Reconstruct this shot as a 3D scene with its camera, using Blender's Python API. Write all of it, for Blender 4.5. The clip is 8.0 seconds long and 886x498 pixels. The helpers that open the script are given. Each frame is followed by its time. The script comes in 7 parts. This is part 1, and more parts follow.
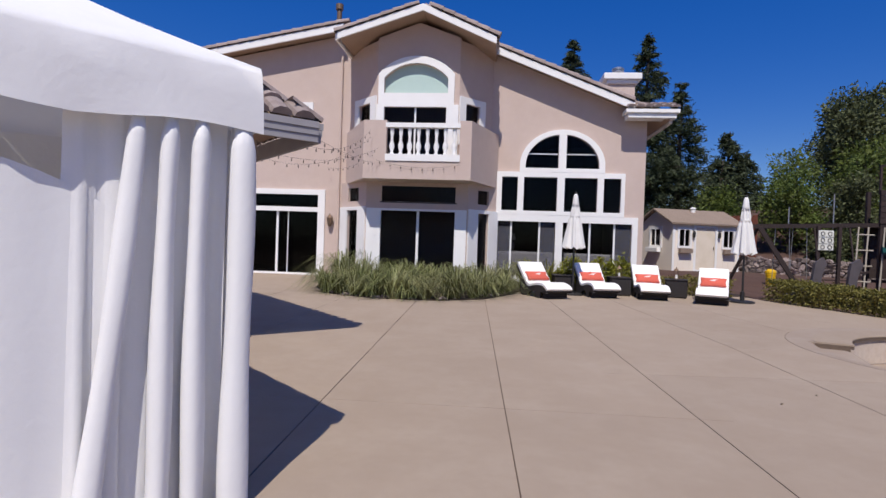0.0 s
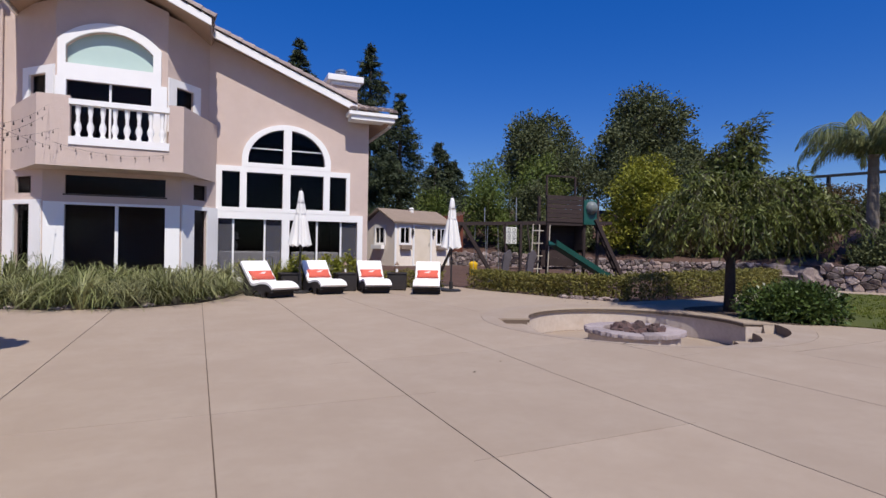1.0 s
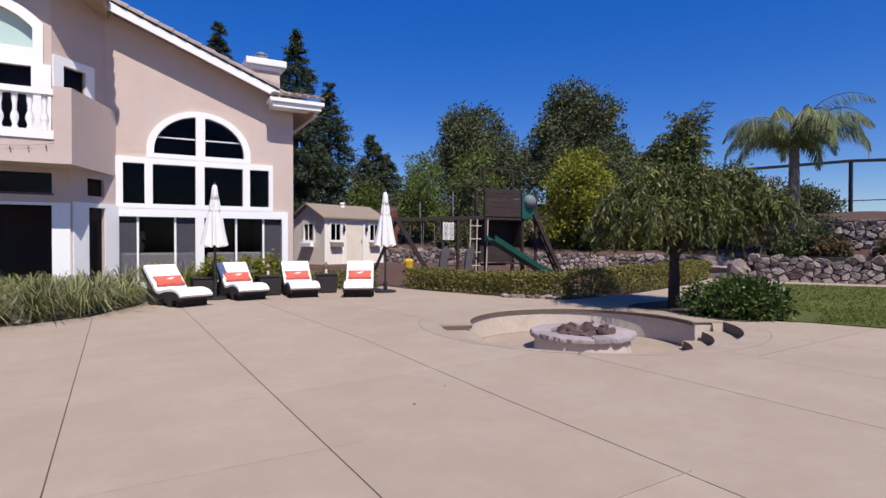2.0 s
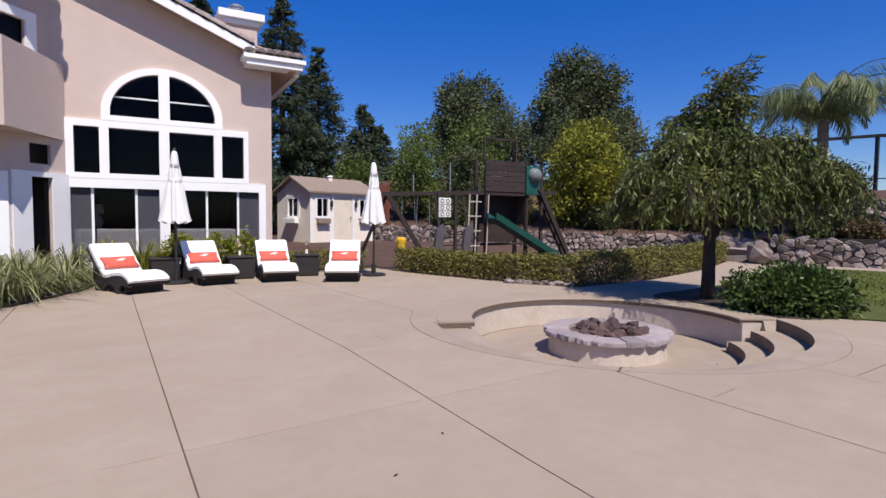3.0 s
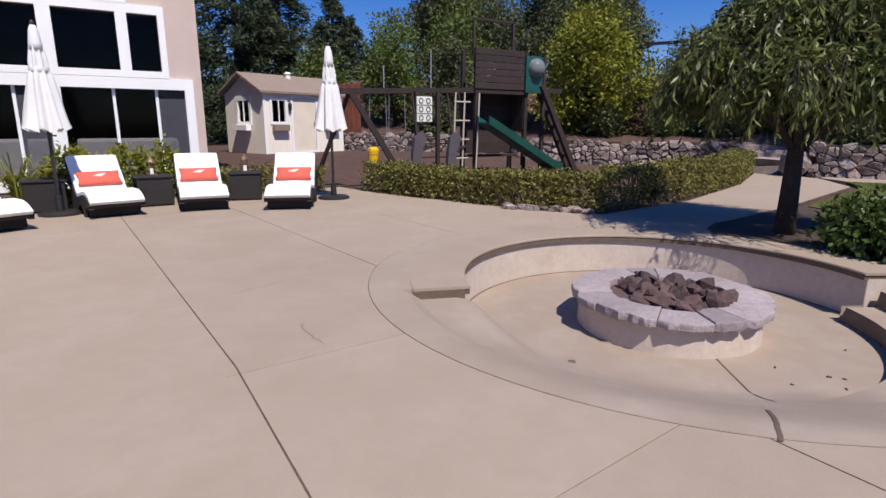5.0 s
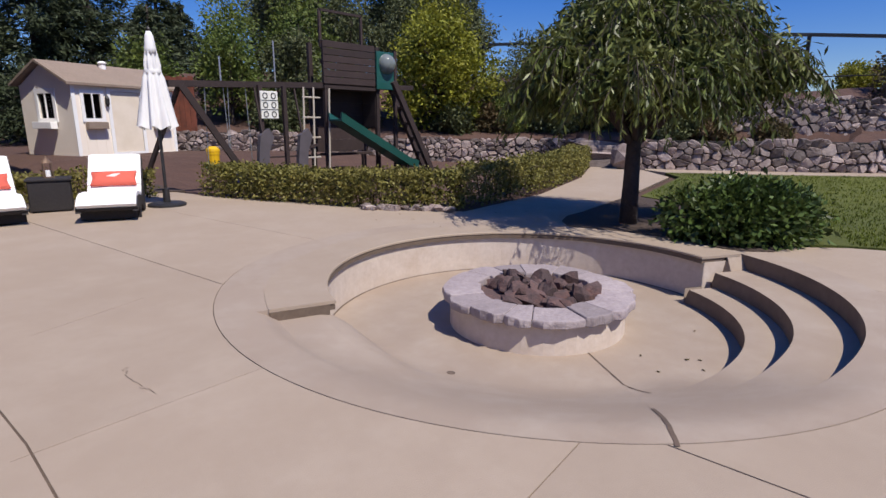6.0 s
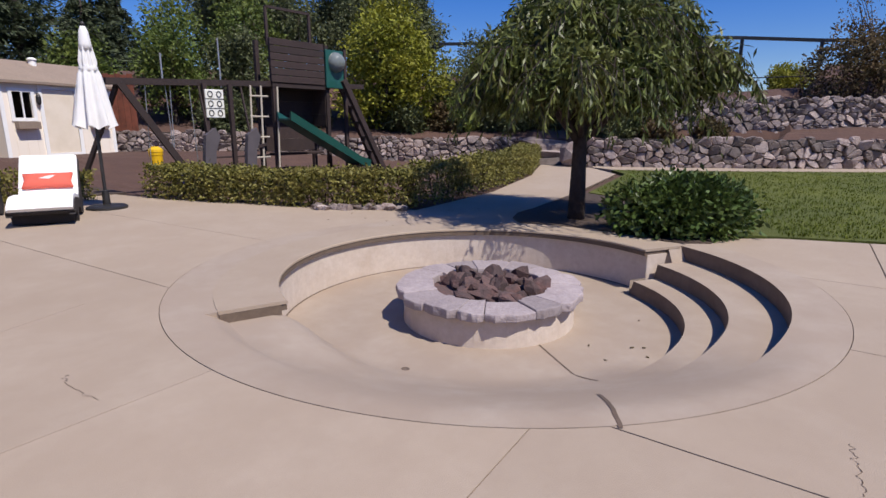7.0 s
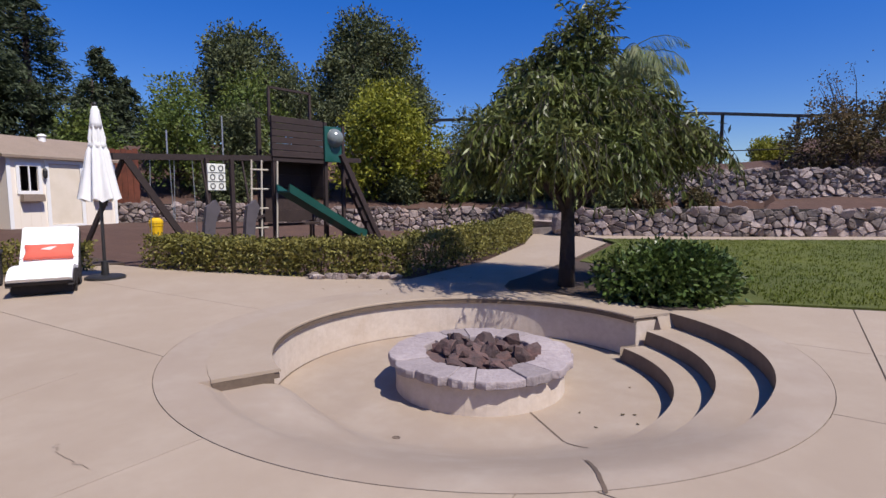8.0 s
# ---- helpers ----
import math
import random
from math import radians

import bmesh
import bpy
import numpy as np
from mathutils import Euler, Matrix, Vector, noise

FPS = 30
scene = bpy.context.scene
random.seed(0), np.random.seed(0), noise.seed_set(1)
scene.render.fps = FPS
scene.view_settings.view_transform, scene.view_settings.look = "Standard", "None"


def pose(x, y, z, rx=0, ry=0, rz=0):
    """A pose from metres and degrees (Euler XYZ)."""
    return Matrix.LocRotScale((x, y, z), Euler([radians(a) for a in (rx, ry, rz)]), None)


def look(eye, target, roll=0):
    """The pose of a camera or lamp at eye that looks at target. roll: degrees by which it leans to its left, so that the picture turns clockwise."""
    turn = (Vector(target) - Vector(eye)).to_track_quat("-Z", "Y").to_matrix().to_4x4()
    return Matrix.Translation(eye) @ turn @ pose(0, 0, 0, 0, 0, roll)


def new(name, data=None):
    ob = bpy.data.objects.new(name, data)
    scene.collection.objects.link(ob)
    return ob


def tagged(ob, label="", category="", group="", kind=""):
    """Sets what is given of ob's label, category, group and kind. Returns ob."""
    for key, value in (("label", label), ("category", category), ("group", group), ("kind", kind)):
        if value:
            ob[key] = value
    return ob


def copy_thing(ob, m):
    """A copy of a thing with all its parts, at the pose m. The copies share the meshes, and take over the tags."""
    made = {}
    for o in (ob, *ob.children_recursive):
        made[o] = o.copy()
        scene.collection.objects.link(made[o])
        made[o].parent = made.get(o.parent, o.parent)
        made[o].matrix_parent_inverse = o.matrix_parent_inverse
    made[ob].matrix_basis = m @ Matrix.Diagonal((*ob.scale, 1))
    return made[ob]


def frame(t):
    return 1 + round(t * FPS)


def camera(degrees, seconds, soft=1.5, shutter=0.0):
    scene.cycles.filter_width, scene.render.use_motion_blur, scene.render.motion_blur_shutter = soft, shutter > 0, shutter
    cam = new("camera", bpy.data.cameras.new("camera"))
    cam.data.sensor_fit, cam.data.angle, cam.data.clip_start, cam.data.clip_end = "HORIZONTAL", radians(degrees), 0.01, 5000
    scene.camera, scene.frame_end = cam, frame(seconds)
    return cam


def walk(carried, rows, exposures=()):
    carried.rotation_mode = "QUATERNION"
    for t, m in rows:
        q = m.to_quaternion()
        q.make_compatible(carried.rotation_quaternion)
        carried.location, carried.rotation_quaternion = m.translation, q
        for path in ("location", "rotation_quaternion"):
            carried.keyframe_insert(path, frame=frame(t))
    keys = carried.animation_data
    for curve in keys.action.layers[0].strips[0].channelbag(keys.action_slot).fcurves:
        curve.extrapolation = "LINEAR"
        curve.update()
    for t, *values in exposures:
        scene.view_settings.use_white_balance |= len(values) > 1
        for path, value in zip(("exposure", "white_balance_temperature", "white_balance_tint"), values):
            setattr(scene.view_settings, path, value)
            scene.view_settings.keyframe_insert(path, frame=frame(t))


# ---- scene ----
cam = camera(78.4, 8.0)
PATH = [
    (0, (0.058, -0.014, 1.201), (-0.142, 1.976, 1.169), 1.96),
    (0.5, (0.077, 0.006, 1.133), (0.414, 1.977, 1.122), 1.95),
    (1, (0.224, 0.067, 1.113), (0.969, 1.923, 1.110), 0.93),
    (1.5, (0.325, 0.332, 1.153), (1.254, 2.104, 1.145), 0.82),
    (2.8, (1.156, 1.951, 1.227), (2.131, 3.696, 1.165), 0.1),
    (3, (1.277, 2.19, 1.22), (2.255, 3.931, 1.111), 0.5),
    (3.5, (1.613, 2.774, 1.257), (2.578, 4.497, 0.942), 0.2),
    (4, (1.928, 3.274, 1.232), (2.875, 4.981, 0.796), 0.3),
    (4.2, (2.044, 3.473, 1.226), (2.988, 5.181, 0.788), 0.2),
    (5.3, (2.654, 4.54, 1.19), (3.769, 6.14, 0.744), 0.3),
    (5.5, (2.69, 4.605, 1.189), (3.911, 6.125, 0.744), 0.1),
    (6, (2.716, 4.661, 1.182), (4.13, 6.002, 0.735), 0.2),
    (6.5, (2.717, 4.649, 1.161), (4.205, 5.91, 0.717), 0.0),
    (7, (2.7, 4.618, 1.174), (4.223, 5.835, 0.725), 0.1),
    (7.5, (2.668, 4.585, 1.201), (4.211, 5.803, 0.831), 0.1),
    (8, (2.627, 4.507, 1.193), (4.19, 5.739, 0.993), -0.1),
]
walk(cam, [(t, look(eye, target, roll)) for t, eye, target, roll in PATH], [(0, -0.31), (0.5, -0.35), (1.0, -0.16), (1.5, -0.03), (3.0, 0.03), (5.5, -0.04), (7.0, 0.0), (8.0, 0.05)])

# ---------------------------------------------------------------- world and sun
SUN_WAY = Vector((0.09, 1.53, -2.32)).normalized()
world = bpy.data.worlds.new("sky")
scene.world = world
world.use_nodes = True
wn = world.node_tree.nodes
sky = wn.new("ShaderNodeTexSky")
sky.sky_type = "NISHITA"
sky.sun_disc = False
sky.sun_elevation = radians(56.4)
sky.sun_rotation = radians(183)
sky.altitude = 300
sky.air_density, sky.dust_density, sky.ozone_density = 1.0, 0.5, 3.0
wn["Background"].inputs["Strength"].default_value = 0.132
deep = wn.new("ShaderNodeHueSaturation")
deep.inputs["Saturation"].default_value = 1.45
deep.inputs["Hue"].default_value = 0.523
world.node_tree.links.new(sky.outputs[0], deep.inputs["Color"])
even = wn.new("ShaderNodeMix")
even.data_type = "RGBA"
even.inputs["Factor"].default_value = 0.36
even.inputs[7].default_value = (0.13, 1.02, 4.1, 1)
world.node_tree.links.new(deep.outputs[0], even.inputs[6])
world.node_tree.links.new(even.outputs[2], wn["Background"].inputs["Color"])

sun_data = bpy.data.lights.new("sun", "SUN")
sun_data.energy, sun_data.angle, sun_data.color = 5.3, radians(0.5), (1.0, 0.938, 0.865)
sun = new("sun", sun_data)
sun.matrix_world = Matrix.Translation((0, 0, 20)) @ SUN_WAY.to_track_quat("-Z", "Y").to_matrix().to_4x4()


# ---------------------------------------------------------------- materials
def mat(name, base, rough=0.7, spots=(), grain=0.0, grain_size=40.0, bump=0.0, bump_size=60.0, metal=0.0, vary=0.0, island=0.0, translucent=0.0):
    """A node material: base colour, blotches [(size, colour, amount)], grain, bump, and variation between objects or islands."""
    m = bpy.data.materials.new(name)
    m.use_nodes = True
    nt = m.node_tree
    n, l = nt.nodes, nt.links
    b = n["Principled BSDF"]
    b.inputs["Roughness"].default_value = rough
    b.inputs["Metallic"].default_value = metal
    tc = n.new("ShaderNodeNewGeometry")
    col = None
    rgb = n.new("ShaderNodeRGB")
    rgb.outputs[0].default_value = (*base, 1)
    col = rgb.outputs[0]
    for k, (size, colour, amount) in enumerate(spots):
        t = n.new("ShaderNodeTexNoise")
        t.inputs["Scale"].default_value = size
        t.inputs["Detail"].default_value = 6
        t.inputs["Roughness"].default_value = 0.62
        off = n.new("ShaderNodeVectorMath")
        off.operation = "ADD"
        off.inputs[1].default_value = (7.3 * k, 3.1 * k, 5.7 * k)
        l.new(tc.outputs["Position"], off.inputs[0])
        l.new(off.outputs[0], t.inputs["Vector"])
        ramp = n.new("ShaderNodeMapRange")
        ramp.inputs["From Min"].default_value = 0.42
        ramp.inputs["From Max"].default_value = 0.68
        ramp.inputs["To Max"].default_value = amount
        l.new(t.outputs["Fac"], ramp.inputs["Value"])
        mix = n.new("ShaderNodeMix")
        mix.data_type = "RGBA"
        l.new(ramp.outputs[0], mix.inputs["Factor"])
        l.new(col, mix.inputs[6])
        mix.inputs[7].default_value = (*colour, 1)
        col = mix.outputs[2]
    shifts = []
    if grain:
        t = n.new("ShaderNodeTexNoise")
        t.inputs["Scale"].default_value = grain_size
        t.inputs["Detail"].default_value = 4
        l.new(tc.outputs["Position"], t.inputs["Vector"])
        shifts.append((t.outputs["Fac"], grain))
    if vary:
        oi = n.new("ShaderNodeObjectInfo")
        shifts.append((oi.outputs["Random"], vary))
    if island:
        shifts.append((tc.outputs["Random Per Island"], island))
    for sock, amount in shifts:
        mr = n.new("ShaderNodeMapRange")
        mr.inputs["To Min"].default_value = 1 - amount
        mr.inputs["To Max"].default_value = 1 + amount
        l.new(sock, mr.inputs["Value"])
        hv = n.new("ShaderNodeHueSaturation")
        l.new(mr.outputs[0], hv.inputs["Value"])
        l.new(col, hv.inputs["Color"])
        col = hv.outputs[0]
    l.new(col, b.inputs["Base Color"])
    if bump:
        t = n.new("ShaderNodeTexNoise")
        t.inputs["Scale"].default_value = bump_size
        t.inputs["Detail"].default_value = 5
        l.new(tc.outputs["Position"], t.inputs["Vector"])
        bp = n.new("ShaderNodeBump")
        bp.inputs["Strength"].default_value = bump
        bp.inputs["Distance"].default_value = 0.02
        l.new(t.outputs["Fac"], bp.inputs["Height"])
        l.new(bp.outputs[0], b.inputs["Normal"])
    if translucent:
        b.inputs["Specular IOR Level"].default_value = 0.25
        tr = n.new("ShaderNodeBsdfTranslucent")
        l.new(col, tr.inputs["Color"])
        ms = n.new("ShaderNodeMixShader")
        ms.inputs[0].default_value = translucent
        l.new(b.outputs[0], ms.inputs[1])
        l.new(tr.outputs[0], ms.inputs[2])
        l.new(ms.outputs[0], n["Material Output"].inputs["Surface"])
    return m


def glass_mat(name, tint, gloss=0.6):
    m = bpy.data.materials.new(name)
    m.use_nodes = True
    n, l = m.node_tree.nodes, m.node_tree.links
    n.remove(n["Principled BSDF"])
    tr, gl, fr, ms = (n.new("ShaderNodeBsdfTransparent"), n.new("ShaderNodeBsdfGlossy"), n.new("ShaderNodeFresnel"), n.new("ShaderNodeMixShader"))
    tr.inputs["Color"].default_value = (*tint, 1)
    gl.inputs["Roughness"].default_value = 0.02
    fr.inputs["IOR"].default_value = 1.2
    l.new(fr.outputs[0], ms.inputs[0])
    l.new(tr.outputs[0], ms.inputs[1])
    l.new(gl.outputs[0], ms.inputs[2])
    l.new(ms.outputs[0], n["Material Output"].inputs["Surface"])
    return m


def screen_mat(name, colour, cover):
    """Fine woven mesh: part of the light passes straight through."""
    m = bpy.data.materials.new(name)
    m.use_nodes = True
    n, l = m.node_tree.nodes, m.node_tree.links
    n["Principled BSDF"].inputs["Base Color"].default_value = (*colour, 1)
    n["Principled BSDF"].inputs["Roughness"].default_value = 0.8
    tr, ms = n.new("ShaderNodeBsdfTransparent"), n.new("ShaderNodeMixShader")
    ms.inputs[0].default_value = cover
    l.new(tr.outputs[0], ms.inputs[1])
    l.new(n["Principled BSDF"].outputs[0], ms.inputs[2])
    l.new(ms.outputs[0], n["Material Output"].inputs["Surface"])
    return m


M = {
    "mesh": screen_mat("insect_screen", (0.10, 0.10, 0.125), 0.35),
    "concrete": mat("broom_concrete", (0.362, 0.281, 0.210), 0.85, [(0.35, (0.312, 0.238, 0.174), 0.6), (1.6, (0.41, 0.33, 0.255), 0.5), (9, (0.325, 0.25, 0.186), 0.4)], 0.06, 160, 0.25, 220, vary=0.035),
    "pit": mat("pit_concrete", (0.335, 0.260, 0.198), 0.85, [(0.7, (0.295, 0.226, 0.170), 0.5), (2.4, (0.40, 0.328, 0.262), 0.6), (11, (0.315, 0.24, 0.188), 0.35)], 0.06, 160, 0.25, 220),
    "plaster": mat("pit_wall_plaster", (0.55, 0.46, 0.385), 0.9, [(2.2, (0.44, 0.345, 0.27), 0.6), (6, (0.63, 0.55, 0.48), 0.45), (18, (0.36, 0.28, 0.21), 0.25)], 0.06, 120, 0.10, 40),
    "nosing": mat("dark_concrete_edge", (0.125, 0.088, 0.062), 0.9, [(7, (0.17, 0.125, 0.09), 0.6), (30, (0.09, 0.062, 0.045), 0.5)], 0.06, 120),
    "riser": mat("dark_concrete_riser", (0.155, 0.112, 0.084), 0.9, [(3, (0.21, 0.155, 0.12), 0.6), (14, (0.11, 0.078, 0.058), 0.5)], 0.06, 120, 0.2, 80),
    "joint": mat("joint_sealant", (0.10, 0.068, 0.05), 0.95, [(14, (0.15, 0.105, 0.075), 0.7)]),
    "stucco": mat("stucco", (0.60, 0.475, 0.415), 0.95, [(0.5, (0.55, 0.425, 0.37), 0.5), (3, (0.64, 0.52, 0.46), 0.4)], 0.05, 90, 0.5, 140),
    "trim": mat("white_trim", (0.86, 0.845, 0.83), 0.6, [(1.2, (0.79, 0.77, 0.75), 0.5)], 0.03, 60, 0.1, 90),
    "dark_frame": mat("dark_frame", (0.05, 0.03, 0.025), 0.5, [(6, (0.075, 0.04, 0.03), 0.5)]),
    "rooftile": mat("clay_roof_tile", (0.30, 0.235, 0.215), 0.85, [(2.5, (0.22, 0.16, 0.145), 0.6), (9, (0.40, 0.34, 0.31), 0.5)], 0.08, 60, 0.3, 60, island=0.16),
    "soffit": mat("soffit_board", (0.40, 0.28, 0.20), 0.8, [(3, (0.34, 0.235, 0.17), 0.5)], 0.05, 50),
    "glass": glass_mat("window_glass", (0.50, 0.50, 0.52)),
    "gutter": mat("grey_gutter", (0.34, 0.32, 0.33), 0.6, [(4, (0.28, 0.26, 0.27), 0.5)]),
    "room": mat("dim_room", (0.055, 0.046, 0.042), 0.9, [(0.6, (0.035, 0.03, 0.028), 0.5)]),
    "blind": mat("pale_green_blind", (0.46, 0.60, 0.56), 0.8, [(2, (0.42, 0.56, 0.52), 0.5)]),
    "sofa": mat("grey_upholstery", (0.66, 0.66, 0.70), 0.9, [(5, (0.58, 0.58, 0.62), 0.5)], 0.05, 120),
    "tent": mat("white_tent_fabric", (0.86, 0.855, 0.86), 0.7, [(1.5, (0.79, 0.78, 0.79), 0.5)], 0.02, 200, 0.1, 30, translucent=0.12),
    "metal": mat("galvanised_metal", (0.45, 0.45, 0.46), 0.4, [(12, (0.36, 0.36, 0.37), 0.5)], metal=0.8),
    "canvas": mat("white_canvas", (0.80, 0.79, 0.77), 0.85, [(4, (0.72, 0.70, 0.67), 0.5)], 0.03, 200, 0.15, 60, translucent=0.1),
    "cushion": mat("white_cushion", (0.87, 0.85, 0.82), 0.9, [(5, (0.81, 0.79, 0.76), 0.5)], 0.03, 250, 0.2, 120),
    "pillow": mat("coral_red_fabric", (0.62, 0.115, 0.075), 0.85, [(8, (0.54, 0.09, 0.06), 0.5)], 0.06, 300, 0.2, 150),
    "print": mat("pale_print", (0.75, 0.62, 0.58), 0.85, [(20, (0.68, 0.55, 0.5), 0.5)]),
    "wicker": mat("dark_wicker", (0.02, 0.016, 0.016), 0.8, [(40, (0.034, 0.027, 0.027), 0.7)], 0.1, 200, 0.6, 120),
    "iron": mat("black_iron", (0.02, 0.019, 0.019), 0.45, [(15, (0.035, 0.03, 0.028), 0.6)], bump=0.15),
    "shed": mat("cream_siding", (0.86, 0.77, 0.665), 0.8, [(1.3, (0.80, 0.71, 0.605), 0.5)], 0.04, 80, 0.1, 80),
    "shed_door": mat("cream_door_paint", (0.78, 0.68, 0.555), 0.7, [(2, (0.64, 0.54, 0.40), 0.5)], 0.03, 80),
    "shingle": mat("brown_shingle", (0.26, 0.195, 0.15), 0.9, [(3, (0.2, 0.15, 0.115), 0.5), (20, (0.32, 0.25, 0.2), 0.5)], 0.1, 120, 0.3, 120),
    "wood": mat("weathered_dark_wood", (0.034, 0.019, 0.017), 0.8, [(4, (0.05, 0.03, 0.027), 0.6), (25, (0.018, 0.012, 0.011), 0.5)], 0.1, 80, 0.4, 70, vary=0.2),
    "redwood": mat("red_stained_wood", (0.19, 0.055, 0.03), 0.8, [(4, (0.045, 0.017, 0.012), 0.6)], 0.1, 80, 0.3, 70, vary=0.15),
    "rope": mat("pale_rope", (0.42, 0.37, 0.30), 0.9, [(30, (0.33, 0.28, 0.22), 0.6)]),
    "glider": mat("dark_grey_plastic", (0.10, 0.085, 0.09), 0.5, [(5, (0.07, 0.06, 0.062), 0.6)]),
    "slide": mat("green_plastic", (0.012, 0.075, 0.06), 0.35, [(3, (0.02, 0.095, 0.075), 0.5)]),
    "yellow": mat("yellow_plastic", (0.75, 0.45, 0.01), 0.4, [(6, (0.65, 0.38, 0.01), 0.5)]),
    "blue": mat("blue_plastic", (0.03, 0.04, 0.22), 0.4, [(6, (0.03, 0.05, 0.28), 0.5)]),
    "bubble": mat("clear_bubble_plastic", (0.16, 0.18, 0.17), 0.08, [(6, (0.26, 0.28, 0.28), 0.5)]),
    "white": mat("white_board", (0.74, 0.73, 0.66), 0.6, [(9, (0.66, 0.64, 0.57), 0.5)]),
    "black": mat("black_paint", (0.015, 0.015, 0.015), 0.6, [(9, (0.03, 0.03, 0.03), 0.5)]),
    "bark": mat("dark_bark", (0.048, 0.033, 0.028), 0.95, [(6, (0.03, 0.02, 0.018), 0.7), (22, (0.075, 0.054, 0.045), 0.5)], 0.15, 60, 0.9, 40),
    "palm_bark": mat("palm_bark", (0.20, 0.165, 0.135), 0.95, [(5, (0.13, 0.1, 0.08), 0.7)], 0.15, 40, 0.9, 30),
    "earth": mat("brown_earth", (0.082, 0.043, 0.032), 0.95, [(0.3, (0.075, 0.038, 0.028), 0.6), (2.3, (0.13, 0.068, 0.046), 0.5), (14, (0.07, 0.04, 0.03), 0.5)], 0.15, 70, 0.9, 25),
    "soil": mat("dark_mulch", (0.06, 0.04, 0.03), 0.95, [(3, (0.04, 0.026, 0.02), 0.6), (25, (0.1, 0.07, 0.05), 0.5)], 0.2, 90, 0.9, 35),
    "lawn": mat("lawn_turf", (0.075, 0.088, 0.010), 0.95, [(0.4, (0.135, 0.145, 0.012), 0.6), (4, (0.05, 0.062, 0.010), 0.5)], 0.2, 120, 0.8, 60),
    "mortar": mat("wall_core", (0.03, 0.025, 0.022), 0.95, [(6, (0.035, 0.03, 0.027), 0.6)], 0.1, 60, 0.8, 30),
    "stone": mat("fieldstone", (0.205, 0.152, 0.138), 0.9, [(1.1, (0.27, 0.185, 0.14), 0.7), (3.1, (0.38, 0.325, 0.30), 0.6), (6, (0.13, 0.10, 0.098), 0.5), (22, (0.38, 0.32, 0.29), 0.5)], 0.2, 60, 1.0, 30, vary=0.55),
    "stone_joined": mat("fieldstone_rest", (0.225, 0.18, 0.168), 0.9, [(1.1, (0.27, 0.185, 0.14), 0.7), (3.1, (0.38, 0.325, 0.30), 0.6), (6, (0.13, 0.10, 0.098), 0.5), (22, (0.38, 0.32, 0.29), 0.5)], 0.2, 60, 1.0, 30, island=0.55),
    "flag": mat("grey_flagstone", (0.335, 0.28, 0.28), 0.85, [(3, (0.26, 0.21, 0.215), 0.65), (12, (0.43, 0.365, 0.35), 0.45), (30, (0.24, 0.19, 0.175), 0.4)], 0.08, 110, 0.6, 30, vary=0.22),
    "lava": mat("lava_rock", (0.085, 0.055, 0.052), 0.95, [(9, (0.17, 0.08, 0.065), 0.6), (30, (0.05, 0.035, 0.033), 0.6)], 0.2, 90, 0.45, 60, vary=0.4),
    "leaf_peach": mat("peach_leaf", (0.085, 0.108, 0.026), 0.42, [(1.3, (0.20, 0.19, 0.055), 0.7), (4, (0.06, 0.08, 0.02), 0.5)], island=0.5, translucent=0.10),
    "leaf_shrub": mat("glossy_shrub_leaf", (0.06, 0.095, 0.025), 0.35, [(2, (0.105, 0.14, 0.03), 0.6), (6, (0.04, 0.065, 0.02), 0.5)], island=0.5, translucent=0.15),
    "leaf_hedge": mat("hedge_leaf", (0.18, 0.165, 0.042), 0.55, [(1.1, (0.26, 0.215, 0.06), 0.7), (5, (0.09, 0.10, 0.028), 0.5)], island=0.4, translucent=0.25),
    "leaf_yellow": mat("yellow_green_leaf", (0.235, 0.24, 0.03), 0.55, [(0.9, (0.31, 0.28, 0.03), 0.6), (3, (0.12, 0.15, 0.026), 0.5)], island=0.4, translucent=0.3),
    "leaf_green": mat("mid_green_leaf", (0.105, 0.145, 0.034), 0.55, [(0.7, (0.17, 0.19, 0.036), 0.6)], island=0.4, translucent=0.3),
    "leaf_oak": mat("oak_leaf", (0.088, 0.100, 0.042), 0.6, [(0.5, (0.13, 0.15, 0.065), 0.6)], island=0.45, translucent=0.2),
    "leaf_dry": mat("dry_shrub_leaf", (0.12, 0.085, 0.04), 0.7, [(0.8, (0.15, 0.085, 0.045), 0.6), (2, (0.075, 0.085, 0.03), 0.5)], island=0.4, translucent=0.2),
    "needle": mat("conifer_needle", (0.045, 0.06, 0.03), 0.6, [(0.5, (0.075, 0.09, 0.04), 0.6)], island=0.45, translucent=0.1),
    "palm_leaf": mat("palm_leaflet", (0.17, 0.22, 0.09), 0.5, [(0.8, (0.26, 0.27, 0.14), 0.6), (3, (0.30, 0.22, 0.10), 0.3)], island=0.35, translucent=0.25),
    "blade": mat("strap_grass_blade", (0.19, 0.21, 0.08), 0.40, [(0.9, (0.40, 0.37, 0.21), 0.65), (4, (0.08, 0.10, 0.024), 0.5)], vary=0.3, island=0.45, translucent=0.25),
    "turf": mat("turf_blade", (0.088, 0.112, 0.011), 0.6, [(0.4, (0.145, 0.155, 0.012), 0.6)], island=0.35, translucent=0.25),
    "bulb": mat("string_light_bulb", (0.06, 0.04, 0.03), 0.3, [(9, (0.1, 0.07, 0.05), 0.5)]),
    "copper": mat("aged_brass", (0.20, 0.13, 0.085), 0.55, [(12, (0.13, 0.085, 0.06), 0.5)], metal=0.4),
}


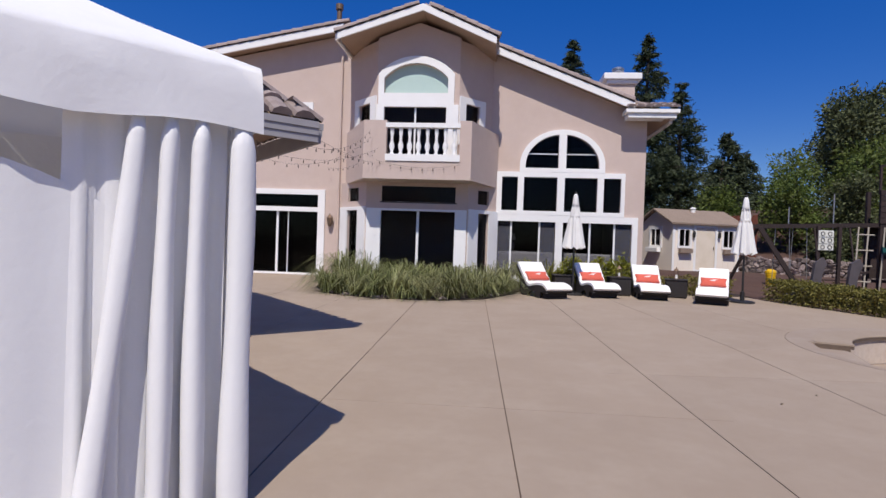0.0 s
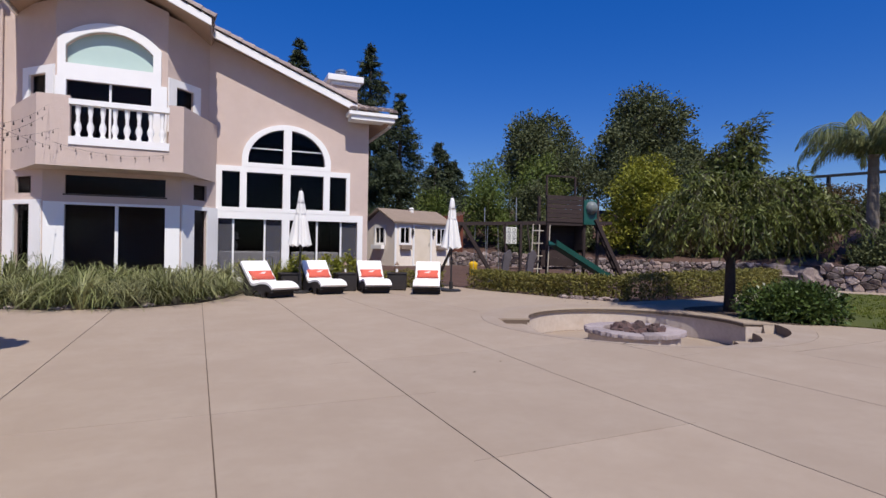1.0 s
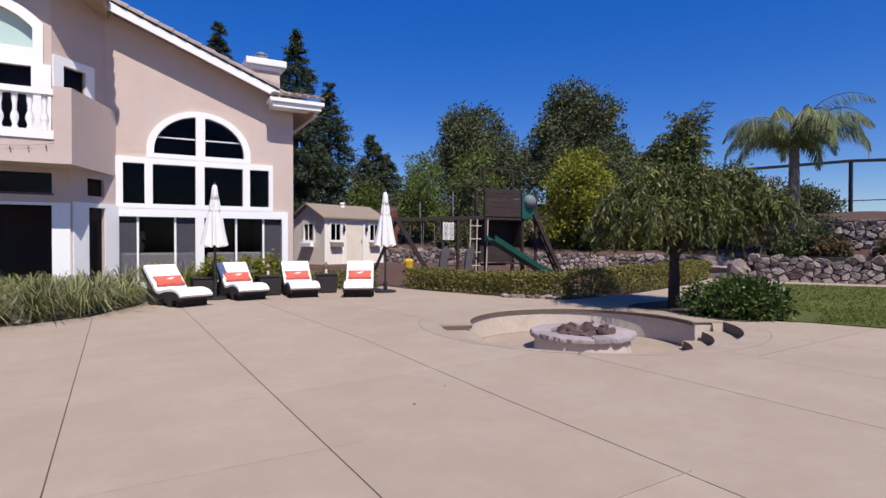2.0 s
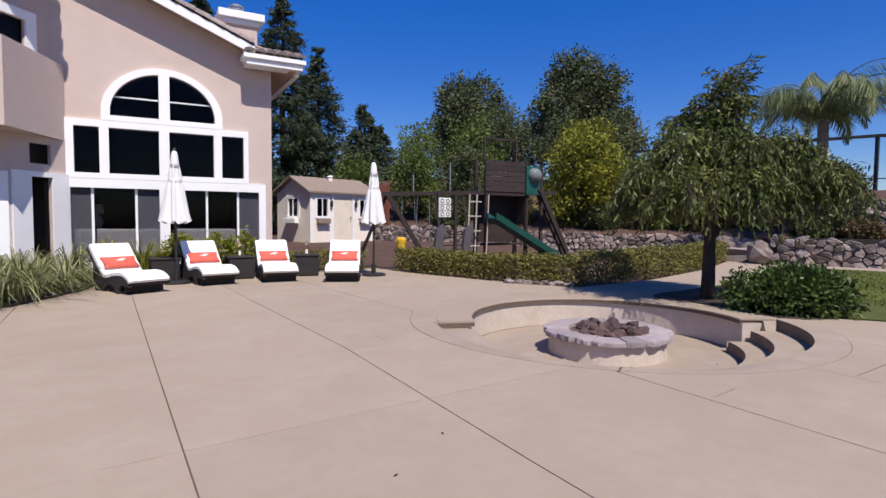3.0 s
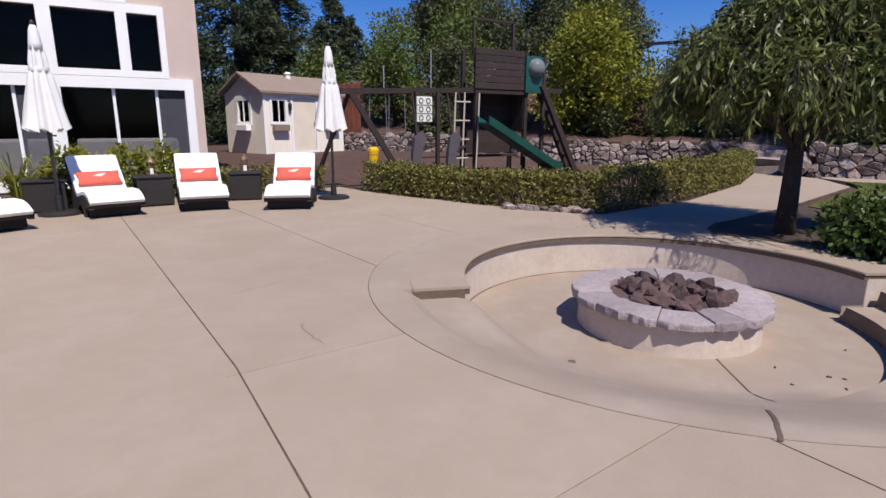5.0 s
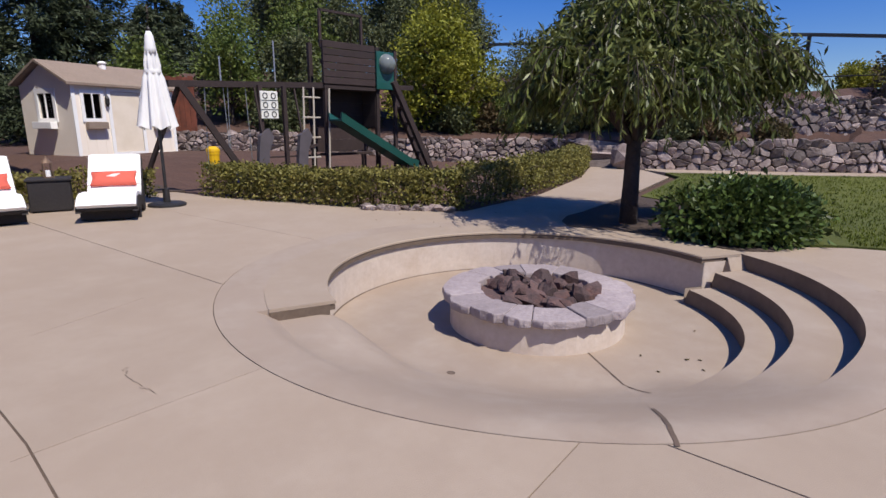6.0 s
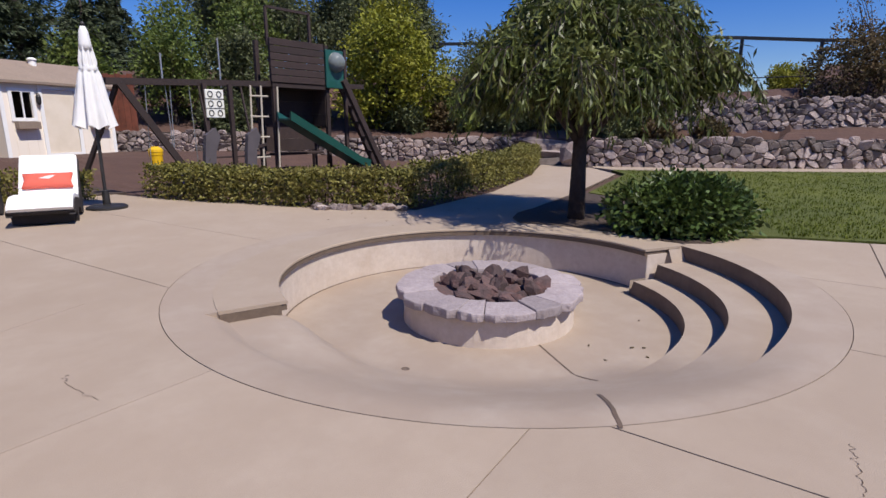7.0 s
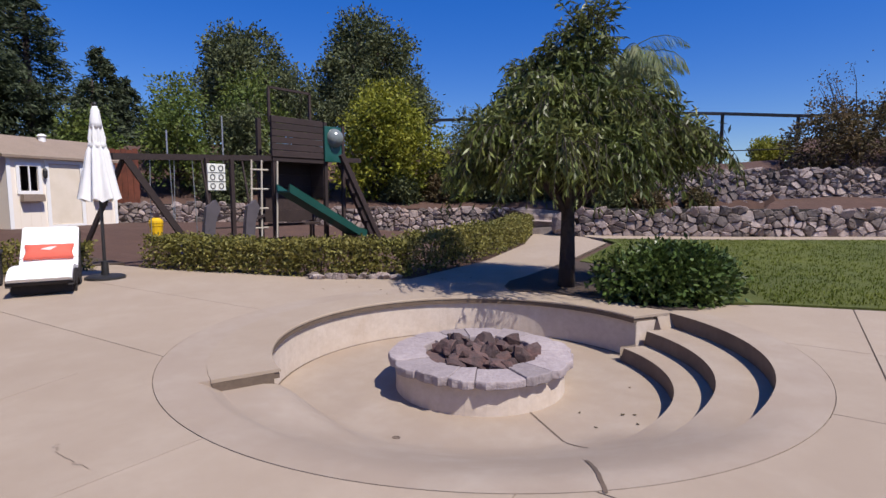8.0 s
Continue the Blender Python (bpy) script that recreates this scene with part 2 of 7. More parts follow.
# ---------------------------------------------------------------- mesh helpers
def thing(name, label, category, group="", at=(0, 0, 0), rz=0.0, kind=""):
    ob = new(name)
    ob.empty_display_size = 0.2
    ob.matrix_world = pose(*at, 0, 0, rz)
    return tagged(ob, label, category, group, kind)


def part(name, bm, material, parent=None, label="", smooth=False):
    bmesh.ops.recalc_face_normals(bm, faces=bm.faces[:])
    me = bpy.data.meshes.new(name)
    bm.to_mesh(me)
    bm.free()
    return part_mesh(name, me, material, parent, label, smooth)


def part_mesh(name, me, material, parent=None, label="", smooth=False):
    if not me.materials:
        me.materials.append(material)
    if smooth:
        me.polygons.foreach_set("use_smooth", [True] * len(me.polygons))
    ob = new(name, me)
    if parent:
        ob.parent = parent
    return tagged(ob, label)


def box(bm, a, b, bevel=0.0):
    c = [(p + q) / 2 for p, q in zip(a, b)]
    s = [abs(q - p) for p, q in zip(a, b)]
    r = bmesh.ops.create_cube(bm, size=1, matrix=Matrix.Translation(c) @ Matrix.Diagonal((*s, 1)))
    if bevel:
        es = list({e for v in r["verts"] for e in v.link_edges})
        bmesh.ops.bevel(bm, geom=es, offset=bevel, segments=2, affect="EDGES", profile=0.5)
    return bm


def boxed(a, b, bevel=0.0):
    return box(bmesh.new(), a, b, bevel)


def beam(bm, p, q, w, h=None):
    """A squared bar from p to q."""
    p, q = Vector(p), Vector(q)
    d = q - p
    m = Matrix.Translation((p + q) / 2) @ d.to_track_quat("Z", "Y").to_matrix().to_4x4() @ Matrix.Diagonal((w, h or w, d.length, 1))
    bmesh.ops.create_cube(bm, size=1, matrix=m)
    return bm


def rod(bm, p, q, r0, r1=None, n=10):
    p, q = Vector(p), Vector(q)
    d = q - p
    m = Matrix.Translation((p + q) / 2) @ d.to_track_quat("Z", "Y").to_matrix().to_4x4()
    bmesh.ops.create_cone(bm, cap_ends=True, segments=n, radius1=r0, radius2=r0 if r1 is None else r1, depth=d.length, matrix=m)
    return bm


def lathe(bm, profile, n=20, at=(0, 0)):
    """Turns (radius, z) pairs about the upright line at (x, y)."""
    rings = []
    for r, z in profile:
        rings.append([bm.verts.new((at[0] + r * math.cos(2 * math.pi * i / n), at[1] + r * math.sin(2 * math.pi * i / n), z)) for i in range(n)])
    for a, b in zip(rings, rings[1:]):
        for i in range(n):
            bm.faces.new((a[i], a[(i + 1) % n], b[(i + 1) % n], b[i]))
    bm.faces.new(rings[0][::-1])
    bm.faces.new(rings[-1])
    return bm


def prism(bm, loops, place, d0, d1):
    """Extrudes a flat outline with holes between depths d0 and d1. place(u, v, d) gives the point."""
    from mathutils.geometry import tessellate_polygon
    flat = [(u, v) for lp in loops for u, v in lp]
    tris = tessellate_polygon([[Vector((u, v, 0)) for u, v in lp] for lp in loops])
    front = [bm.verts.new(place(u, v, d0)) for u, v in flat]
    back = [bm.verts.new(place(u, v, d1)) for u, v in flat]
    for t in tris:
        try:
            bm.faces.new([front[i] for i in t])
            bm.faces.new([back[i] for i in t][::-1])
        except ValueError:
            pass
    k = 0
    for lp in loops:
        for i in range(len(lp)):
            a, b = k + i, k + (i + 1) % len(lp)
            bm.faces.new((front[a], front[b], back[b], back[a]))
        k += len(lp)
    return bm


def rect(x0, z0, x1, z1):
    return [(x0, z0), (x1, z0), (x1, z1), (x0, z1)]


def arched(x0, z0, x1, z1, rise, n=18):
    """A rectangle whose top is an arc that rises above z1."""
    c, h = (x0 + x1) / 2, (x1 - x0) / 2
    rad = (h * h + rise * rise) / (2 * rise)
    a = math.asin(min(1.0, h / rad)) if rise <= h else math.pi - math.asin(h / rad)
    top = [(c + rad * math.sin(a - 2 * a * i / n), z1 + rise - rad + rad * math.cos(a - 2 * a * i / n)) for i in range(n + 1)]
    return [(x0, z0), (x1, z0)] + top


def facing(y):
    return lambda u, v, d: (u, y + d, v)


def flat(u, v, d):
    return (u, v, d)


def cards(centres, along, side, length, width, fold=0.0):
    """A mesh of one leaf-shaped piece at each centre: four-cornered, pointed at both ends, bent along its middle."""
    n = len(centres)
    a = along / np.linalg.norm(along, axis=1, keepdims=True)
    s = side - a * (side * a).sum(1, keepdims=True)
    s /= np.linalg.norm(s, axis=1, keepdims=True) + 1e-9
    up = np.cross(a, s)
    L, W = np.asarray(length).reshape(-1, 1), np.asarray(width).reshape(-1, 1)
    v = np.empty((n, 4, 3))
    v[:, 0] = centres - a * L / 2
    v[:, 1] = centres + s * W / 2 + up * fold * W
    v[:, 2] = centres + a * L / 2
    v[:, 3] = centres - s * W / 2 + up * fold * W
    me = bpy.data.meshes.new("leaves")
    me.vertices.add(4 * n)
    me.vertices.foreach_set("co", v.reshape(-1))
    me.loops.add(4 * n)
    me.loops.foreach_set("vertex_index", np.arange(4 * n, dtype=np.int32))
    me.polygons.add(n)
    me.polygons.foreach_set("loop_start", np.arange(0, 4 * n, 4, dtype=np.int32))
    me.polygons.foreach_set("loop_total", np.full(n, 4, dtype=np.int32))
    me.update(calc_edges=True)
    return me


RNG = np.random.default_rng(7)


def unit(n):
    v = RNG.normal(size=(n, 3))
    return v / np.linalg.norm(v, axis=1, keepdims=True)


def clumps(lobes, count, leaves, spread):
    """Leaf centres: count clumps over the skins of ellipsoid lobes (centre, radii), each with some leaves around it. Returns centres and outward ways."""
    lob = np.array([[*c, *r] for c, r in lobes], float)
    area = (lob[:, 3] * lob[:, 4] + lob[:, 3] * lob[:, 5] + lob[:, 4] * lob[:, 5])
    pick = RNG.choice(len(lob), count, p=area / area.sum())
    u = unit(count)
    depth = 1 - 0.35 * RNG.random((count, 1)) ** 2
    c = lob[pick, :3] + u * lob[pick, 3:] * depth
    c = np.repeat(c, leaves, 0) + RNG.normal(size=(count * leaves, 3)) * spread
    return c, np.repeat(u, leaves, 0)


# ---------------------------------------------------------------- ground, hillside and paving
PIT = (6.37, 7.06)
RING = 2.456
WALL_LEFT = [(7.6, 23.4), (9.2, 21.9), (11.2, 20.2), (14.0, 17.7), (16.4, 15.7), (18.4, 13.6)]
WALL_RIGHT = [(17.3, 11.3), (18.2, 9.4), (19.3, 7.6), (21.7, 4.4), (24.2, 1.4), (27.0, -2.0)]


def smooth(x, a, b):
    t = min(1.0, max(0.0, (x - a) / (b - a)))
    return t * t * (3 - 2 * t)


def reach(line, ang):
    """How far from the pit's middle a ray at that angle meets a line of points, or None."""
    dx, dy = math.cos(ang), math.sin(ang)
    for (x0, y0), (x1, y1) in zip(line, line[1:]):
        ex, ey = x1 - x0, y1 - y0
        den = dx * ey - dy * ex
        if abs(den) < 1e-9:
            continue
        t = ((x0 - PIT[0]) * ey - (y0 - PIT[1]) * ex) / den
        s = ((x0 - PIT[0]) * dy - (y0 - PIT[1]) * dx) / den
        if t > 0 and -1e-6 <= s <= 1 + 1e-6:
            return t
    return None


WALL_UPPER = []
for deg in range(15, -19, -3):
    far = reach(WALL_RIGHT, math.radians(deg)) + 1.9
    WALL_UPPER.append((PIT[0] + far * math.cos(math.radians(deg)), PIT[1] + far * math.sin(math.radians(deg))))


def low_ground(x, y):
    return -0.06 + 0.44 * smooth(y, 15.2, 19.8) * smooth(x, 3.8, 6.0)


def high_ground(s, ang):
    """Height of the hillside s metres behind the lower wall."""
    d = math.degrees(ang)
    left = 0.74 + 0.25 * s if s < 1 else 0.99 + 2.3 * smooth(s, 1, 8) + 0.6 * smooth(s, 8, 20)
    right = 0.68 + 0.03 * s if s < 1.6 else 0.75 + 1.1 * smooth(s, 1.6, 2.5) + 0.48 * smooth(s, 2.6, 5.0) - 3.0 * smooth(s, 9, 30)
    k = smooth(d, 14, 28)
    return left * k + right * (1 - k)


def make_ground():
    bm = bmesh.new()
    cols = []
    for i in range(360):
        ang = math.radians(i)
        d = (i + 180) % 360 - 180
        w = reach(WALL_LEFT, ang) or reach(WALL_RIGHT, ang)
        if w is None and 18 < d < 32:
            w = 13.2
        amp = 1.0 if w else 0.0
        w = w or 17.0
        col = []
        for k in range(13):
            r = 2.44 + (w + 0.12 - 2.44) * k / 12
            x, y = PIT[0] + r * math.cos(ang), PIT[1] + r * math.sin(ang)
            col.append((x, y, low_ground(x, y)))
        for s in (0.02, 0.7, 1.5, 2.39, 2.52, 3.3, 4.5, 6, 8, 11, 16, 25, 45, 90, 200, 600, 1500):
            r = w + 0.12 + s
            x, y = PIT[0] + r * math.cos(ang), PIT[1] + r * math.sin(ang)
            z = amp * high_ground(s, ang) + (1 - amp) * low_ground(x, y)
            if s > 1.2:
                z += amp * 0.12 * noise.noise((x * 0.5, y * 0.5, 0))
            col.append((x, y, z))
        cols.append([bm.verts.new(p) for p in col])
    for a, b in zip(cols, cols[1:] + cols[:1]):
        for k in range(len(a) - 1):
            bm.faces.new((a[k], b[k], b[k + 1], a[k + 1]))
    tagged(part("ground", bm, M["earth"]), "bare brown earth sloping up behind the garden walls", "ground", kind="structure")


make_ground()


def sheet(name, outline, z0, z1, material, label, category):
    ob = part(name, prism(bmesh.new(), [outline], flat, z0, z1), material)
    return tagged(ob, label, category, kind="structure")


PATIO = [(-16, -10), (10.3, -10), (10.05, 2.0), (9.75, 4.2), (9.3, 5.35), (8.98, 5.75), (8.95, 6.6), (9.1, 7.6), (9.6, 8.45), (11.6, 8.75),
         (15.6, 9.6), (17.0, 10.8), (18.0, 12.9), (14.0, 11.0), (10.8, 9.95), (9.4, 9.75), (8.35, 9.6), (7.8, 10.5), (7.3, 11.8), (6.6, 13.75),
         (6.4, 14.7), (0.9, 14.9), (0.7, 13.8), (0.45, 12.7), (-0.2, 11.3), (-1.1, 10.65), (-2.4, 10.6), (-3.6, 11.2), (-4.2, 12.5), (-4.95, 16.15), (-16, 16.15)]
sheet("lawn", [(9.36, 5.38), (9.85, 4.2), (10.15, 2.0), (10.4, -10), (40, -10), (25.9, -2.2), (20.6, 4.1), (18.2, 7.4), (16.6, 10.1), (15.7, 9.4), (11.7, 8.55), (11.0, 7.0), (10.2, 6.1), (9.12, 5.77)], -0.05, 0.01, M["lawn"], "mown green lawn beside the patio", "lawn")
sheet("path", [(16.65, 10.1), (18.25, 7.4), (20.65, 4.1), (25.95, -2.2), (27.1, -2.1), (21.75, 4.35), (19.35, 7.5), (17.4, 11.0), (17.05, 10.8)], -0.08, 0.015, M["concrete"], "narrow concrete path along the stone wall", "path")
BED_EDGE = [(PIT[0] + r * math.cos(math.radians(a)), PIT[1] + r * math.sin(math.radians(a))) for a, r in ((27, 2.5), (24, 2.16), (15, 2.15), (5, 2.15), (-5, 2.15), (-15, 2.15), (-22, 2.16), (-26, 2.24), (-29, 2.5))]
sheet("planting_bed", BED_EDGE + [(9.1, 5.79), (10.18, 6.12), (10.98, 7.0), (11.65, 8.7), (9.63, 8.4), (9.0, 8.36)], -0.05, 0.012, M["soil"], "dark mulched bed under the small tree", "planting bed")
sheet("planting_bed", [(-4.9, 16.1), (-4.15, 12.5), (-3.57, 11.25), (-2.38, 10.66), (-1.12, 10.7), (-0.25, 11.35), (0.4, 12.75), (0.65, 13.85), (0.85, 14.95), (6.6, 14.75), (6.6, 16.1)], -0.05, 0.012, M["soil"], "dark soil bed along the house", "planting bed")


# ---------------------------------------------------------------- fire pit hollow
def pit_height(r, deg):
    if -28 <= deg <= 160:
        return -0.42 if r < 1.95 else 0.0
    steps = -0.42 if r < 1.53 else -0.28 if r < 1.80 else -0.14 if r < 2.15 else 0.0
    cone = -0.42 + 0.42 * (0.5 * smooth(r, 1.15, 2.38) + 0.5 * min(1, max(0, (r - 1.22) / 1.12)))
    neg = deg if deg < 0 else deg - 360
    ledge = -0.42 + 0.34 * smooth(r, 1.28, 1.78) + 0.08 * smooth(r, 2.08, 2.2)
    by_bench = 1 - smooth(neg, -196, -160)
    cone = cone * (1 - by_bench) + ledge * by_bench
    k = smooth(neg, -114, -88)
    return steps * k + cone * (1 - k)


def make_pit():
    hollow = thing("fire_pit_hollow", "round sunken concrete seating hollow with a curved bench and steps", "sunken seating", kind="structure")
    bm = bmesh.new()
    degs = [-200 + 2.0 * i for i in range(87)] + [-28.01] + [-28 + 4.0 * i for i in range(48)]
    degs = [d if d > -199.9 else -199.99 for d in degs]
    radii = (0.6, 0.9, 1.1, 1.2, 1.28, 1.36, 1.44, 1.5295, 1.5305, 1.62, 1.71, 1.7995, 1.8005, 1.89, 1.98, 2.07, 2.1495, 2.1505, 2.21, 2.27, 2.33, 2.39, RING - 0.001)
    rows = []
    for d in degs:
        a = math.radians(d)
        key = d if d > -180 else d + 360
        if d <= -199.9:
            key = 160.5
        rows.append([bm.verts.new((PIT[0] + r * math.cos(a), PIT[1] + r * math.sin(a), pit_height(r, key) + 0.002)) for r in radii] + [bm.verts.new((PIT[0] + (RING - 0.001) * math.cos(a), PIT[1] + (RING - 0.001) * math.sin(a), -0.12))])
    for a, b in zip(rows, rows[1:] + rows[:1]):
        for k in range(len(a) - 1):
            bm.faces.new((a[k], a[k + 1], b[k + 1], b[k]))
    bm.faces.new([r[0] for r in rows])
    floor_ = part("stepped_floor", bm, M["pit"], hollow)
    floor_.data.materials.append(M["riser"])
    # upright step faces get the darker brown riser colour
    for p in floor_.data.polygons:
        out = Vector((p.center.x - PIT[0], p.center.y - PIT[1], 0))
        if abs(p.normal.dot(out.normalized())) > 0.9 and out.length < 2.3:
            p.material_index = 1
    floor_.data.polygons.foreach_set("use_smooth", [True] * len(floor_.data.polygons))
    floor_.data.set_sharp_from_angle(angle=0.5)
    # curved bench: wall and cap
    def arc_block(r0, r1, z0, z1, d0, d1, n=60, lip=0.0):
        b = bmesh.new()
        secs = []
        for i in range(n + 1):
            a = math.radians(d0 + (d1 - d0) * i / n)
            c, s = math.cos(a), math.sin(a)
            secs.append([b.verts.new((PIT[0] + r * c, PIT[1] + r * s, z)) for r, z in ((r0, z0), (r0, z1 - lip), (r0 + lip, z1), (r1, z1), (r1, z0))])
        for p, q in zip(secs, secs[1:]):
            for k in range(5):
                b.faces.new((p[k], p[(k + 1) % 5], q[(k + 1) % 5], q[k]))
        b.faces.new(secs[0])
        b.faces.new(secs[-1][::-1])
        return b
    part("bench_wall", arc_block(1.72, 2.08, -0.43, -0.062, -27.97, 159.97, lip=0.001), M["plaster"], hollow, "stained plaster bench wall")
    # dark brown strip just below the cap, and again at the bench end
    part("bench_nosing", arc_block(1.690, 2.10, -0.060, -0.016, -28.0, 160.0, lip=0.008), M["nosing"], hollow, "dark brown bench edge")
    part("bench_cap", arc_block(1.684, 2.13, -0.015, 0.008, -28.4, 160.3, lip=0.008), M["concrete"], hollow, "concrete bench cap")
    part("wall_joint", arc_block(1.706, 1.722, -0.43, -0.414, -27.6, 159.9, lip=0.002), M["nosing"], hollow, "dark joint at the foot of the bench wall")
    part("bench_end", arc_block(1.73, 2.125, -0.12, -0.0165, 157.0, 160.33, n=4), M["nosing"], hollow, "dark brown bench end")
    part("bench_end", arc_block(1.725, 2.15, -0.42, -0.050, -28.08, -26.0, n=4), M["plaster"], hollow, "stained plaster bench end")
    # fire ring
    drum = bmesh.new()
    lathe(drum, [(0.50, -0.43), (0.715, -0.43), (0.705, -0.20), (0.50, -0.20)], 56, PIT)
    fire = thing("fire_pit", "round plastered fire pit with a grey flagstone rim", "fire pit")
    part("drum", drum, M["plaster"], fire, smooth=False)
    bed = bmesh.new()
    lathe(bed, [(0.01, -0.26), (0.494, -0.26), (0.494, -0.194), (0.01, -0.176)], 32, PIT)
    part("ash_bed", bed, M["lava"], fire)
    rnd = random.Random(4)
    cuts = [i * 24 + rnd.uniform(-8, 8) for i in range(15)]
    for i in range(15):
        a0, a1 = cuts[i] + 0.12, (cuts[i + 1] if i < 14 else cuts[0] + 360) - 0.12
        b = bmesh.new()
        ro, ri = 0.775 + rnd.uniform(-0.008, 0.012), 0.475 + rnd.uniform(-0.02, 0.02)
        top = -0.13 + rnd.uniform(-0.006, 0.006)
        pts = []
        for k in range(6):
            a = math.radians(a0 + (a1 - a0) * k / 5)
            rr = ro + rnd.uniform(-0.014, 0.014) - (0.018 if k in (0, 5) else 0)
            pts.append((PIT[0] + rr * math.cos(a), PIT[1] + rr * math.sin(a)))
        for k in range(4):
            a = math.radians(a1 - (a1 - a0) * k / 3)
            rr = ri + rnd.uniform(-0.012, 0.012)
            pts.append((PIT[0] + rr * math.cos(a), PIT[1] + rr * math.sin(a)))
        mx, my = sum(p[0] for p in pts) / len(pts), sum(p[1] for p in pts) / len(pts)
        rings = []
        for shrink, z in ((0.95, -0.199), (0.985, -0.190), (1.0, -0.168), (0.997, top - 0.016), (0.982, top - 0.005), (0.95, top)):
            ring = []
            for k, (x, y) in enumerate(pts):
                w = 1 - (1 - shrink) * (1.0 if k < 6 else 0.7)
                ring.append(b.verts.new((mx + (x - mx) * w, my + (y - my) * w, z + (0.010 * noise.noise((x * 9, y * 9, z * 20)) if z > -0.18 else 0))))
            rings.append(ring)
        for r0, r1 in zip(rings, rings[1:]):
            for k in range(len(pts)):
                b.faces.new((r0[k], r0[(k + 1) % len(pts)], r1[(k + 1) % len(pts)], r1[k]))
        tip = b.verts.new((mx, my, top + 0.003))
        for k in range(len(pts)):
            b.faces.new((rings[-1][k], rings[-1][(k + 1) % len(pts)], tip))
        b.faces.new(rings[0][::-1])
        part("flagstone", b, M["flag"], fire)
    # lava rocks
    for i in range(46):
        b = bmesh.new()
        bmesh.ops.create_icosphere(b, subdivisions=2, radius=1)
        off = Vector((i * 3.1, 0, 0))
        cuts_ = [Vector((rnd.gauss(0, 1), rnd.gauss(0, 1), rnd.gauss(0, 1))).normalized() for _ in range(10)]
        for v in b.verts:
            v.co *= 1 + 0.35 * noise.noise(v.co * 1.2 + off) + 0.06 * noise.noise(v.co * 4.5 + off)
            for w in cuts_:
                over = v.co.dot(w) - 0.46
                if over > 0:
                    v.co -= w * over
        rr = 0.42 * math.sqrt(rnd.random())
        a = rnd.uniform(0, 6.283)
        s = rnd.uniform(0.09, 0.15)
        ob = part("lava_rock", b, M["lava"])
        ob.matrix_world = pose(PIT[0] + rr * math.cos(a), PIT[1] + rr * math.sin(a), -0.185 + 0.05 * (1 - rr / 0.45) + rnd.uniform(0, 0.03), rnd.uniform(0, 90), rnd.uniform(0, 90), rnd.uniform(0, 360)) @ Matrix.Diagonal((s, s * rnd.uniform(0.8, 1.3), s * rnd.uniform(0.7, 1), 1))
        tagged(ob, "rough dark reddish lava rock in the fire pit", "rock", "lava rocks in the fire pit")
    # radial control joint in the floor and the rim
    for p0, p1, w in (((6.083, 6.414), (5.62, 5.76), 0.006), ((5.05, 5.53), (4.65, 5.275), 0.010)):
        b = bmesh.new()
        rows = []
        for k in range(25):
            t = k / 24
            x, y = p0[0] + (p1[0] - p0[0]) * t, p0[1] + (p1[1] - p0[1]) * t
            r, a = math.hypot(x - PIT[0], y - PIT[1]), math.atan2(y - PIT[1], x - PIT[0]) + 0.002 * noise.noise((t * 6, w * 900, 0))
            z = pit_height(r, math.degrees(a)) + 0.0045
            s = Vector((p1[1] - p0[1], p0[0] - p1[0], 0)).normalized() * w
            c = Vector((PIT[0] + r * math.cos(a), PIT[1] + r * math.sin(a), z))
            rows.append((b.verts.new(c - s), b.verts.new(c + s)))
        for p, q in zip(rows, rows[1:]):
            b.faces.new((p[0], p[1], q[1], q[0]))
        part("control_joint", b, M["joint"], hollow, "dark open joint")
    # floor drain
    d = bmesh.new()
    lathe(d, [(0.028, -0.012), (0.028, 0.004), (0.02, 0.004), (0.0201, 0.001)], 20)
    drain = part("floor_drain", d, M["riser"])
    slope = (pit_height(1.28, -172) - pit_height(1.18, -172)) / 0.1
    way = math.radians(-172)
    up = Vector((-slope * math.cos(way), -slope * math.sin(way), 1))
    drain.matrix_world = Matrix.Translation((5.15, 6.893, pit_height(1.231, -172) + 0.005)) @ up.to_track_quat("Z", "Y").to_matrix().to_4x4()
    tagged(drain, "small round metal floor drain", "drain")


make_pit()

# ---------------------------------------------------------------- house
HY = 16.2
house = thing("house", "large two-storey beige stucco house with white window trim and tiled roof", "house", at=(0, 0, 0))


def house_part(name, bm, material, label="", parent=None):
    return part(name, bm, material, parent or house, label)


def glaze(name, loop, y, parent, material=None):
    return part(name, prism(bmesh.new(), [loop], facing(y), 0, 0.012), material or M["glass"], parent)


# openings: left slider, small upper window, tall window group
SLIDER = rect(-8.6, 0.02, -5.46, 1.95)
TRANSOM = rect(-8.6, 2.06, -5.46, 2.48)
UPPER = rect(-7.0, 4.62, -5.84, 5.16)
LOWER_R = [rect(-0.05, 0.22, 1.72, 1.84), rect(1.93, 0.22, 3.90, 1.84)]
MID_R = [rect(0.12, 2.16, 0.58, 3.15), rect(0.76, 2.16, 1.73, 3.15), rect(1.94, 2.16, 2.88, 3.15), rect(3.06, 2.16, 3.55, 3.15)]
ARCH_L = [(0.79, 3.42), (1.74, 3.42), (1.74, 4.40)] + [(1.85 - 1.06 * math.sin(math.radians(a)), 3.50 + 0.91 * math.cos(math.radians(a))) for a in range(12, 86, 9)]
ARCH_R = [(3.70 - x, z) for x, z in ARCH_L][::-1]
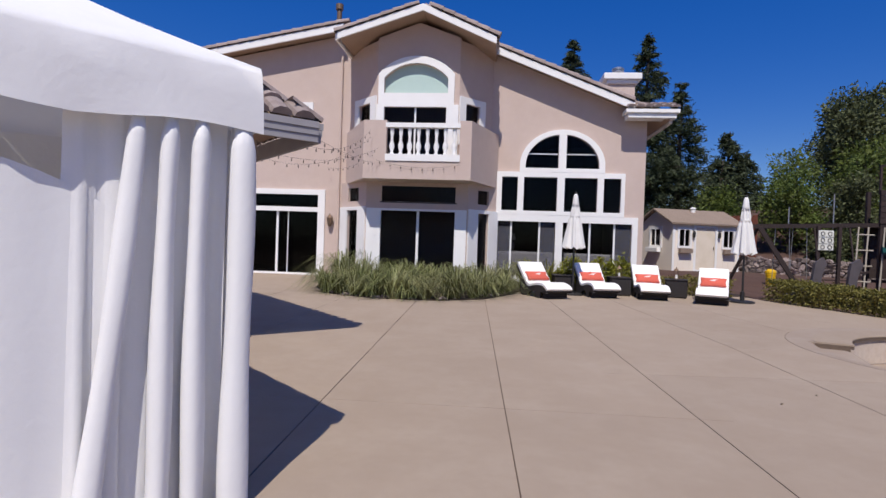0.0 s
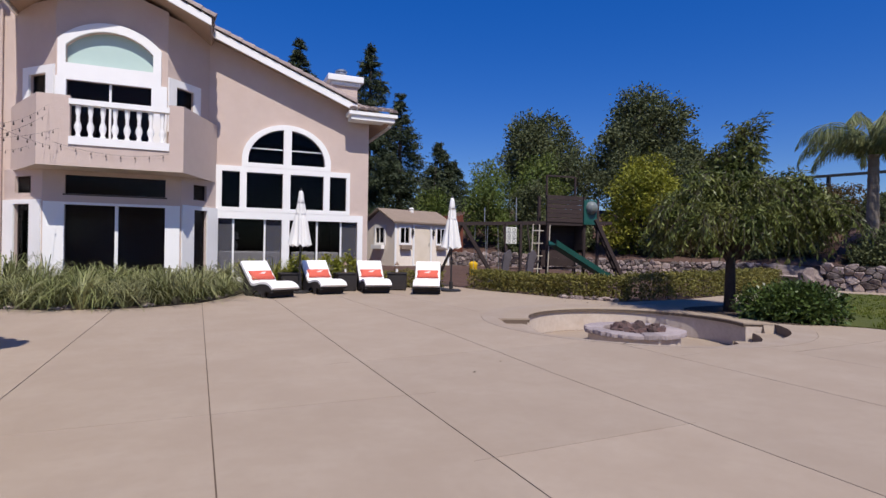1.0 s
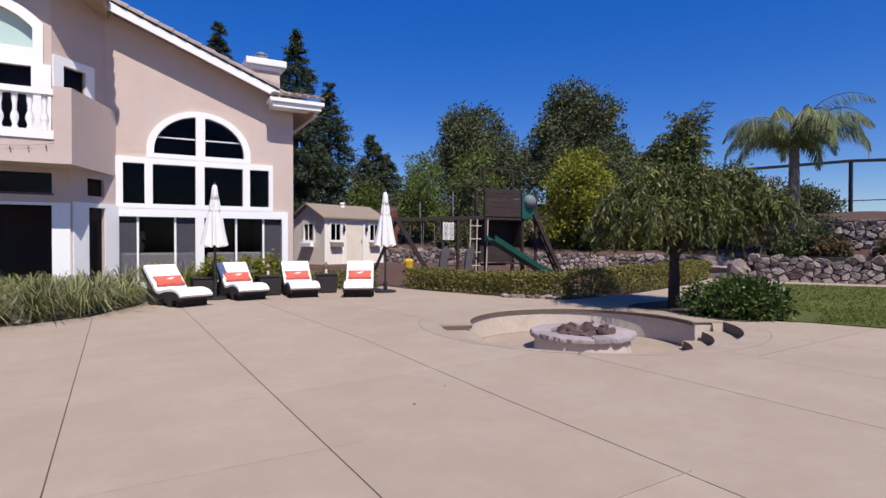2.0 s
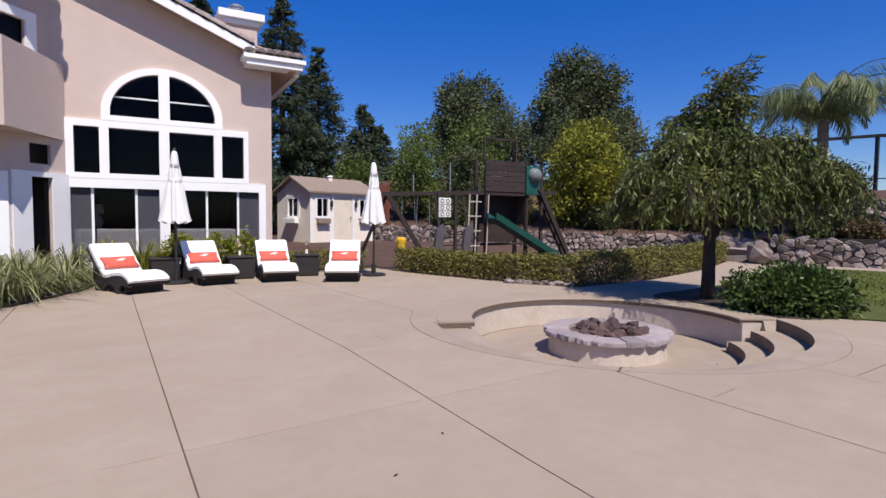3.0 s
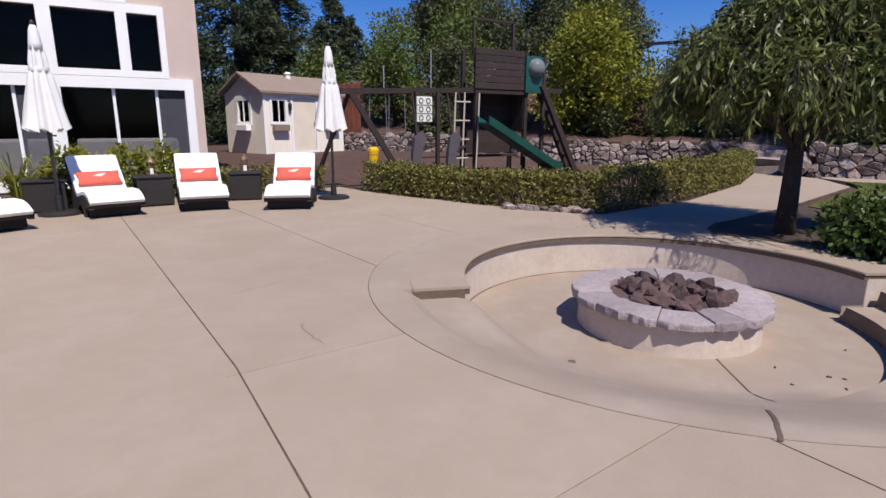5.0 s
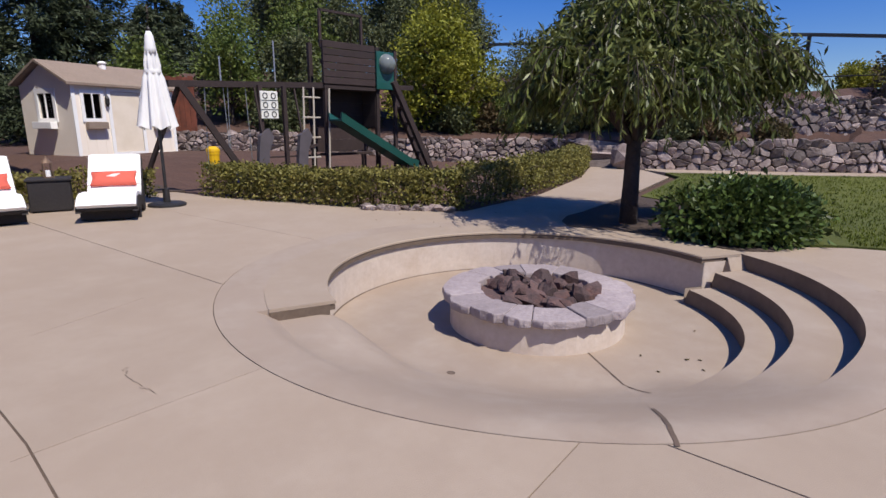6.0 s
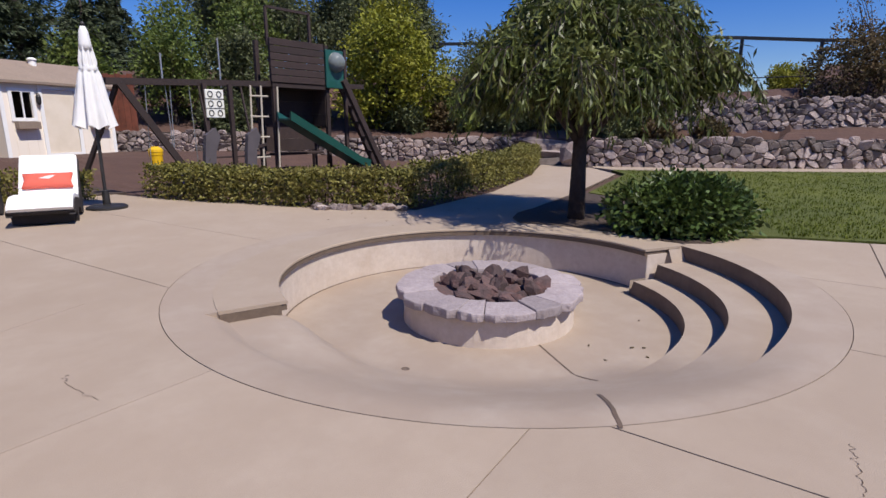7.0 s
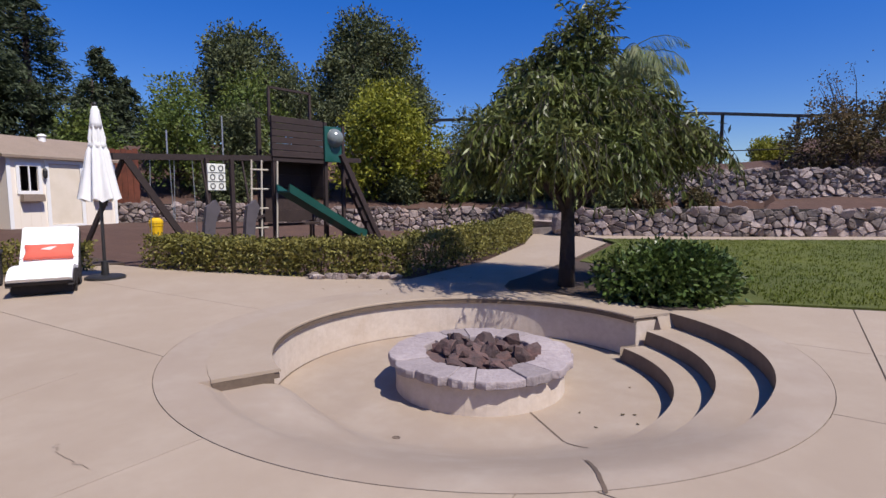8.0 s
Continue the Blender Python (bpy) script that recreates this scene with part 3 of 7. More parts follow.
wall = [(-11.5, -0.05), (4.22, -0.05), (4.22, 4.95), (-0.2, 6.72), (-2.3, 7.2), (-4.9, 7.3), (-11.5, 6.05)]
house_part("front_wall", prism(bmesh.new(), [wall, SLIDER, TRANSOM, UPPER] + LOWER_R + MID_R + [ARCH_L, ARCH_R], facing(HY), 0, 0.28), M["stucco"])
house_part("side_wall", boxed((3.94, HY + 0.28, -0.05), (4.22, HY + 9, 4.9)), M["stucco"])
house_part("side_wall", boxed((-11.5, HY + 0.28, -0.05), (-11.22, HY + 9, 6.0)), M["stucco"])
house_part("back_wall", boxed((-11.5, HY + 9, -0.05), (4.22, HY + 9.28, 6.4)), M["stucco"])
# room surfaces coloured near black: the dimness indoors is in the colour
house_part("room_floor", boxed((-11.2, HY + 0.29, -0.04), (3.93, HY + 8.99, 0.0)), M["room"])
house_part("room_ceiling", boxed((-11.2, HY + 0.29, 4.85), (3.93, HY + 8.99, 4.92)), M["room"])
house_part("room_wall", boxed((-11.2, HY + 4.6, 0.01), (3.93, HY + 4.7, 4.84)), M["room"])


def mullion(parent, x, z0, z1, y=HY, w=0.05, name="mullion"):
    return part(name, boxed((x - w / 2, y + 0.04, z0), (x + w / 2, y + 0.11, z1)), M["trim"], parent)


# sliding door
door = part("sliding_door", prism(bmesh.new(), [rect(-8.75, -0.03, -5.24, 2.62), rect(-8.52, 0.06, -5.46, 1.94), rect(-8.52, 2.08, -5.46, 2.46)], facing(HY - 0.05), 0, 0.049), M["trim"], house, "white framed sliding glass door with a transom")
glaze("pane", rect(-8.6, 0.02, -5.46, 1.95), HY + 0.07, door)
glaze("pane", TRANSOM, HY + 0.07, door)
mullion(door, -6.76, 0.06, 1.94, w=0.07)
mullion(door, -6.42, 0.06, 1.94, w=0.025)
# small upper window
win = part("window", prism(bmesh.new(), [rect(-7.15, 4.5, -5.7, 5.28), UPPER], facing(HY - 0.05), 0, 0.049), M["trim"], house, "small upper window with white trim")
glaze("pane", UPPER, HY + 0.07, win)
# tall window group
win = part("window", prism(bmesh.new(), [rect(-0.24, 0.05, 4.06, 2.04), *LOWER_R], facing(HY - 0.05), 0, 0.049), M["trim"], house, "wide white framed lower window")
for lo in LOWER_R:
    glaze("pane", lo, HY + 0.08, win).visible_shadow = False
for x0, x1 in ((LOWER_R[0][0][0], 0.405), (1.285, LOWER_R[0][1][0]), (3.445, LOWER_R[1][1][0])):
    part("insect_screen", prism(bmesh.new(), [rect(x0 + 0.004, 0.224, x1 - 0.004, 1.836)], facing(HY + 0.055), 0, 0.003), M["mesh"], win, "fine grey insect screen").visible_shadow = False
for x in (0.43, 1.26, 2.72, 3.42):
    mullion(win, x, 0.22, 1.84, w=0.05)
win = part("window", prism(bmesh.new(), [rect(-0.05, 2.041, 3.66, 3.30), *MID_R], facing(HY - 0.055), 0, 0.054), M["trim"], house, "row of four white framed window lights")
for lo in MID_R:
    glaze("pane", lo, HY + 0.08, win)
frame_arch = [(0.62, 3.301), (3.08, 3.301)] + [(1.85 + 1.23 * math.sin(math.radians(a)), 3.50 + 1.05 * math.cos(math.radians(a))) for a in range(84, -85, -7)]
win = part("arched_window", prism(bmesh.new(), [frame_arch, ARCH_L, ARCH_R], facing(HY - 0.06), 0, 0.059), M["trim"], house, "white framed arched window")
for lo in (ARCH_L, ARCH_R):
    glaze("pane", lo, HY + 0.08, win)
part("glazing_bar", boxed((0.79, HY + 0.05, 3.83), (1.73, HY + 0.075, 3.86)), M["trim"], win)
part("glazing_bar", boxed((1.96, HY + 0.05, 3.83), (2.90, HY + 0.075, 3.86)), M["trim"], win)

# canted bay with balcony
BAY = [(-4.75, HY), (-3.72, 15.2), (-0.82, 15.2), (0.02, HY)]
UP = [(-4.55, HY), (-3.5, 15.22), (-1.16, 15.22), (-0.24, HY)]


def slanted(p, q):
    """Places (along, height, depth) on the upright face from p to q; depth goes inwards."""
    d = Vector((q[0] - p[0], q[1] - p[1], 0)).normalized()
    n = Vector((-d.y, d.x, 0))
    return lambda u, v, dd: (p[0] + d.x * u + n.x * dd, p[1] + d.y * u + n.y * dd, v)


def run(p, q):
    return math.hypot(q[0] - p[0], q[1] - p[1])


L0, L1, L2 = (run(BAY[i], BAY[i + 1]) for i in range(3))
face = slanted(BAY[1], BAY[2])
front_open = [rect(0.44, 0.14, 2.55, 2.0), rect(0.44, 2.26, 2.55, 2.70)]
house_part("bay_wall", prism(bmesh.new(), [rect(0, -0.05, L1, 2.84)] + front_open, face, 0, 0.2), M["stucco"])
bay_door = part("bay_window", prism(bmesh.new(), [rect(0.02, -0.04, L1 - 0.02, 2.06), rect(0.44, 0.14, 2.55, 2.0)], face, -0.04, -0.001), M["trim"], house, "white framed sliding window in the bay")
part("pane", prism(bmesh.new(), [front_open[0]], face, 0.08, 0.09), M["glass"], bay_door)
part("pane", prism(bmesh.new(), [rect(0.44, 2.26, 2.55, 2.70)], face, 0.08, 0.09), M["glass"], bay_door)
part("mullion", prism(bmesh.new(), [rect(1.46, 0.14, 1.53, 2.0)], face, 0.03, 0.10), M["trim"], bay_door)
part("transom_bar", prism(bmesh.new(), [rect(0.40, 2.22, 2.59, 2.255)], face, -0.01, 0.05), M["dark_frame"], bay_door)
for p, q, ln in ((BAY[0], BAY[1], L0), (BAY[2], BAY[3], L2)):
    f = slanted(p, q)
    o1, o2 = rect(0.42, 0.14, ln - 0.42, 2.0), rect(0.42, 2.26, ln - 0.42, 2.66)
    house_part("bay_wall", prism(bmesh.new(), [rect(0, -0.05, ln, 2.84), o1, o2], f, 0, 0.18), M["stucco"])
    sw = part("bay_window", prism(bmesh.new(), [rect(0.02, -0.04, ln - 0.02, 2.1), o1], f, -0.04, -0.001), M["trim"], house, "narrow white framed side window of the bay")
    part("pane", prism(bmesh.new(), [o1], f, 0.07, 0.08), M["glass"], sw)
    part("pane", prism(bmesh.new(), [o2], f, 0.07, 0.08), M["glass"], sw)
# upper bay
U0, U1, U2 = (run(UP[i], UP[i + 1]) for i in range(3))
f = slanted(UP[1], UP[2])
arch = arched(0.20, 5.32, 2.02, 5.74, 0.42)
slid = rect(0.22, 3.5, 1.99, 4.93)
house_part("upper_bay_wall", prism(bmesh.new(), [[(0, 2.84), (U1, 2.84), (U1, 6.88), (U1 / 2, 7.3), (0, 6.88)], arch, slid], f, 0, 0.18), M["stucco"])
bw = part("arched_window", prism(bmesh.new(), [arched(0.04, 5.0, 2.20, 5.86, 0.50), arch], f, -0.06, -0.001), M["trim"], house, "white framed arched window with a pale green blind")
part("blind", prism(bmesh.new(), [arched(0.18, 5.30, 2.04, 5.74, 0.44)], f, 0.12, 0.13), M["blind"], bw, "pale green blind")
bw = part("balcony_door", prism(bmesh.new(), [rect(0.005, 3.3, 2.335, 4.999), slid], f, -0.06, -0.001), M["trim"], house, "white framed sliding balcony door")
part("pane", prism(bmesh.new(), [slid], f, 0.06, 0.07), M["glass"], bw)
part("mullion", prism(bmesh.new(), [rect(1.08, 3.5, 1.13, 4.93)], f, 0.03, 0.09), M["trim"], bw)
for p, q, ln, t0, t1, g0, g1 in ((UP[0], UP[1], U0, 0.34, U0 - 0.01, 0.56, 1.16), (UP[2], UP[3], U2, 0.01, 1.02, 0.24, 0.80)):
    f = slanted(p, q)
    o = rect(g0, 4.3, g1, 5.08)
    house_part("upper_bay_wall", prism(bmesh.new(), [rect(0, 2.84, ln, 6.8), o], f, 0, 0.16), M["stucco"])
    sw = part("window", prism(bmesh.new(), [rect(t0, 3.9, t1, 5.26), o], f, -0.05, -0.001), M["trim"], house, "narrow white framed window beside the balcony")
    part("pane", prism(bmesh.new(), [o], f, 0.06, 0.07), M["glass"], sw)
# balcony
BAL = [(-4.62, HY - 0.02), (-3.62, 14.3), (-0.72, 14.3), (-0.02, HY - 0.02)]
slab = prism(bmesh.new(), [[BAL[0], BAL[1], BAL[2], BAL[3]]], flat, 2.80, 2.98)
house_part("balcony_floor", slab, M["stucco"])
B0, B1, B2 = (run(BAL[i], BAL[i + 1]) for i in range(3))
for p, q, ln in ((BAL[0], BAL[1], B0), (BAL[2], BAL[3], B2)):
    house_part("balcony_parapet", prism(bmesh.new(), [rect(0, 2.981, ln, 4.36)], slanted(p, q), 0.0, 0.14), M["stucco"])
f = slanted(BAL[1], BAL[2])
house_part("balcony_parapet", prism(bmesh.new(), [[(0, 2.981), (B1, 2.981), (B1, 4.36), (2.58, 4.36), (2.58, 3.30), (0.62, 3.30), (0.62, 4.36), (0, 4.36)]], f, 0.0, 0.14), M["stucco"])
rail = part("balustrade", prism(bmesh.new(), [rect(0.60, 4.17, 2.60, 4.29)], f, -0.03, 0.17), M["trim"], house, "white turned balustrade")
part("bottom_rail", prism(bmesh.new(), [rect(0.60, 3.28, 2.60, 3.46)], f, -0.03, 0.17), M["trim"], rail)
prof = [(0.055, 3.46), (0.055, 3.50), (0.035, 3.53), (0.075, 3.66), (0.07, 3.72), (0.032, 3.84), (0.045, 3.87), (0.032, 3.90), (0.055, 4.04), (0.05, 4.10), (0.055, 4.12), (0.055, 4.17)]
bal_mesh = None
for k in range(8):
    px = BAL[1][0] + 0.76 + k * 0.24
    if bal_mesh is None:
        ob = part("baluster", lathe(bmesh.new(), prof, 12), M["trim"], rail, smooth=True)
        bal_mesh = ob.data
    else:
        ob = part_mesh("baluster", bal_mesh, M["trim"], rail)
    ob.location = (px, 14.37, 0)


# roofs: slabs with rows of barrel tiles
def tile_rows(bm, corner, across, up, n_across, n_up, w=0.24, course=0.36):
    """Rows of half-round tiles on a sloping plane; across and up are unit ways."""
    nrm = across.cross(up).normalized()
    for i in range(n_across):
        for j in range(n_up):
            o = corner + across * ((i + 0.5) * w) + up * (j * course) + nrm * (0.012 * random.random())
            ring0, ring1 = [], []
            for k in range(6):
                a = math.pi * k / 5
                off = across * (-math.cos(a) * w * 0.47)
                ring0.append(bm.verts.new(o + off + nrm * (math.sin(a) * 0.085 + 0.03)))
                ring1.append(bm.verts.new(o + off + nrm * (math.sin(a) * 0.065) + up * (course + 0.03)))
            for k in range(5):
                bm.faces.new((ring0[k], ring0[k + 1], ring1[k + 1], ring1[k]))
            bm.faces.new(ring0[::-1])


def roof_plane(p0, p1, p2, p3, tiles_up=None, parent=house, thick=0.12):
    """A roof slab with its low edge p0-p1 and its high edge p3-p2, and tiles on it."""
    p0, p1, p2, p3 = map(Vector, (p0, p1, p2, p3))
    across = (p1 - p0).normalized()
    nrm = (p1 - p0).cross(p3 - p0).normalized()
    if nrm.z < 0:
        nrm = -nrm
    up = (p3 - p0) - across * (p3 - p0).dot(across)
    length = up.length
    up.normalize()
    bm = bmesh.new()
    a = [bm.verts.new(p) for p in (p0, p1, p2, p3)]
    b = [bm.verts.new(p - nrm * thick) for p in (p0, p1, p2, p3)]
    bm.faces.new(a)
    bm.faces.new(b[::-1])
    for k in range(4):
        bm.faces.new((a[k], a[(k + 1) % 4], b[(k + 1) % 4], b[k]))
    slab_ob = part("roof", bm, M["soffit"], parent, "tiled roof slope")
    bm = bmesh.new()
    if across.cross(up).z < 0:
        p0, across = p1, -across
    tile_rows(bm, p0 + nrm * 0.01, across, up, max(1, int((Vector(p2) - Vector(p3)).length / 0.24)), max(1, int(length / 0.36)))
    ob = part("roof_tiles", bm, M["rooftile"], slab_ob, "weathered grey-brown barrel tiles")
    tagged(ob, kind="stuff")
    return slab_ob


# main roof: ridge runs away from the garden
RY0, RY1 = HY - 0.42, HY + 9.4
roof_plane((4.75, RY0, 4.86), (4.75, RY1, 4.86), (-2.3, RY1, 7.72), (-2.3, RY0, 7.72))
roof_plane((-11.6, RY1, 6.22), (-11.6, RY0, 6.22), (-4.4, RY0, 7.56), (-4.4, RY1, 7.56))
house_part("roof", boxed((-4.4, RY0 + 0.6, 7.3), (-2.25, RY1, 7.5)), M["soffit"])


def fascia(p, q, h=0.20, t=0.06):
    p, q = Vector(p), Vector(q)
    bm = bmesh.new()
    vs = []
    d = Vector((0, t, 0)) if abs((q - p).x) > abs((q - p).y) else Vector((t, 0, 0))
    for base in (p, q):
        vs.append([bm.verts.new(base + o) for o in (Vector((0, 0, 0)), d, d - Vector((0, 0, h)), Vector((0, 0, -h)))])
    for k in range(4):
        bm.faces.new((vs[0][k], vs[0][(k + 1) % 4], vs[1][(k + 1) % 4], vs[1][k]))
    bm.faces.new(vs[0])
    bm.faces.new(vs[1][::-1])
    return part("fascia", bm, M["trim"], house, "white painted fascia board")


fascia((-0.25, RY0 - 0.07, 6.85), (3.75, RY0 - 0.07, 5.24), 0.2)
fascia((-11.6, RY0 - 0.07, 6.22), (-4.7, RY0 - 0.07, 7.5), 0.2)
house_part("eave_return", boxed((3.55, RY0 - 0.16, 4.80), (4.86, RY0 + 0.3, 4.93), 0.01), M["trim"], "white boxed eave return")
house_part("eave_return", boxed((3.48, RY0 - 0.22, 4.932), (4.93, RY0 + 0.3, 5.04), 0.01), M["trim"], "white boxed eave return")
bm = bmesh.new()
tile_rows(bm, Vector((3.5, RY0 - 0.24, 5.05)), Vector((1, 0, 0)), Vector((0, 0.93, 0.36)), 6, 2)
tagged(house_part("roof_tiles", bm, M["rooftile"], "weathered grey-brown barrel tiles"), kind="stuff")
house_part("gutter", boxed((4.75, RY0 + 0.3, 4.75), (4.88, RY1, 4.9)), M["trim"])
# gable over the bay
GY = 14.58
roof_plane((-0.14, GY, 6.63), (-0.14, HY + 1.5, 6.63), (-2.16, HY + 1.5, 7.54), (-2.16, GY, 7.54))
roof_plane((-4.52, HY + 1.5, 6.78), (-4.52, GY, 6.78), (-2.16, GY, 7.54), (-2.16, HY + 1.5, 7.54))
fascia((-4.5, GY - 0.07, 6.78), (-2.16, GY - 0.07, 7.54), 0.18)
fascia((-2.16, GY - 0.07, 7.54), (-0.16, GY - 0.07, 6.64), 0.18)
house_part("fascia", boxed((-4.58, GY, 6.60), (-4.52, HY, 6.77)), M["trim"])
house_part("downpipe", rod(bmesh.new(), (-4.82, HY - 0.06, 0.0), (-4.82, HY - 0.06, 6.7), 0.035), M["stucco"])


def rake_tiles(p, q, r=0.13):
    """A row of lapped half-round tiles that caps a sloping roof edge from the low end p to the high end q."""
    p, q = Vector(p), Vector(q)
    d = (q - p).normalized()
    s = Vector((0, 1, 0))
    nrm = d.cross(s)
    if nrm.z < 0:
        nrm = -nrm
    bm = bmesh.new()
    n = int((q - p).length / 0.34)
    for i in range(n):
        o = p + d * (i * 0.34)
        rings = []
        for t, rr in ((0, r * 1.08), (0.40, r * 0.88)):
            rings.append([bm.verts.new(o + d * t + s * (-math.cos(math.pi * k / 7) * rr) + nrm * (math.sin(math.pi * k / 7) * rr + 0.03)) for k in range(8)])
        for k in range(7):
            bm.faces.new((rings[0][k], rings[0][k + 1], rings[1][k + 1], rings[1][k]))
        bm.faces.new(rings[0][::-1])
    ob = part("rake_tiles", bm, M["rooftile"], house, "weathered grey-brown barrel tiles")
    tagged(ob, kind="stuff")


rake_tiles((3.7, RY0 + 0.02, 5.27), (-0.2, RY0 + 0.02, 6.84))
rake_tiles((-11.6, RY0 + 0.02, 6.22), (-4.5, RY0 + 0.02, 7.54))
rake_tiles((-0.10, GY + 0.02, 6.63), (-2.14, GY + 0.02, 7.54))
rake_tiles((-4.57, GY + 0.02, 6.76), (-2.18, GY + 0.02, 7.54))
# chimneys and vent
ch = part("chimney", boxed((3.36, HY + 1.4, 4.7), (4.16, HY + 2.3, 6.32)), M["stucco"], house, "stucco chimney with a stepped cornice")
part("cornice", boxed((3.29, HY + 1.33, 6.3), (4.23, HY + 2.37, 6.42), 0.02), M["trim"], ch)
part("cornice", boxed((3.18, HY + 1.25, 6.421), (4.34, HY + 2.45, 6.62), 0.02), M["trim"], ch)
part("flue_cap", lathe(bmesh.new(), [(0.14, 6.62), (0.14, 6.76), (0.19, 6.77), (0.19, 6.80), (0.15, 6.81), (0.15, 6.84), (0.19, 6.85), (0.19, 6.9), (0.1, 6.94)], 18, (3.7, HY + 1.8)), M["metal"], ch)
vent = part("vent_pipe", rod(bmesh.new(), (-5.35, HY + 1.2, 7.0), (-5.35, HY + 1.2, 8.6), 0.08, n=14), M["copper"], house, "rusty round roof vent")
part("vent_cap", rod(bmesh.new(), (-5.35, HY + 1.2, 8.61), (-5.35, HY + 1.2, 8.78), 0.12, n=14), M["copper"], vent)
# wall lantern
lamp = thing("wall_lantern", "small aged brass wall lantern", "wall lamp", at=(-5.05, HY - 0.12, 1.62))
part("backplate", boxed((-0.05, 0.06, -0.05), (0.05, 0.119, 0.22), 0.01), M["copper"], lamp)
part("cage", lathe(bmesh.new(), [(0.03, -0.12), (0.07, -0.05), (0.095, 0.12), (0.10, 0.15), (0.03, 0.24), (0.012, 0.28)], 8), M["copper"], lamp)
# sofas inside the tall room
SOFA_TOP = 0.94
for x in (0.9, 2.9):
    sf = thing("sofa", "grey upholstered sofa behind the window", "sofa", "sofas behind the window", at=(x, HY + 0.5, 0.0))
    part("seat", boxed((-0.75, 0.1, 0.05), (0.75, 0.75, 0.42), 0.05), M["sofa"], sf)
    part("back", boxed((-0.86, -0.12, 0.05), (0.86, 0.1, SOFA_TOP), 0.06), M["sofa"], sf)


# ---------------------------------------------------------------- white party tent
def make_tent():
    k = Vector((-1.01, 2.30, 0))
    e1, e2 = Vector((-0.68, -0.733, 0)), Vector((-0.733, 0.68, 0))
    S, ZE, ZV = 3.0, 1.93, 1.64
    tent = thing("party_tent", "white fabric party tent with gathered corner curtains", "tent", at=(0, 0, 0))
    c = [k, k + e1 * S, k + e1 * S + e2 * S, k + e2 * S]
    mid = k + (e1 + e2) * (S / 2) + Vector((0, 0, 2.95))
    # canopy with soft sag and valance
    bm = bmesh.new()
    N = 22
    for i in range(4):
        a, b = c[i], c[(i + 1) % 4]
        grid = []
        for u in range(N + 1):
            base = a.lerp(b, u / N)
            out = (base - Vector((mid.x, mid.y, 0))).normalized()
            row = []
            for v in range(8):
                q = v / 7
                p = (base + Vector((0, 0, ZE))).lerp(mid, q)
                p.z -= 0.10 * math.sin(math.pi * q) * (1 + 0.5 * math.sin(math.pi * u / N))
                p += out * (0.006 * math.sin(u * 2.1 + v))
                row.append(bm.verts.new(p))
            drop = [bm.verts.new(base + out * (0.012 + 0.010 * math.sin(u * 1.7)) + Vector((0, 0, ZE - 0.03))),
                    bm.verts.new(base + out * (0.008 + 0.012 * math.sin(u * 1.3 + 1)) + Vector((0, 0, (ZE + ZV) / 2))),
                    bm.verts.new(base + out * (0.010 + 0.014 * math.sin(u * 1.9 + 2)) + Vector((0, 0, ZV + 0.02 * math.sin(u * 0.9))))]
            grid.append(drop[::-1] + row)
        for g, h in zip(grid, grid[1:]):
            for v in range(len(g) - 1):
                bm.faces.new((g[v], h[v], h[v + 1], g[v + 1]))
    bmesh.ops.remove_doubles(bm, verts=bm.verts[:], dist=0.004)
    part("canopy", bm, M["tent"], tent, "white canopy with a deep valance", smooth=True)
    for p in c:
        q = p.lerp(Vector((mid.x, mid.y, 0)), 0.03)
        part("leg", rod(bmesh.new(), (q.x, q.y, 0), (q.x, q.y, ZE - 0.03), 0.022), M["metal"], tent)
    # gathered curtains at each corner
    def curtain(p, ways, seed):
        rnd = random.Random(seed)
        for way, folds in ways:
            for s, spread in folds:
                bm = bmesh.new()
                n, rows = 12, 14
                rings = []
                inw = Vector((mid.x, mid.y, 0)) - p
                inw.z = 0
                inw.normalize()
                ph = rnd.uniform(0, 6)
                for j in range(rows + 1):
                    t = j / rows
                    ctr = p + way * (s + spread * (1 - t) + 0.006 * math.sin(5 * t + ph)) + inw * 0.045
                    r = (0.05 if s < 0.04 else 0.034) + 0.014 * (1 - t) + 0.004 * math.sin(9 * t + ph)
                    if j == rows:
                        r *= 0.55
                    rings.append([bm.verts.new((ctr.x + r * math.cos(6.283 * i / n) * (1 + 0.12 * math.sin(3 * 6.283 * i / n + ph)), ctr.y + r * math.sin(6.283 * i / n), 0.02 + 1.67 * t)) for i in range(n)])
                for a, b in zip(rings, rings[1:]):
                    for i in range(n):
                        bm.faces.new((a[i], a[(i + 1) % n], b[(i + 1) % n], b[i]))
                bm.faces.new(rings[-1])
                part("curtain_fold", bm, M["tent"], tent, "gathered white curtain", smooth=True)
    curtain(c[0], [(e1, [(0.03, 0.0), (0.20, 0.01), (0.315, 0.03), (0.43, 0.16)]), (e2, [(0.14, 0.0), (0.26, 0.05), (0.36, 0.12)])], 1)
    curtain(c[1], [(-e1, [(0.05, 0.0), (0.2, 0.02), (0.34, 0.05)])], 2)
    curtain(c[3], [(-e2, [(0.05, 0.0), (0.2, 0.02), (0.34, 0.05)])], 3)
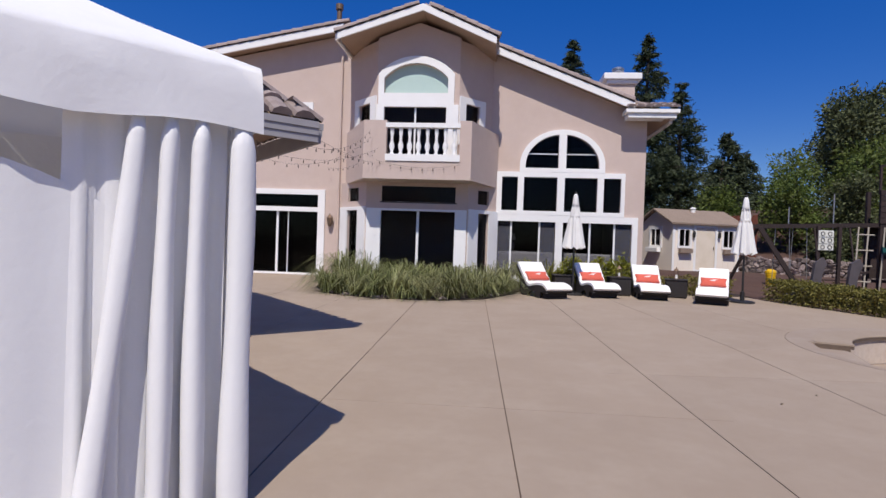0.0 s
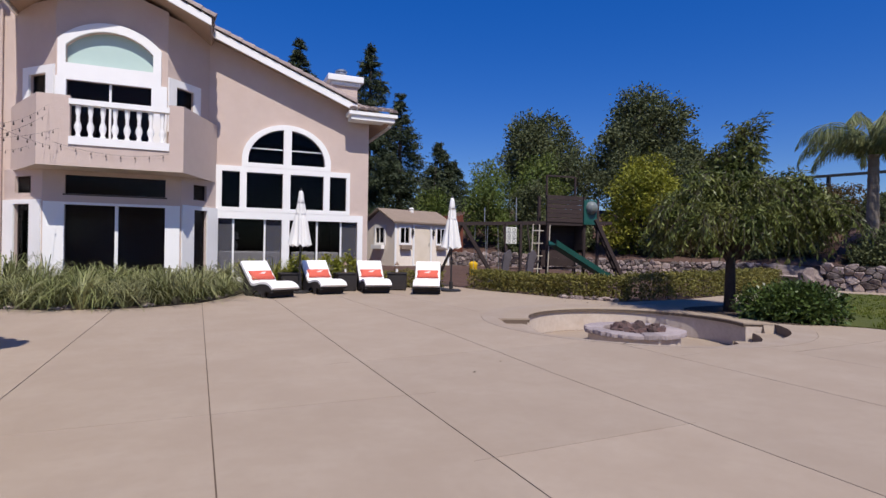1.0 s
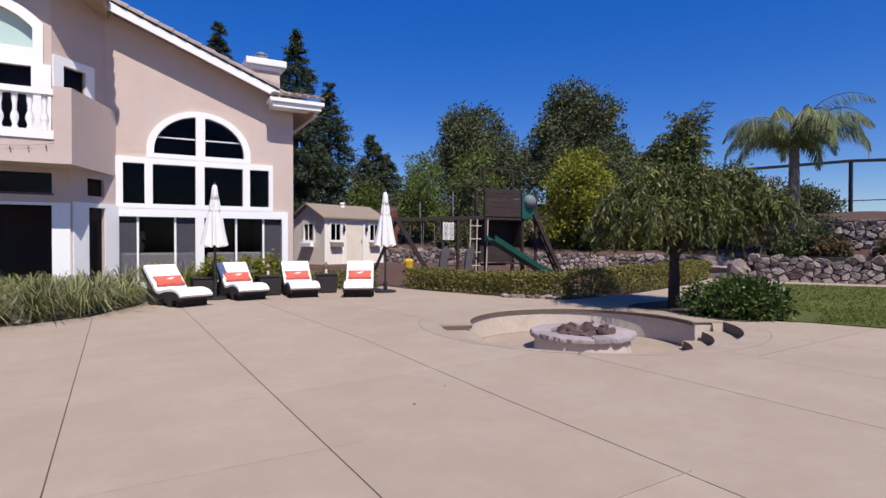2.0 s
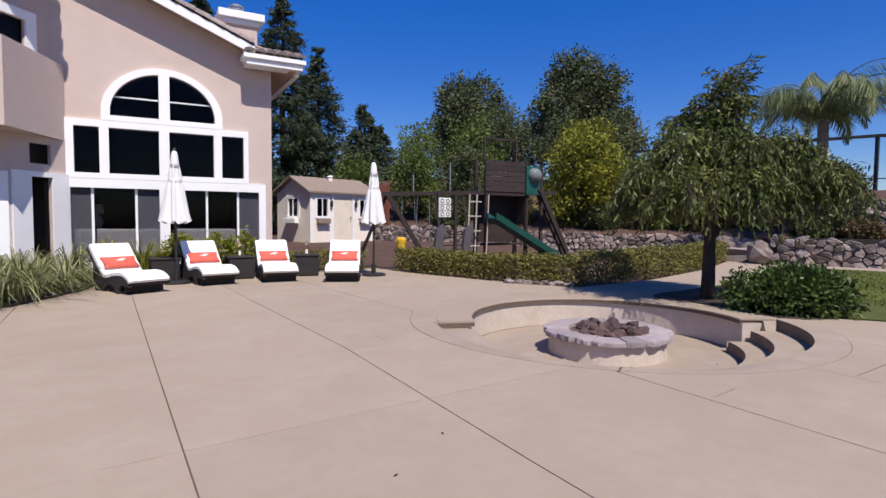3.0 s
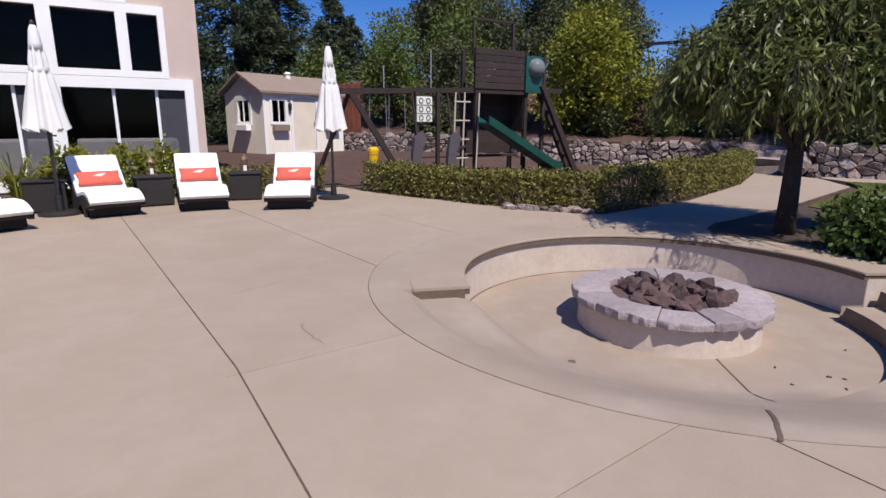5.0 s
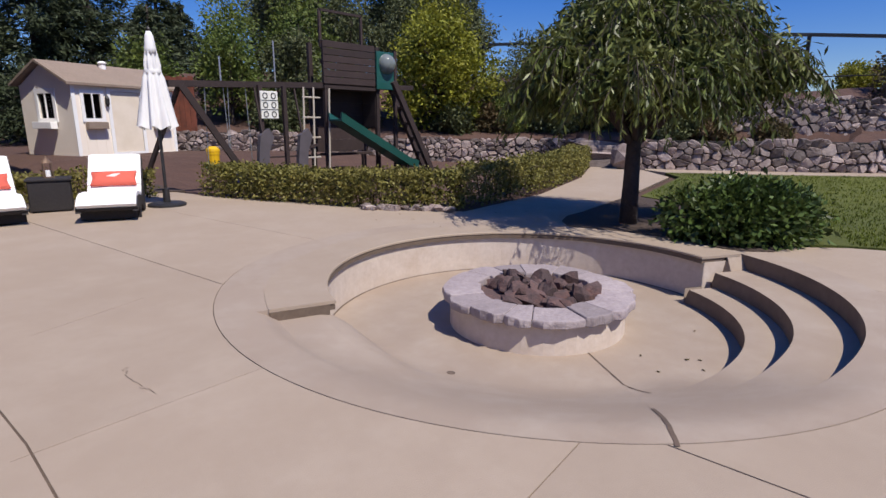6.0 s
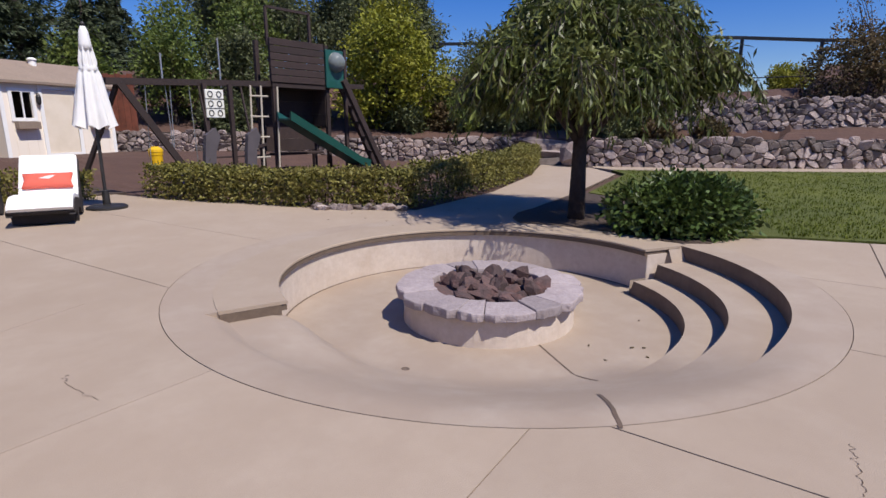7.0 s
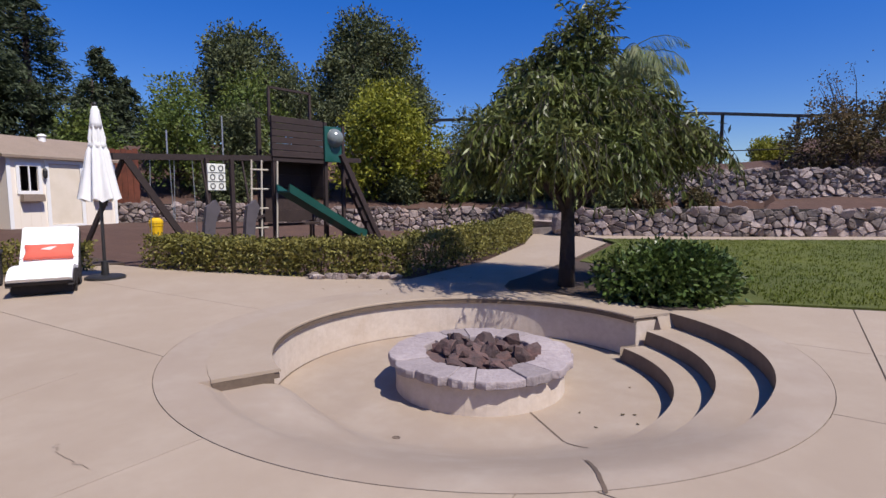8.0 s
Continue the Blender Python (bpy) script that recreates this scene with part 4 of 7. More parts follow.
    # inner wall sheets
    def wall_sheet(a, b, z1, inset, name="side_panel", swag=0.0):
        bm = bmesh.new()
        inw = (Vector((mid.x, mid.y, 0)) - (a + b) / 2).normalized()
        rows = []
        for u in range(31):
            w = 0.02 * math.sin(u * 1.1) + 0.012 * math.sin(u * 2.7)
            rows.append([bm.verts.new(a.lerp(b, u / 30) + inw * (inset + w * (1 - 0.6 * v / 6)) + Vector((0, 0, 0.01 + (z1 - swag * math.exp(-u / 4.0)) * v / 6))) for v in range(7)])
        for g, h in zip(rows, rows[1:]):
            for v in range(6):
                bm.faces.new((g[v], h[v], h[v + 1], g[v + 1]))
        part(name, bm, M["tent"], tent, "hanging white side panel", smooth=True)
    wall_sheet(c[0] + e1 * 0.02, c[0] + e1 * 0.62, 1.74, 0.13)
    wall_sheet(c[0] + e1 * 0.55, c[1], 1.52, 0.10, swag=0.26)
    wall_sheet(c[1], c[2], 1.75, 0.06)
    wall_sheet(c[3] + (c[0] - c[3]) * 0.3, c[2], 1.75, 0.5)


make_tent()


# ---------------------------------------------------------------- tiled patio cover behind the tent
def make_cover():
    cover = thing("patio_cover", "low patio cover with a barrel tiled roof and white fascia", "patio cover")
    p = Vector((-1.92, 5.65, 2.42))
    e1, e2 = Vector((-0.733, -0.68, 0)), Vector((-0.68, 0.733, 0))
    a, b, cc, d = p, p + e1 * 2.2, p + e1 * 2.2 + e2 * 4.8, p + e2 * 4.8
    up = Vector((0, 0, 0.75))
    ridge0, ridge1 = (a + b) / 2 + e2 * 1.1 + up, (cc + d) / 2 - e2 * 1.1 + up
    bm = bmesh.new()
    v = [bm.verts.new(q) for q in (a, b, cc, d, ridge0, ridge1)]
    for f in ((0, 1, 4), (1, 2, 5, 4), (2, 3, 5), (3, 0, 4, 5), (3, 2, 1, 0)):
        bm.faces.new([v[i] for i in f])
    part("roof", bm, M["soffit"], cover)
    for (q0, q1, r0) in ((a, b, ridge0), (d, a, ridge0)):
        bm = bmesh.new()
        ac = (q1 - q0).normalized()
        mid = (q0 + q1) / 2
        upw = (Vector(r0) - q0)
        upw = (upw - ac * upw.dot(ac)).normalized()
        if ac.cross(upw).z < 0:
            q0, ac = q1, -ac
        L = (q1 - mid).length * 2
        n = int(L / 0.24)
        for i in range(n):
            room = min(i + 0.5, n - i - 0.5) * 0.24 * 1.15
            tile_rows(bm, q0 + ac * (i * 0.24) - upw * 0.06 + Vector((0, 0, 0.01)), ac, upw, 1, max(1, min(4, int(room / 0.36) + 1)))
        tagged(part("roof_tiles", bm, M["rooftile"], cover, "weathered barrel tiles"), kind="stuff")
    # stepped white fascia boards
    for (q0, q1) in ((a, b), (a, d)):
        for s in range(3):
            bm = bmesh.new()
            way = (q1 - q0).normalized()
            side = Vector((-way.y, way.x, 0))
            ctr = (a + cc) / 2
            if (ctr - q0).dot(side) < 0:
                side = -side
            inn = side * (0.012 * s - 0.085)
            z1, z0 = -0.012 - 0.072 * s, -0.080 - 0.072 * s
            vs = [bm.verts.new(q + inn + side * t + Vector((0, 0, z))) for q in (q0, q1) for t, z in ((0, z0), (0, z1), (0.04, z1), (0.04, z0))]
            for k in range(4):
                bm.faces.new((vs[k], vs[(k + 1) % 4], vs[4 + (k + 1) % 4], vs[4 + k]))
            bm.faces.new(vs[:4])
            bm.faces.new(vs[4:][::-1])
            part("fascia_board", bm, M["gutter"], cover)
    bm = bmesh.new()
    i0 = a + e1 * 0.55 + e2 * 0.3 - Vector((0, 0, 0.33))
    beam(bm, i0, i0 + e1 * 1.5, 0.14, 0.18)
    part("beam", bm, M["soffit"], cover, "brown timber beam")
    bm = bmesh.new()
    beam(bm, i0 + e1 * 0.8, i0 + e1 * 0.8 + e2 * 4.2, 0.14, 0.18)
    part("beam", bm, M["soffit"], cover, "brown timber beam")
    for q in (i0 + e1 * 1.3, i0 + e1 * 1.3 + e2 * 4.0):
        bm = bmesh.new()
        beam(bm, (q.x, q.y, 0), (q.x, q.y, q.z - 0.05), 0.14)
        part("post", bm, M["soffit"], cover)


make_cover()


# ---------------------------------------------------------------- sun loungers, umbrellas, side tables
def make_lounger():
    """A wave-shaped wicker lounger: foot at the origin, pointing along -y."""
    lg = thing("sun_lounger", "dark wicker sun lounger with white cushion and coral pillow", "sun lounger", "sun loungers by the house")
    knots = [(-0.05, 0.175), (0.02, 0.235), (0.18, 0.285), (0.42, 0.28), (0.66, 0.235), (0.82, 0.235), (0.95, 0.32), (1.15, 0.50), (1.36, 0.70)]
    side = []
    for i in range(len(knots) - 1):
        a, b, c, d = (Vector(knots[min(max(i + o, 0), len(knots) - 1)]) for o in (-1, 0, 1, 2))
        for s in (0, 0.25, 0.5, 0.75):
            side.append(tuple(b + (c - a) * 0.5 * s + (a * 2 - b * 5 + c * 4 - d) * 0.5 * s * s + (b * 3 - a - c * 3 + d) * 0.5 * s ** 3))
    side.append(knots[-1])
    def strip(z_off, thick, w, y_from=0, y_to=33, rnd=0.0):
        bm = bmesh.new()
        pts = side[y_from:y_to]
        secs = []
        for i, (y, z) in enumerate(pts):
            j0, j1 = max(0, i - 1), min(len(pts) - 1, i + 1)
            t = Vector((0, pts[j1][0] - pts[j0][0], pts[j1][1] - pts[j0][1])).normalized()
            n = Vector((0, -t.z, t.y))
            b0 = Vector((0, y, z)) + n * z_off
            secs.append([bm.verts.new(b0 + Vector((x, 0, 0)) + n * o) for x, o in ((-w, 0), (w, 0), (w, thick * 0.8), (w - rnd, thick), (-w + rnd, thick), (-w, thick * 0.8))])
        for p, q in zip(secs, secs[1:]):
            for k in range(6):
                bm.faces.new((p[k], p[(k + 1) % 6], q[(k + 1) % 6], q[k]))
        bm.faces.new(secs[0])
        bm.faces.new(secs[-1][::-1])
        return bm
    part("frame", strip(-0.05, 0.05, 0.33), M["wicker"], lg)
    part("seat_cushion", strip(0.002, 0.058, 0.315, 1, 25, 0.03), M["cushion"], lg, "white seat cushion")
    part("back_cushion", strip(0.002, 0.078, 0.315, 24, 33, 0.03), M["cushion"], lg, "white back cushion")
    for x in (-0.30, 0.30):
        bm = bmesh.new()
        prism(bm, [[(0.26, 0.0), (0.36, 0.0), (0.42, 0.10), (0.52, 0.15), (0.66, 0.12), (0.80, 0.03), (0.95, 0.0), (1.08, 0.0), (1.16, 0.14), (1.15, 0.42), (0.97, 0.27), (0.82, 0.19), (0.66, 0.19), (0.42, 0.235), (0.18, 0.24), (0.02, 0.19), (-0.05, 0.13), (0.04, 0.14), (0.18, 0.15), (0.24, 0.09)]],
              lambda u, v, d: (x + d, u, v), -0.03, 0.03)
        part("side_rail", bm, M["wicker"], lg)
    part("front_apron", boxed((-0.30, 0.11, 0.02), (0.30, 0.14, 0.2), 0.006), M["wicker"], lg)
    part("front_panel", boxed((-0.27, 0.40, 0.06), (0.27, 0.43, 0.225)), M["wicker"], lg)
    for x in (-0.27, 0.27):
        part("rear_leg", beam(bmesh.new(), (x, 1.08, 0), (x, 1.22, 0.5), 0.04), M["wicker"], lg)
    # pillow
    bm = bmesh.new()
    bmesh.ops.create_cube(bm, size=1)
    bmesh.ops.subdivide_edges(bm, edges=bm.edges[:], cuts=5, use_grid_fill=True)
    for v in bm.verts:
        a, b = abs(v.co.x) * 2, abs(v.co.y) * 2
        v.co.z *= 0.25 + 0.75 * math.sqrt(max(0, (1 - a ** 4) * (1 - b ** 4)))
        pinch = 1 - 0.08 * (1 - a * b) * max(a, b)
        v.co.x *= pinch
        v.co.y *= pinch
    pil = part("pillow", bm, M["pillow"], lg, "coral red pillow with a pale print", smooth=True)
    pil.matrix_local = pose(0, 0.95, 0.45, 41, 0, 0) @ Matrix.Diagonal((0.54, 0.25, 0.13, 1))
    bm = bmesh.new()
    prism(bm, [[(-0.09, -0.02), (0.02, -0.035), (0.09, 0.03), (0.0, 0.02)]], flat, 0, 0.004)
    pr = part("print", bm, M["print"], pil)
    pr.matrix_parent_inverse = (Matrix.Diagonal((0.54, 0.25, 0.13, 1))).inverted()
    pr.location = (0, 0, 0.067)
    return lg


first = make_lounger()
LOUNGERS = [(1.40, 11.98, 25), (2.55, 12.62, 11), (3.62, 12.62, -4), (4.66, 12.14, -22)]
for k, (x, y, r) in enumerate(LOUNGERS):
    m = pose(x, y, 0, 0, 0, r)
    if k == 0:
        first.matrix_basis = m
    else:
        copy_thing(first, m)


def make_umbrella():
    um = thing("patio_umbrella", "closed white patio umbrella on a black pole", "umbrella", "closed umbrellas")
    part("base_plate", lathe(bmesh.new(), [(0.26, 0.0), (0.26, 0.03), (0.22, 0.05), (0.05, 0.06), (0.045, 0.25), (0.02, 0.26)], 28), M["iron"], um)
    part("pole", rod(bmesh.new(), (0, 0, 0.05), (0, 0, 2.38), 0.022, n=12), M["iron"], um)
    bm = bmesh.new()
    n, rings = 48, []
    for t in range(15):
        q = t / 14
        z = 1.12 + 1.08 * q
        base = 0.165 * (1 - q) ** 0.9 + 0.06
        if abs(q - 0.72) < 0.04:
            base *= 0.82
        ring = []
        for i in range(n):
            a = 6.283 * i / n
            fold = 1 + (0.26 - 0.1 * q) * math.cos(8 * a + 1.2 * q) + 0.06 * math.sin(3 * a + 4 * q)
            ring.append(bm.verts.new((base * fold * math.cos(a), base * fold * math.sin(a), z + (0.03 * math.cos(8 * a) if t == 0 else 0))))
        rings.append(ring)
    for a, b in zip(rings, rings[1:]):
        for i in range(n):
            bm.faces.new((a[i], a[(i + 1) % n], b[(i + 1) % n], b[i]))
    bm.faces.new(rings[-1])
    can = part("canopy", bm, M["canvas"], um, "folded white canopy", smooth=True)
    part("tie", lathe(bmesh.new(), [(0.112, 1.86), (0.116, 1.88), (0.112, 1.91)], 24), M["canvas"], can)
    part("vent_cap", lathe(bmesh.new(), [(0.085, 2.12), (0.075, 2.2), (0.055, 2.36), (0.03, 2.42)], 20), M["canvas"], um, smooth=True)
    part("finial", lathe(bmesh.new(), [(0.02, 2.42), (0.03, 2.45), (0.012, 2.48)], 12), M["iron"], um)
    part("crank", rod(bmesh.new(), (0.02, 0, 1.05), (0.09, 0, 1.05), 0.012), M["iron"], um)
    return um


u0 = make_umbrella()
u0.matrix_basis = pose(5.69, 13.09, 0, 0, 0, 10)
copy_thing(u0, pose(1.88, 13.28, 0, 0, 0, 35))


def make_side_table():
    tb = thing("side_table", "dark woven wicker cube side table", "side table", "wicker side tables")
    part("body", boxed((-0.24, -0.24, 0.02), (0.24, 0.24, 0.42), 0.012), M["wicker"], tb)
    part("top", boxed((-0.26, -0.26, 0.421), (0.26, 0.26, 0.45), 0.008), M["wicker"], tb)
    for s in (-1, 1):
        for t in (-1, 1):
            part("foot", boxed((s * 0.2 - 0.02, t * 0.2 - 0.02, 0), (s * 0.2 + 0.02, t * 0.2 + 0.02, 0.02)), M["wicker"], tb)
    return tb


t0 = make_side_table()
t0.matrix_basis = pose(4.42, 13.75, 0, 0, 0, -14)
for x, y in ((3.05, 13.72), (1.7, 13.75)):
    copy_thing(t0, pose(x, y, 0, 0, 0, 4))


def make_lantern():
    la = thing("candle_lantern", "small brass candle lantern on a wicker table", "lantern", "candle lanterns")
    part("base", boxed((-0.06, -0.06, 0), (0.06, 0.06, 0.015)), M["copper"], la)
    for s in (-1, 1):
        for t in (-1, 1):
            part("upright", rod(bmesh.new(), (s * 0.05, t * 0.05, 0.015), (s * 0.045, t * 0.045, 0.2), 0.006, n=6), M["copper"], la)
    part("roof", lathe(bmesh.new(), [(0.07, 0.2), (0.045, 0.235), (0.02, 0.26), (0.01, 0.29)], 8), M["copper"], la)
    part("candle", rod(bmesh.new(), (0, 0, 0.016), (0, 0, 0.10), 0.03), M["cushion"], la)
    return la


l0 = make_lantern()
l0.matrix_basis = pose(4.42, 13.75, 0.451)
copy_thing(l0, pose(3.05, 13.72, 0.451, 0, 0, 20))


# ---------------------------------------------------------------- garden shed
def make_shed():
    sh = thing("garden_shed", "cream timber garden shed with flower boxes and a brown roof", "shed", at=(6.41, 20.6, 0.38), rz=20)
    W, D, H = 2.9, 2.0, 1.74
    wl = rect(0.28, 0.92, 0.72, 1.52)
    wr = rect(2.2, 0.92, 2.64, 1.52)
    part("front_wall", prism(bmesh.new(), [rect(0, 0, W, H), wl, wr, rect(0.98, 0.05, 1.84, 1.62)], lambda u, v, d: (u, d, v), 0, 0.07), M["shed"], sh)
    part("back_wall", boxed((0, D - 0.07, 0), (W, D, H)), M["shed"], sh)
    for x in (0.0, W - 0.07):
        part("gable_wall", prism(bmesh.new(), [[(0.071, 0), (D - 0.071, 0), (D - 0.071, H), (D / 2, H + 0.5), (0.071, H)], rect(0.7, 0.92, 1.28, 1.52)], lambda u, v, d: (x + d, u, v), 0, 0.07), M["shed"], sh)
    for s in (0, 1):
        bm = bmesh.new()
        y0, y1 = (-0.14, D / 2) if s == 0 else (D + 0.14, D / 2)
        z0, z1 = H - 0.03, H + 0.53
        vs = [bm.verts.new(p) for p in ((-0.16, y0, z0), (W + 0.16, y0, z0), (W + 0.16, y1, z1), (-0.16, y1, z1), (-0.16, y0, z0 + 0.06), (W + 0.16, y0, z0 + 0.06), (W + 0.16, y1, z1 + 0.06), (-0.16, y1, z1 + 0.06))]
        for f in ((0, 1, 2, 3), (4, 5, 6, 7), (0, 1, 5, 4), (1, 2, 6, 5), (2, 3, 7, 6), (3, 0, 4, 7)):
            bm.faces.new([vs[i] for i in f])
        part("roof", bm, M["shingle"], sh, "brown shingle roof slope")
    for k in range(1, 12):
        part("siding_groove", boxed((k * 0.245 - 0.004, -0.003, 0.02), (k * 0.245 + 0.004, -0.0005, 0.9)), M["shed_door"], sh) if k not in (4, 5, 6, 7) else None
    dr = part("door", boxed((1.0, -0.012, 0.06), (1.82, 0.04, 1.60), 0.008), M["shed_door"], sh, "cream panelled door")
    part("trim", prism(bmesh.new(), [rect(0.9, 0.0, 1.92, 1.70), rect(0.99, 0.06, 1.83, 1.61)], lambda u, v, d: (u, d, v), -0.03, -0.002), M["trim"], dr)
    part("handle", rod(bmesh.new(), (1.74, -0.05, 0.8), (1.74, -0.05, 0.92), 0.012), M["iron"], dr)
    for w in (wl, wr):
        x0, x1 = w[0][0], w[1][0]
        wn_ = part("window", prism(bmesh.new(), [rect(x0 - 0.08, 0.84, x1 + 0.08, 1.60), rect(x0, 0.92, (x0 + x1) / 2 - 0.015, 1.52), rect((x0 + x1) / 2 + 0.015, 0.92, x1, 1.52)], lambda u, v, d: (u, d, v), -0.03, -0.001), M["trim"], sh, "white framed shed window")
        part("pane", boxed((x0, 0.03, 0.92), (x1, 0.04, 1.52)), M["glass"], wn_)
        part("flower_box", boxed((x0 - 0.04, -0.17, 0.66), (x1 + 0.04, -0.031, 0.83), 0.01), M["shingle"], sh, "brown flower box")
    wn_ = part("window", prism(bmesh.new(), [rect(0.6, 0.82, 1.38, 1.64), rect(0.7, 0.92, 0.975, 1.52), rect(1.005, 0.92, 1.28, 1.52)], lambda u, v, d: (d, u, v), -0.03, -0.001), M["trim"], sh, "white framed shed window")
    part("pane", boxed((0.03, 0.7, 0.92), (0.04, 1.28, 1.52)), M["glass"], wn_)
    part("flower_box", boxed((-0.2, 0.62, 0.66), (-0.031, 1.36, 0.83), 0.01), M["trim"], sh, "white flower box")
    for x in (0.86, 1.97):
        part("lantern", lathe(bmesh.new(), [(0.02, 1.22), (0.05, 1.28), (0.055, 1.42), (0.02, 1.5)], 8, (x, -0.07)), M["iron"], sh)
    part("corner_board", boxed((-0.012, -0.02, 0), (0.08, -0.0005, H - 0.05)), M["trim"], sh)
    part("corner_board", boxed((W - 0.08, -0.02, 0), (W + 0.012, -0.0005, H - 0.05)), M["trim"], sh)
    part("roof_vent", lathe(bmesh.new(), [(0.09, H + 0.35), (0.09, H + 0.62), (0.12, H + 0.63), (0.06, H + 0.68)], 14, (1.5, 0.85)), M["trim"], sh)


make_shed()


# ---------------------------------------------------------------- playground
def make_playset():
    ps = thing("playset", "dark weathered wooden swing and slide playset", "playset", at=(0, 14.0, 0))
    def bar(name, p, q, w=0.09, h=None, m="wood", parent=None, label=""):
        return part(name, beam(bmesh.new(), p, q, w, h), M[m], parent or ps, label)
    bar("swing_beam", (6.2, 0, 1.80), (9.2, 0, 1.92), 0.14, 0.1)
    bar("swing_beam", (9.2, 0.0, 1.92), (11.5, 0, 1.98), 0.14, 0.1)
    bar("a_frame_leg", (6.4, -0.05, 1.78), (7.5, -0.25, -0.05), 0.10)
    bar("a_frame_leg", (6.4, 0.05, 1.78), (5.9, 0.9, -0.05), 0.06)
    for x in (9.15, 10.45):
        for y in (-0.05, 0.45):
            bar("tower_post", (x, y, -0.06), (x, y, 2.75), 0.08)
    for k, x in enumerate((9.45, 10.5)):
        bar("canopy_post", (x, 0.5, 2.7), (x, 0.5, 3.42), 0.05)
    bar("canopy_rail", (9.45, 0.5, 3.42), (10.5, 0.5, 3.42), 0.05)
    part("deck", boxed((9.1, -0.1, 1.86), (10.5, 0.55, 1.93)), M["wood"], ps)
    for k in range(6):
        part("plank", boxed((9.08, -0.12, 1.95 + k * 0.135), (10.36, -0.09, 2.075 + k * 0.135), 0.006), M["wood"], ps)
    pan = part("bubble_panel", boxed((10.37, -0.16, 1.90), (10.84, -0.11, 2.66), 0.01), M["slide"], ps, "green panel with a clear bubble window")
    bm = bmesh.new()
    bmesh.ops.create_uvsphere(bm, u_segments=24, v_segments=14, radius=0.21, matrix=Matrix.Translation((10.64, -0.14, 2.42)))
    part("bubble", bm, M["bubble"], pan, "clear round bubble", smooth=True)
    bar("tower_post", (10.9, -0.12, -0.06), (10.9, -0.12, 2.7), 0.07)
    # slide
    bm = bmesh.new()
    secs = []
    for k in range(9):
        t = k / 8
        x = 9.08 + 2.02 * t
        z = 1.27 - 1.05 * t + (0.06 if t == 1 else 0)
        secs.append([bm.verts.new((x, y, z + dz)) for y, dz in ((-0.66, 0.13), (-0.62, 0.13), (-0.60, 0.0), (-0.26, 0.0), (-0.24, 0.13), (-0.20, 0.13), (-0.22, -0.03), (-0.64, -0.03))])
    for a, b in zip(secs, secs[1:]):
        for i in range(8):
            bm.faces.new((a[i], a[(i + 1) % 8], b[(i + 1) % 8], b[i]))
    bm.faces.new(secs[0])
    bm.faces.new(secs[-1][::-1])
    part("slide", bm, M["slide"], ps, "dark green plastic slide")
    part("slide_foot", boxed((10.8, -0.6, -0.06), (10.88, -0.28, 0.33)), M["wood"], ps)
    # rising ladder on the far end
    bar("ladder_rail", (10.62, -0.40, 2.05), (11.72, -0.55, -0.06), 0.11)
    bar("ladder_rail", (10.95, 0.12, 2.05), (12.02, 0.0, -0.06), 0.11)
    for k in range(6):
        t = (k + 0.6) / 6.5
        bar("ladder_tread", (10.62 + 1.10 * t, -0.40 - 0.15 * t, 2.05 - 2.1 * t), (10.95 + 1.07 * t, 0.12 - 0.12 * t, 2.05 - 2.1 * t), 0.11, 0.03)
    # dark boarded den under the deck
    for k in range(5):
        part("den_board", boxed((9.2, 0.40, 0.62 + 0.25 * k), (10.44, 0.43, 0.868 + 0.25 * k), 0.003), M["wood"], ps)
    for k in range(3):
        part("den_board", boxed((10.40, -0.05, 1.12 + 0.25 * k), (10.43, 0.39, 1.368 + 0.25 * k), 0.003), M["wood"], ps)
    part("den_seat", boxed((9.25, 0.05, 0.55), (10.38, 0.38, 0.60), 0.006), M["wood"], ps)
    # rope ladders
    for x0, x1 in ((8.62, 8.4), (8.84, 8.62), (9.2, 8.96)):
        part("rope", rod(bmesh.new(), (x0, -0.1, 1.86), (x1, -0.35, 0.0), 0.018, n=8), M["rope"], ps, "pale climbing rope")
    for k in range(5):
        t = (k + 0.5) / 5
        x = 8.62 - 0.22 * t
        part("rung", rod(bmesh.new(), (x - 0.03, -0.1 - 0.25 * t, 1.86 - 1.86 * t), (x + 0.36, -0.1 - 0.25 * t, 1.86 - 1.86 * t), 0.018, n=8), M["rope"], ps)
    # swings
    for x in (6.95, 7.35):
        sw = part("swing_seat", boxed((x - 0.22, -0.1, 0.42), (x + 0.22, 0.1, 0.46), 0.01), M["slide"], ps, "hanging swing seat")
        for s in (-0.2, 0.2):
            part("swing_chain", rod(bmesh.new(), (x + s, 0, 0.44), (x + s * 0.8, 0, 1.82), 0.008, n=6), M["metal"], sw)
    # game board
    gb = part("game_board", boxed((7.70, -0.16, 1.27), (8.04, -0.12, 1.75), 0.008), M["white"], ps, "white spinning game panel with dark rings")
    for r in range(3):
        part("divider", boxed((7.70, -0.166, 1.425 + 0.16 * (r - 1)), (8.04, -0.161, 1.437 + 0.16 * (r - 1))), M["black"], gb)
        for k in range(2):
            bm = bmesh.new()
            cx, cz = 7.79 + 0.16 * k, 1.35 + 0.16 * r
            ring = [(cx + 0.05 * math.cos(a * 0.5236), cz + 0.055 * math.sin(a * 0.5236)) for a in range(12)]
            hole = [(cx + 0.035 * math.cos(a * 0.5236), cz + 0.04 * math.sin(a * 0.5236)) for a in range(12)]
            prism(bm, [ring, hole], lambda u, v, d: (u, d, v), -0.167, -0.161)
            part("ring_mark", bm, M["black"], gb)
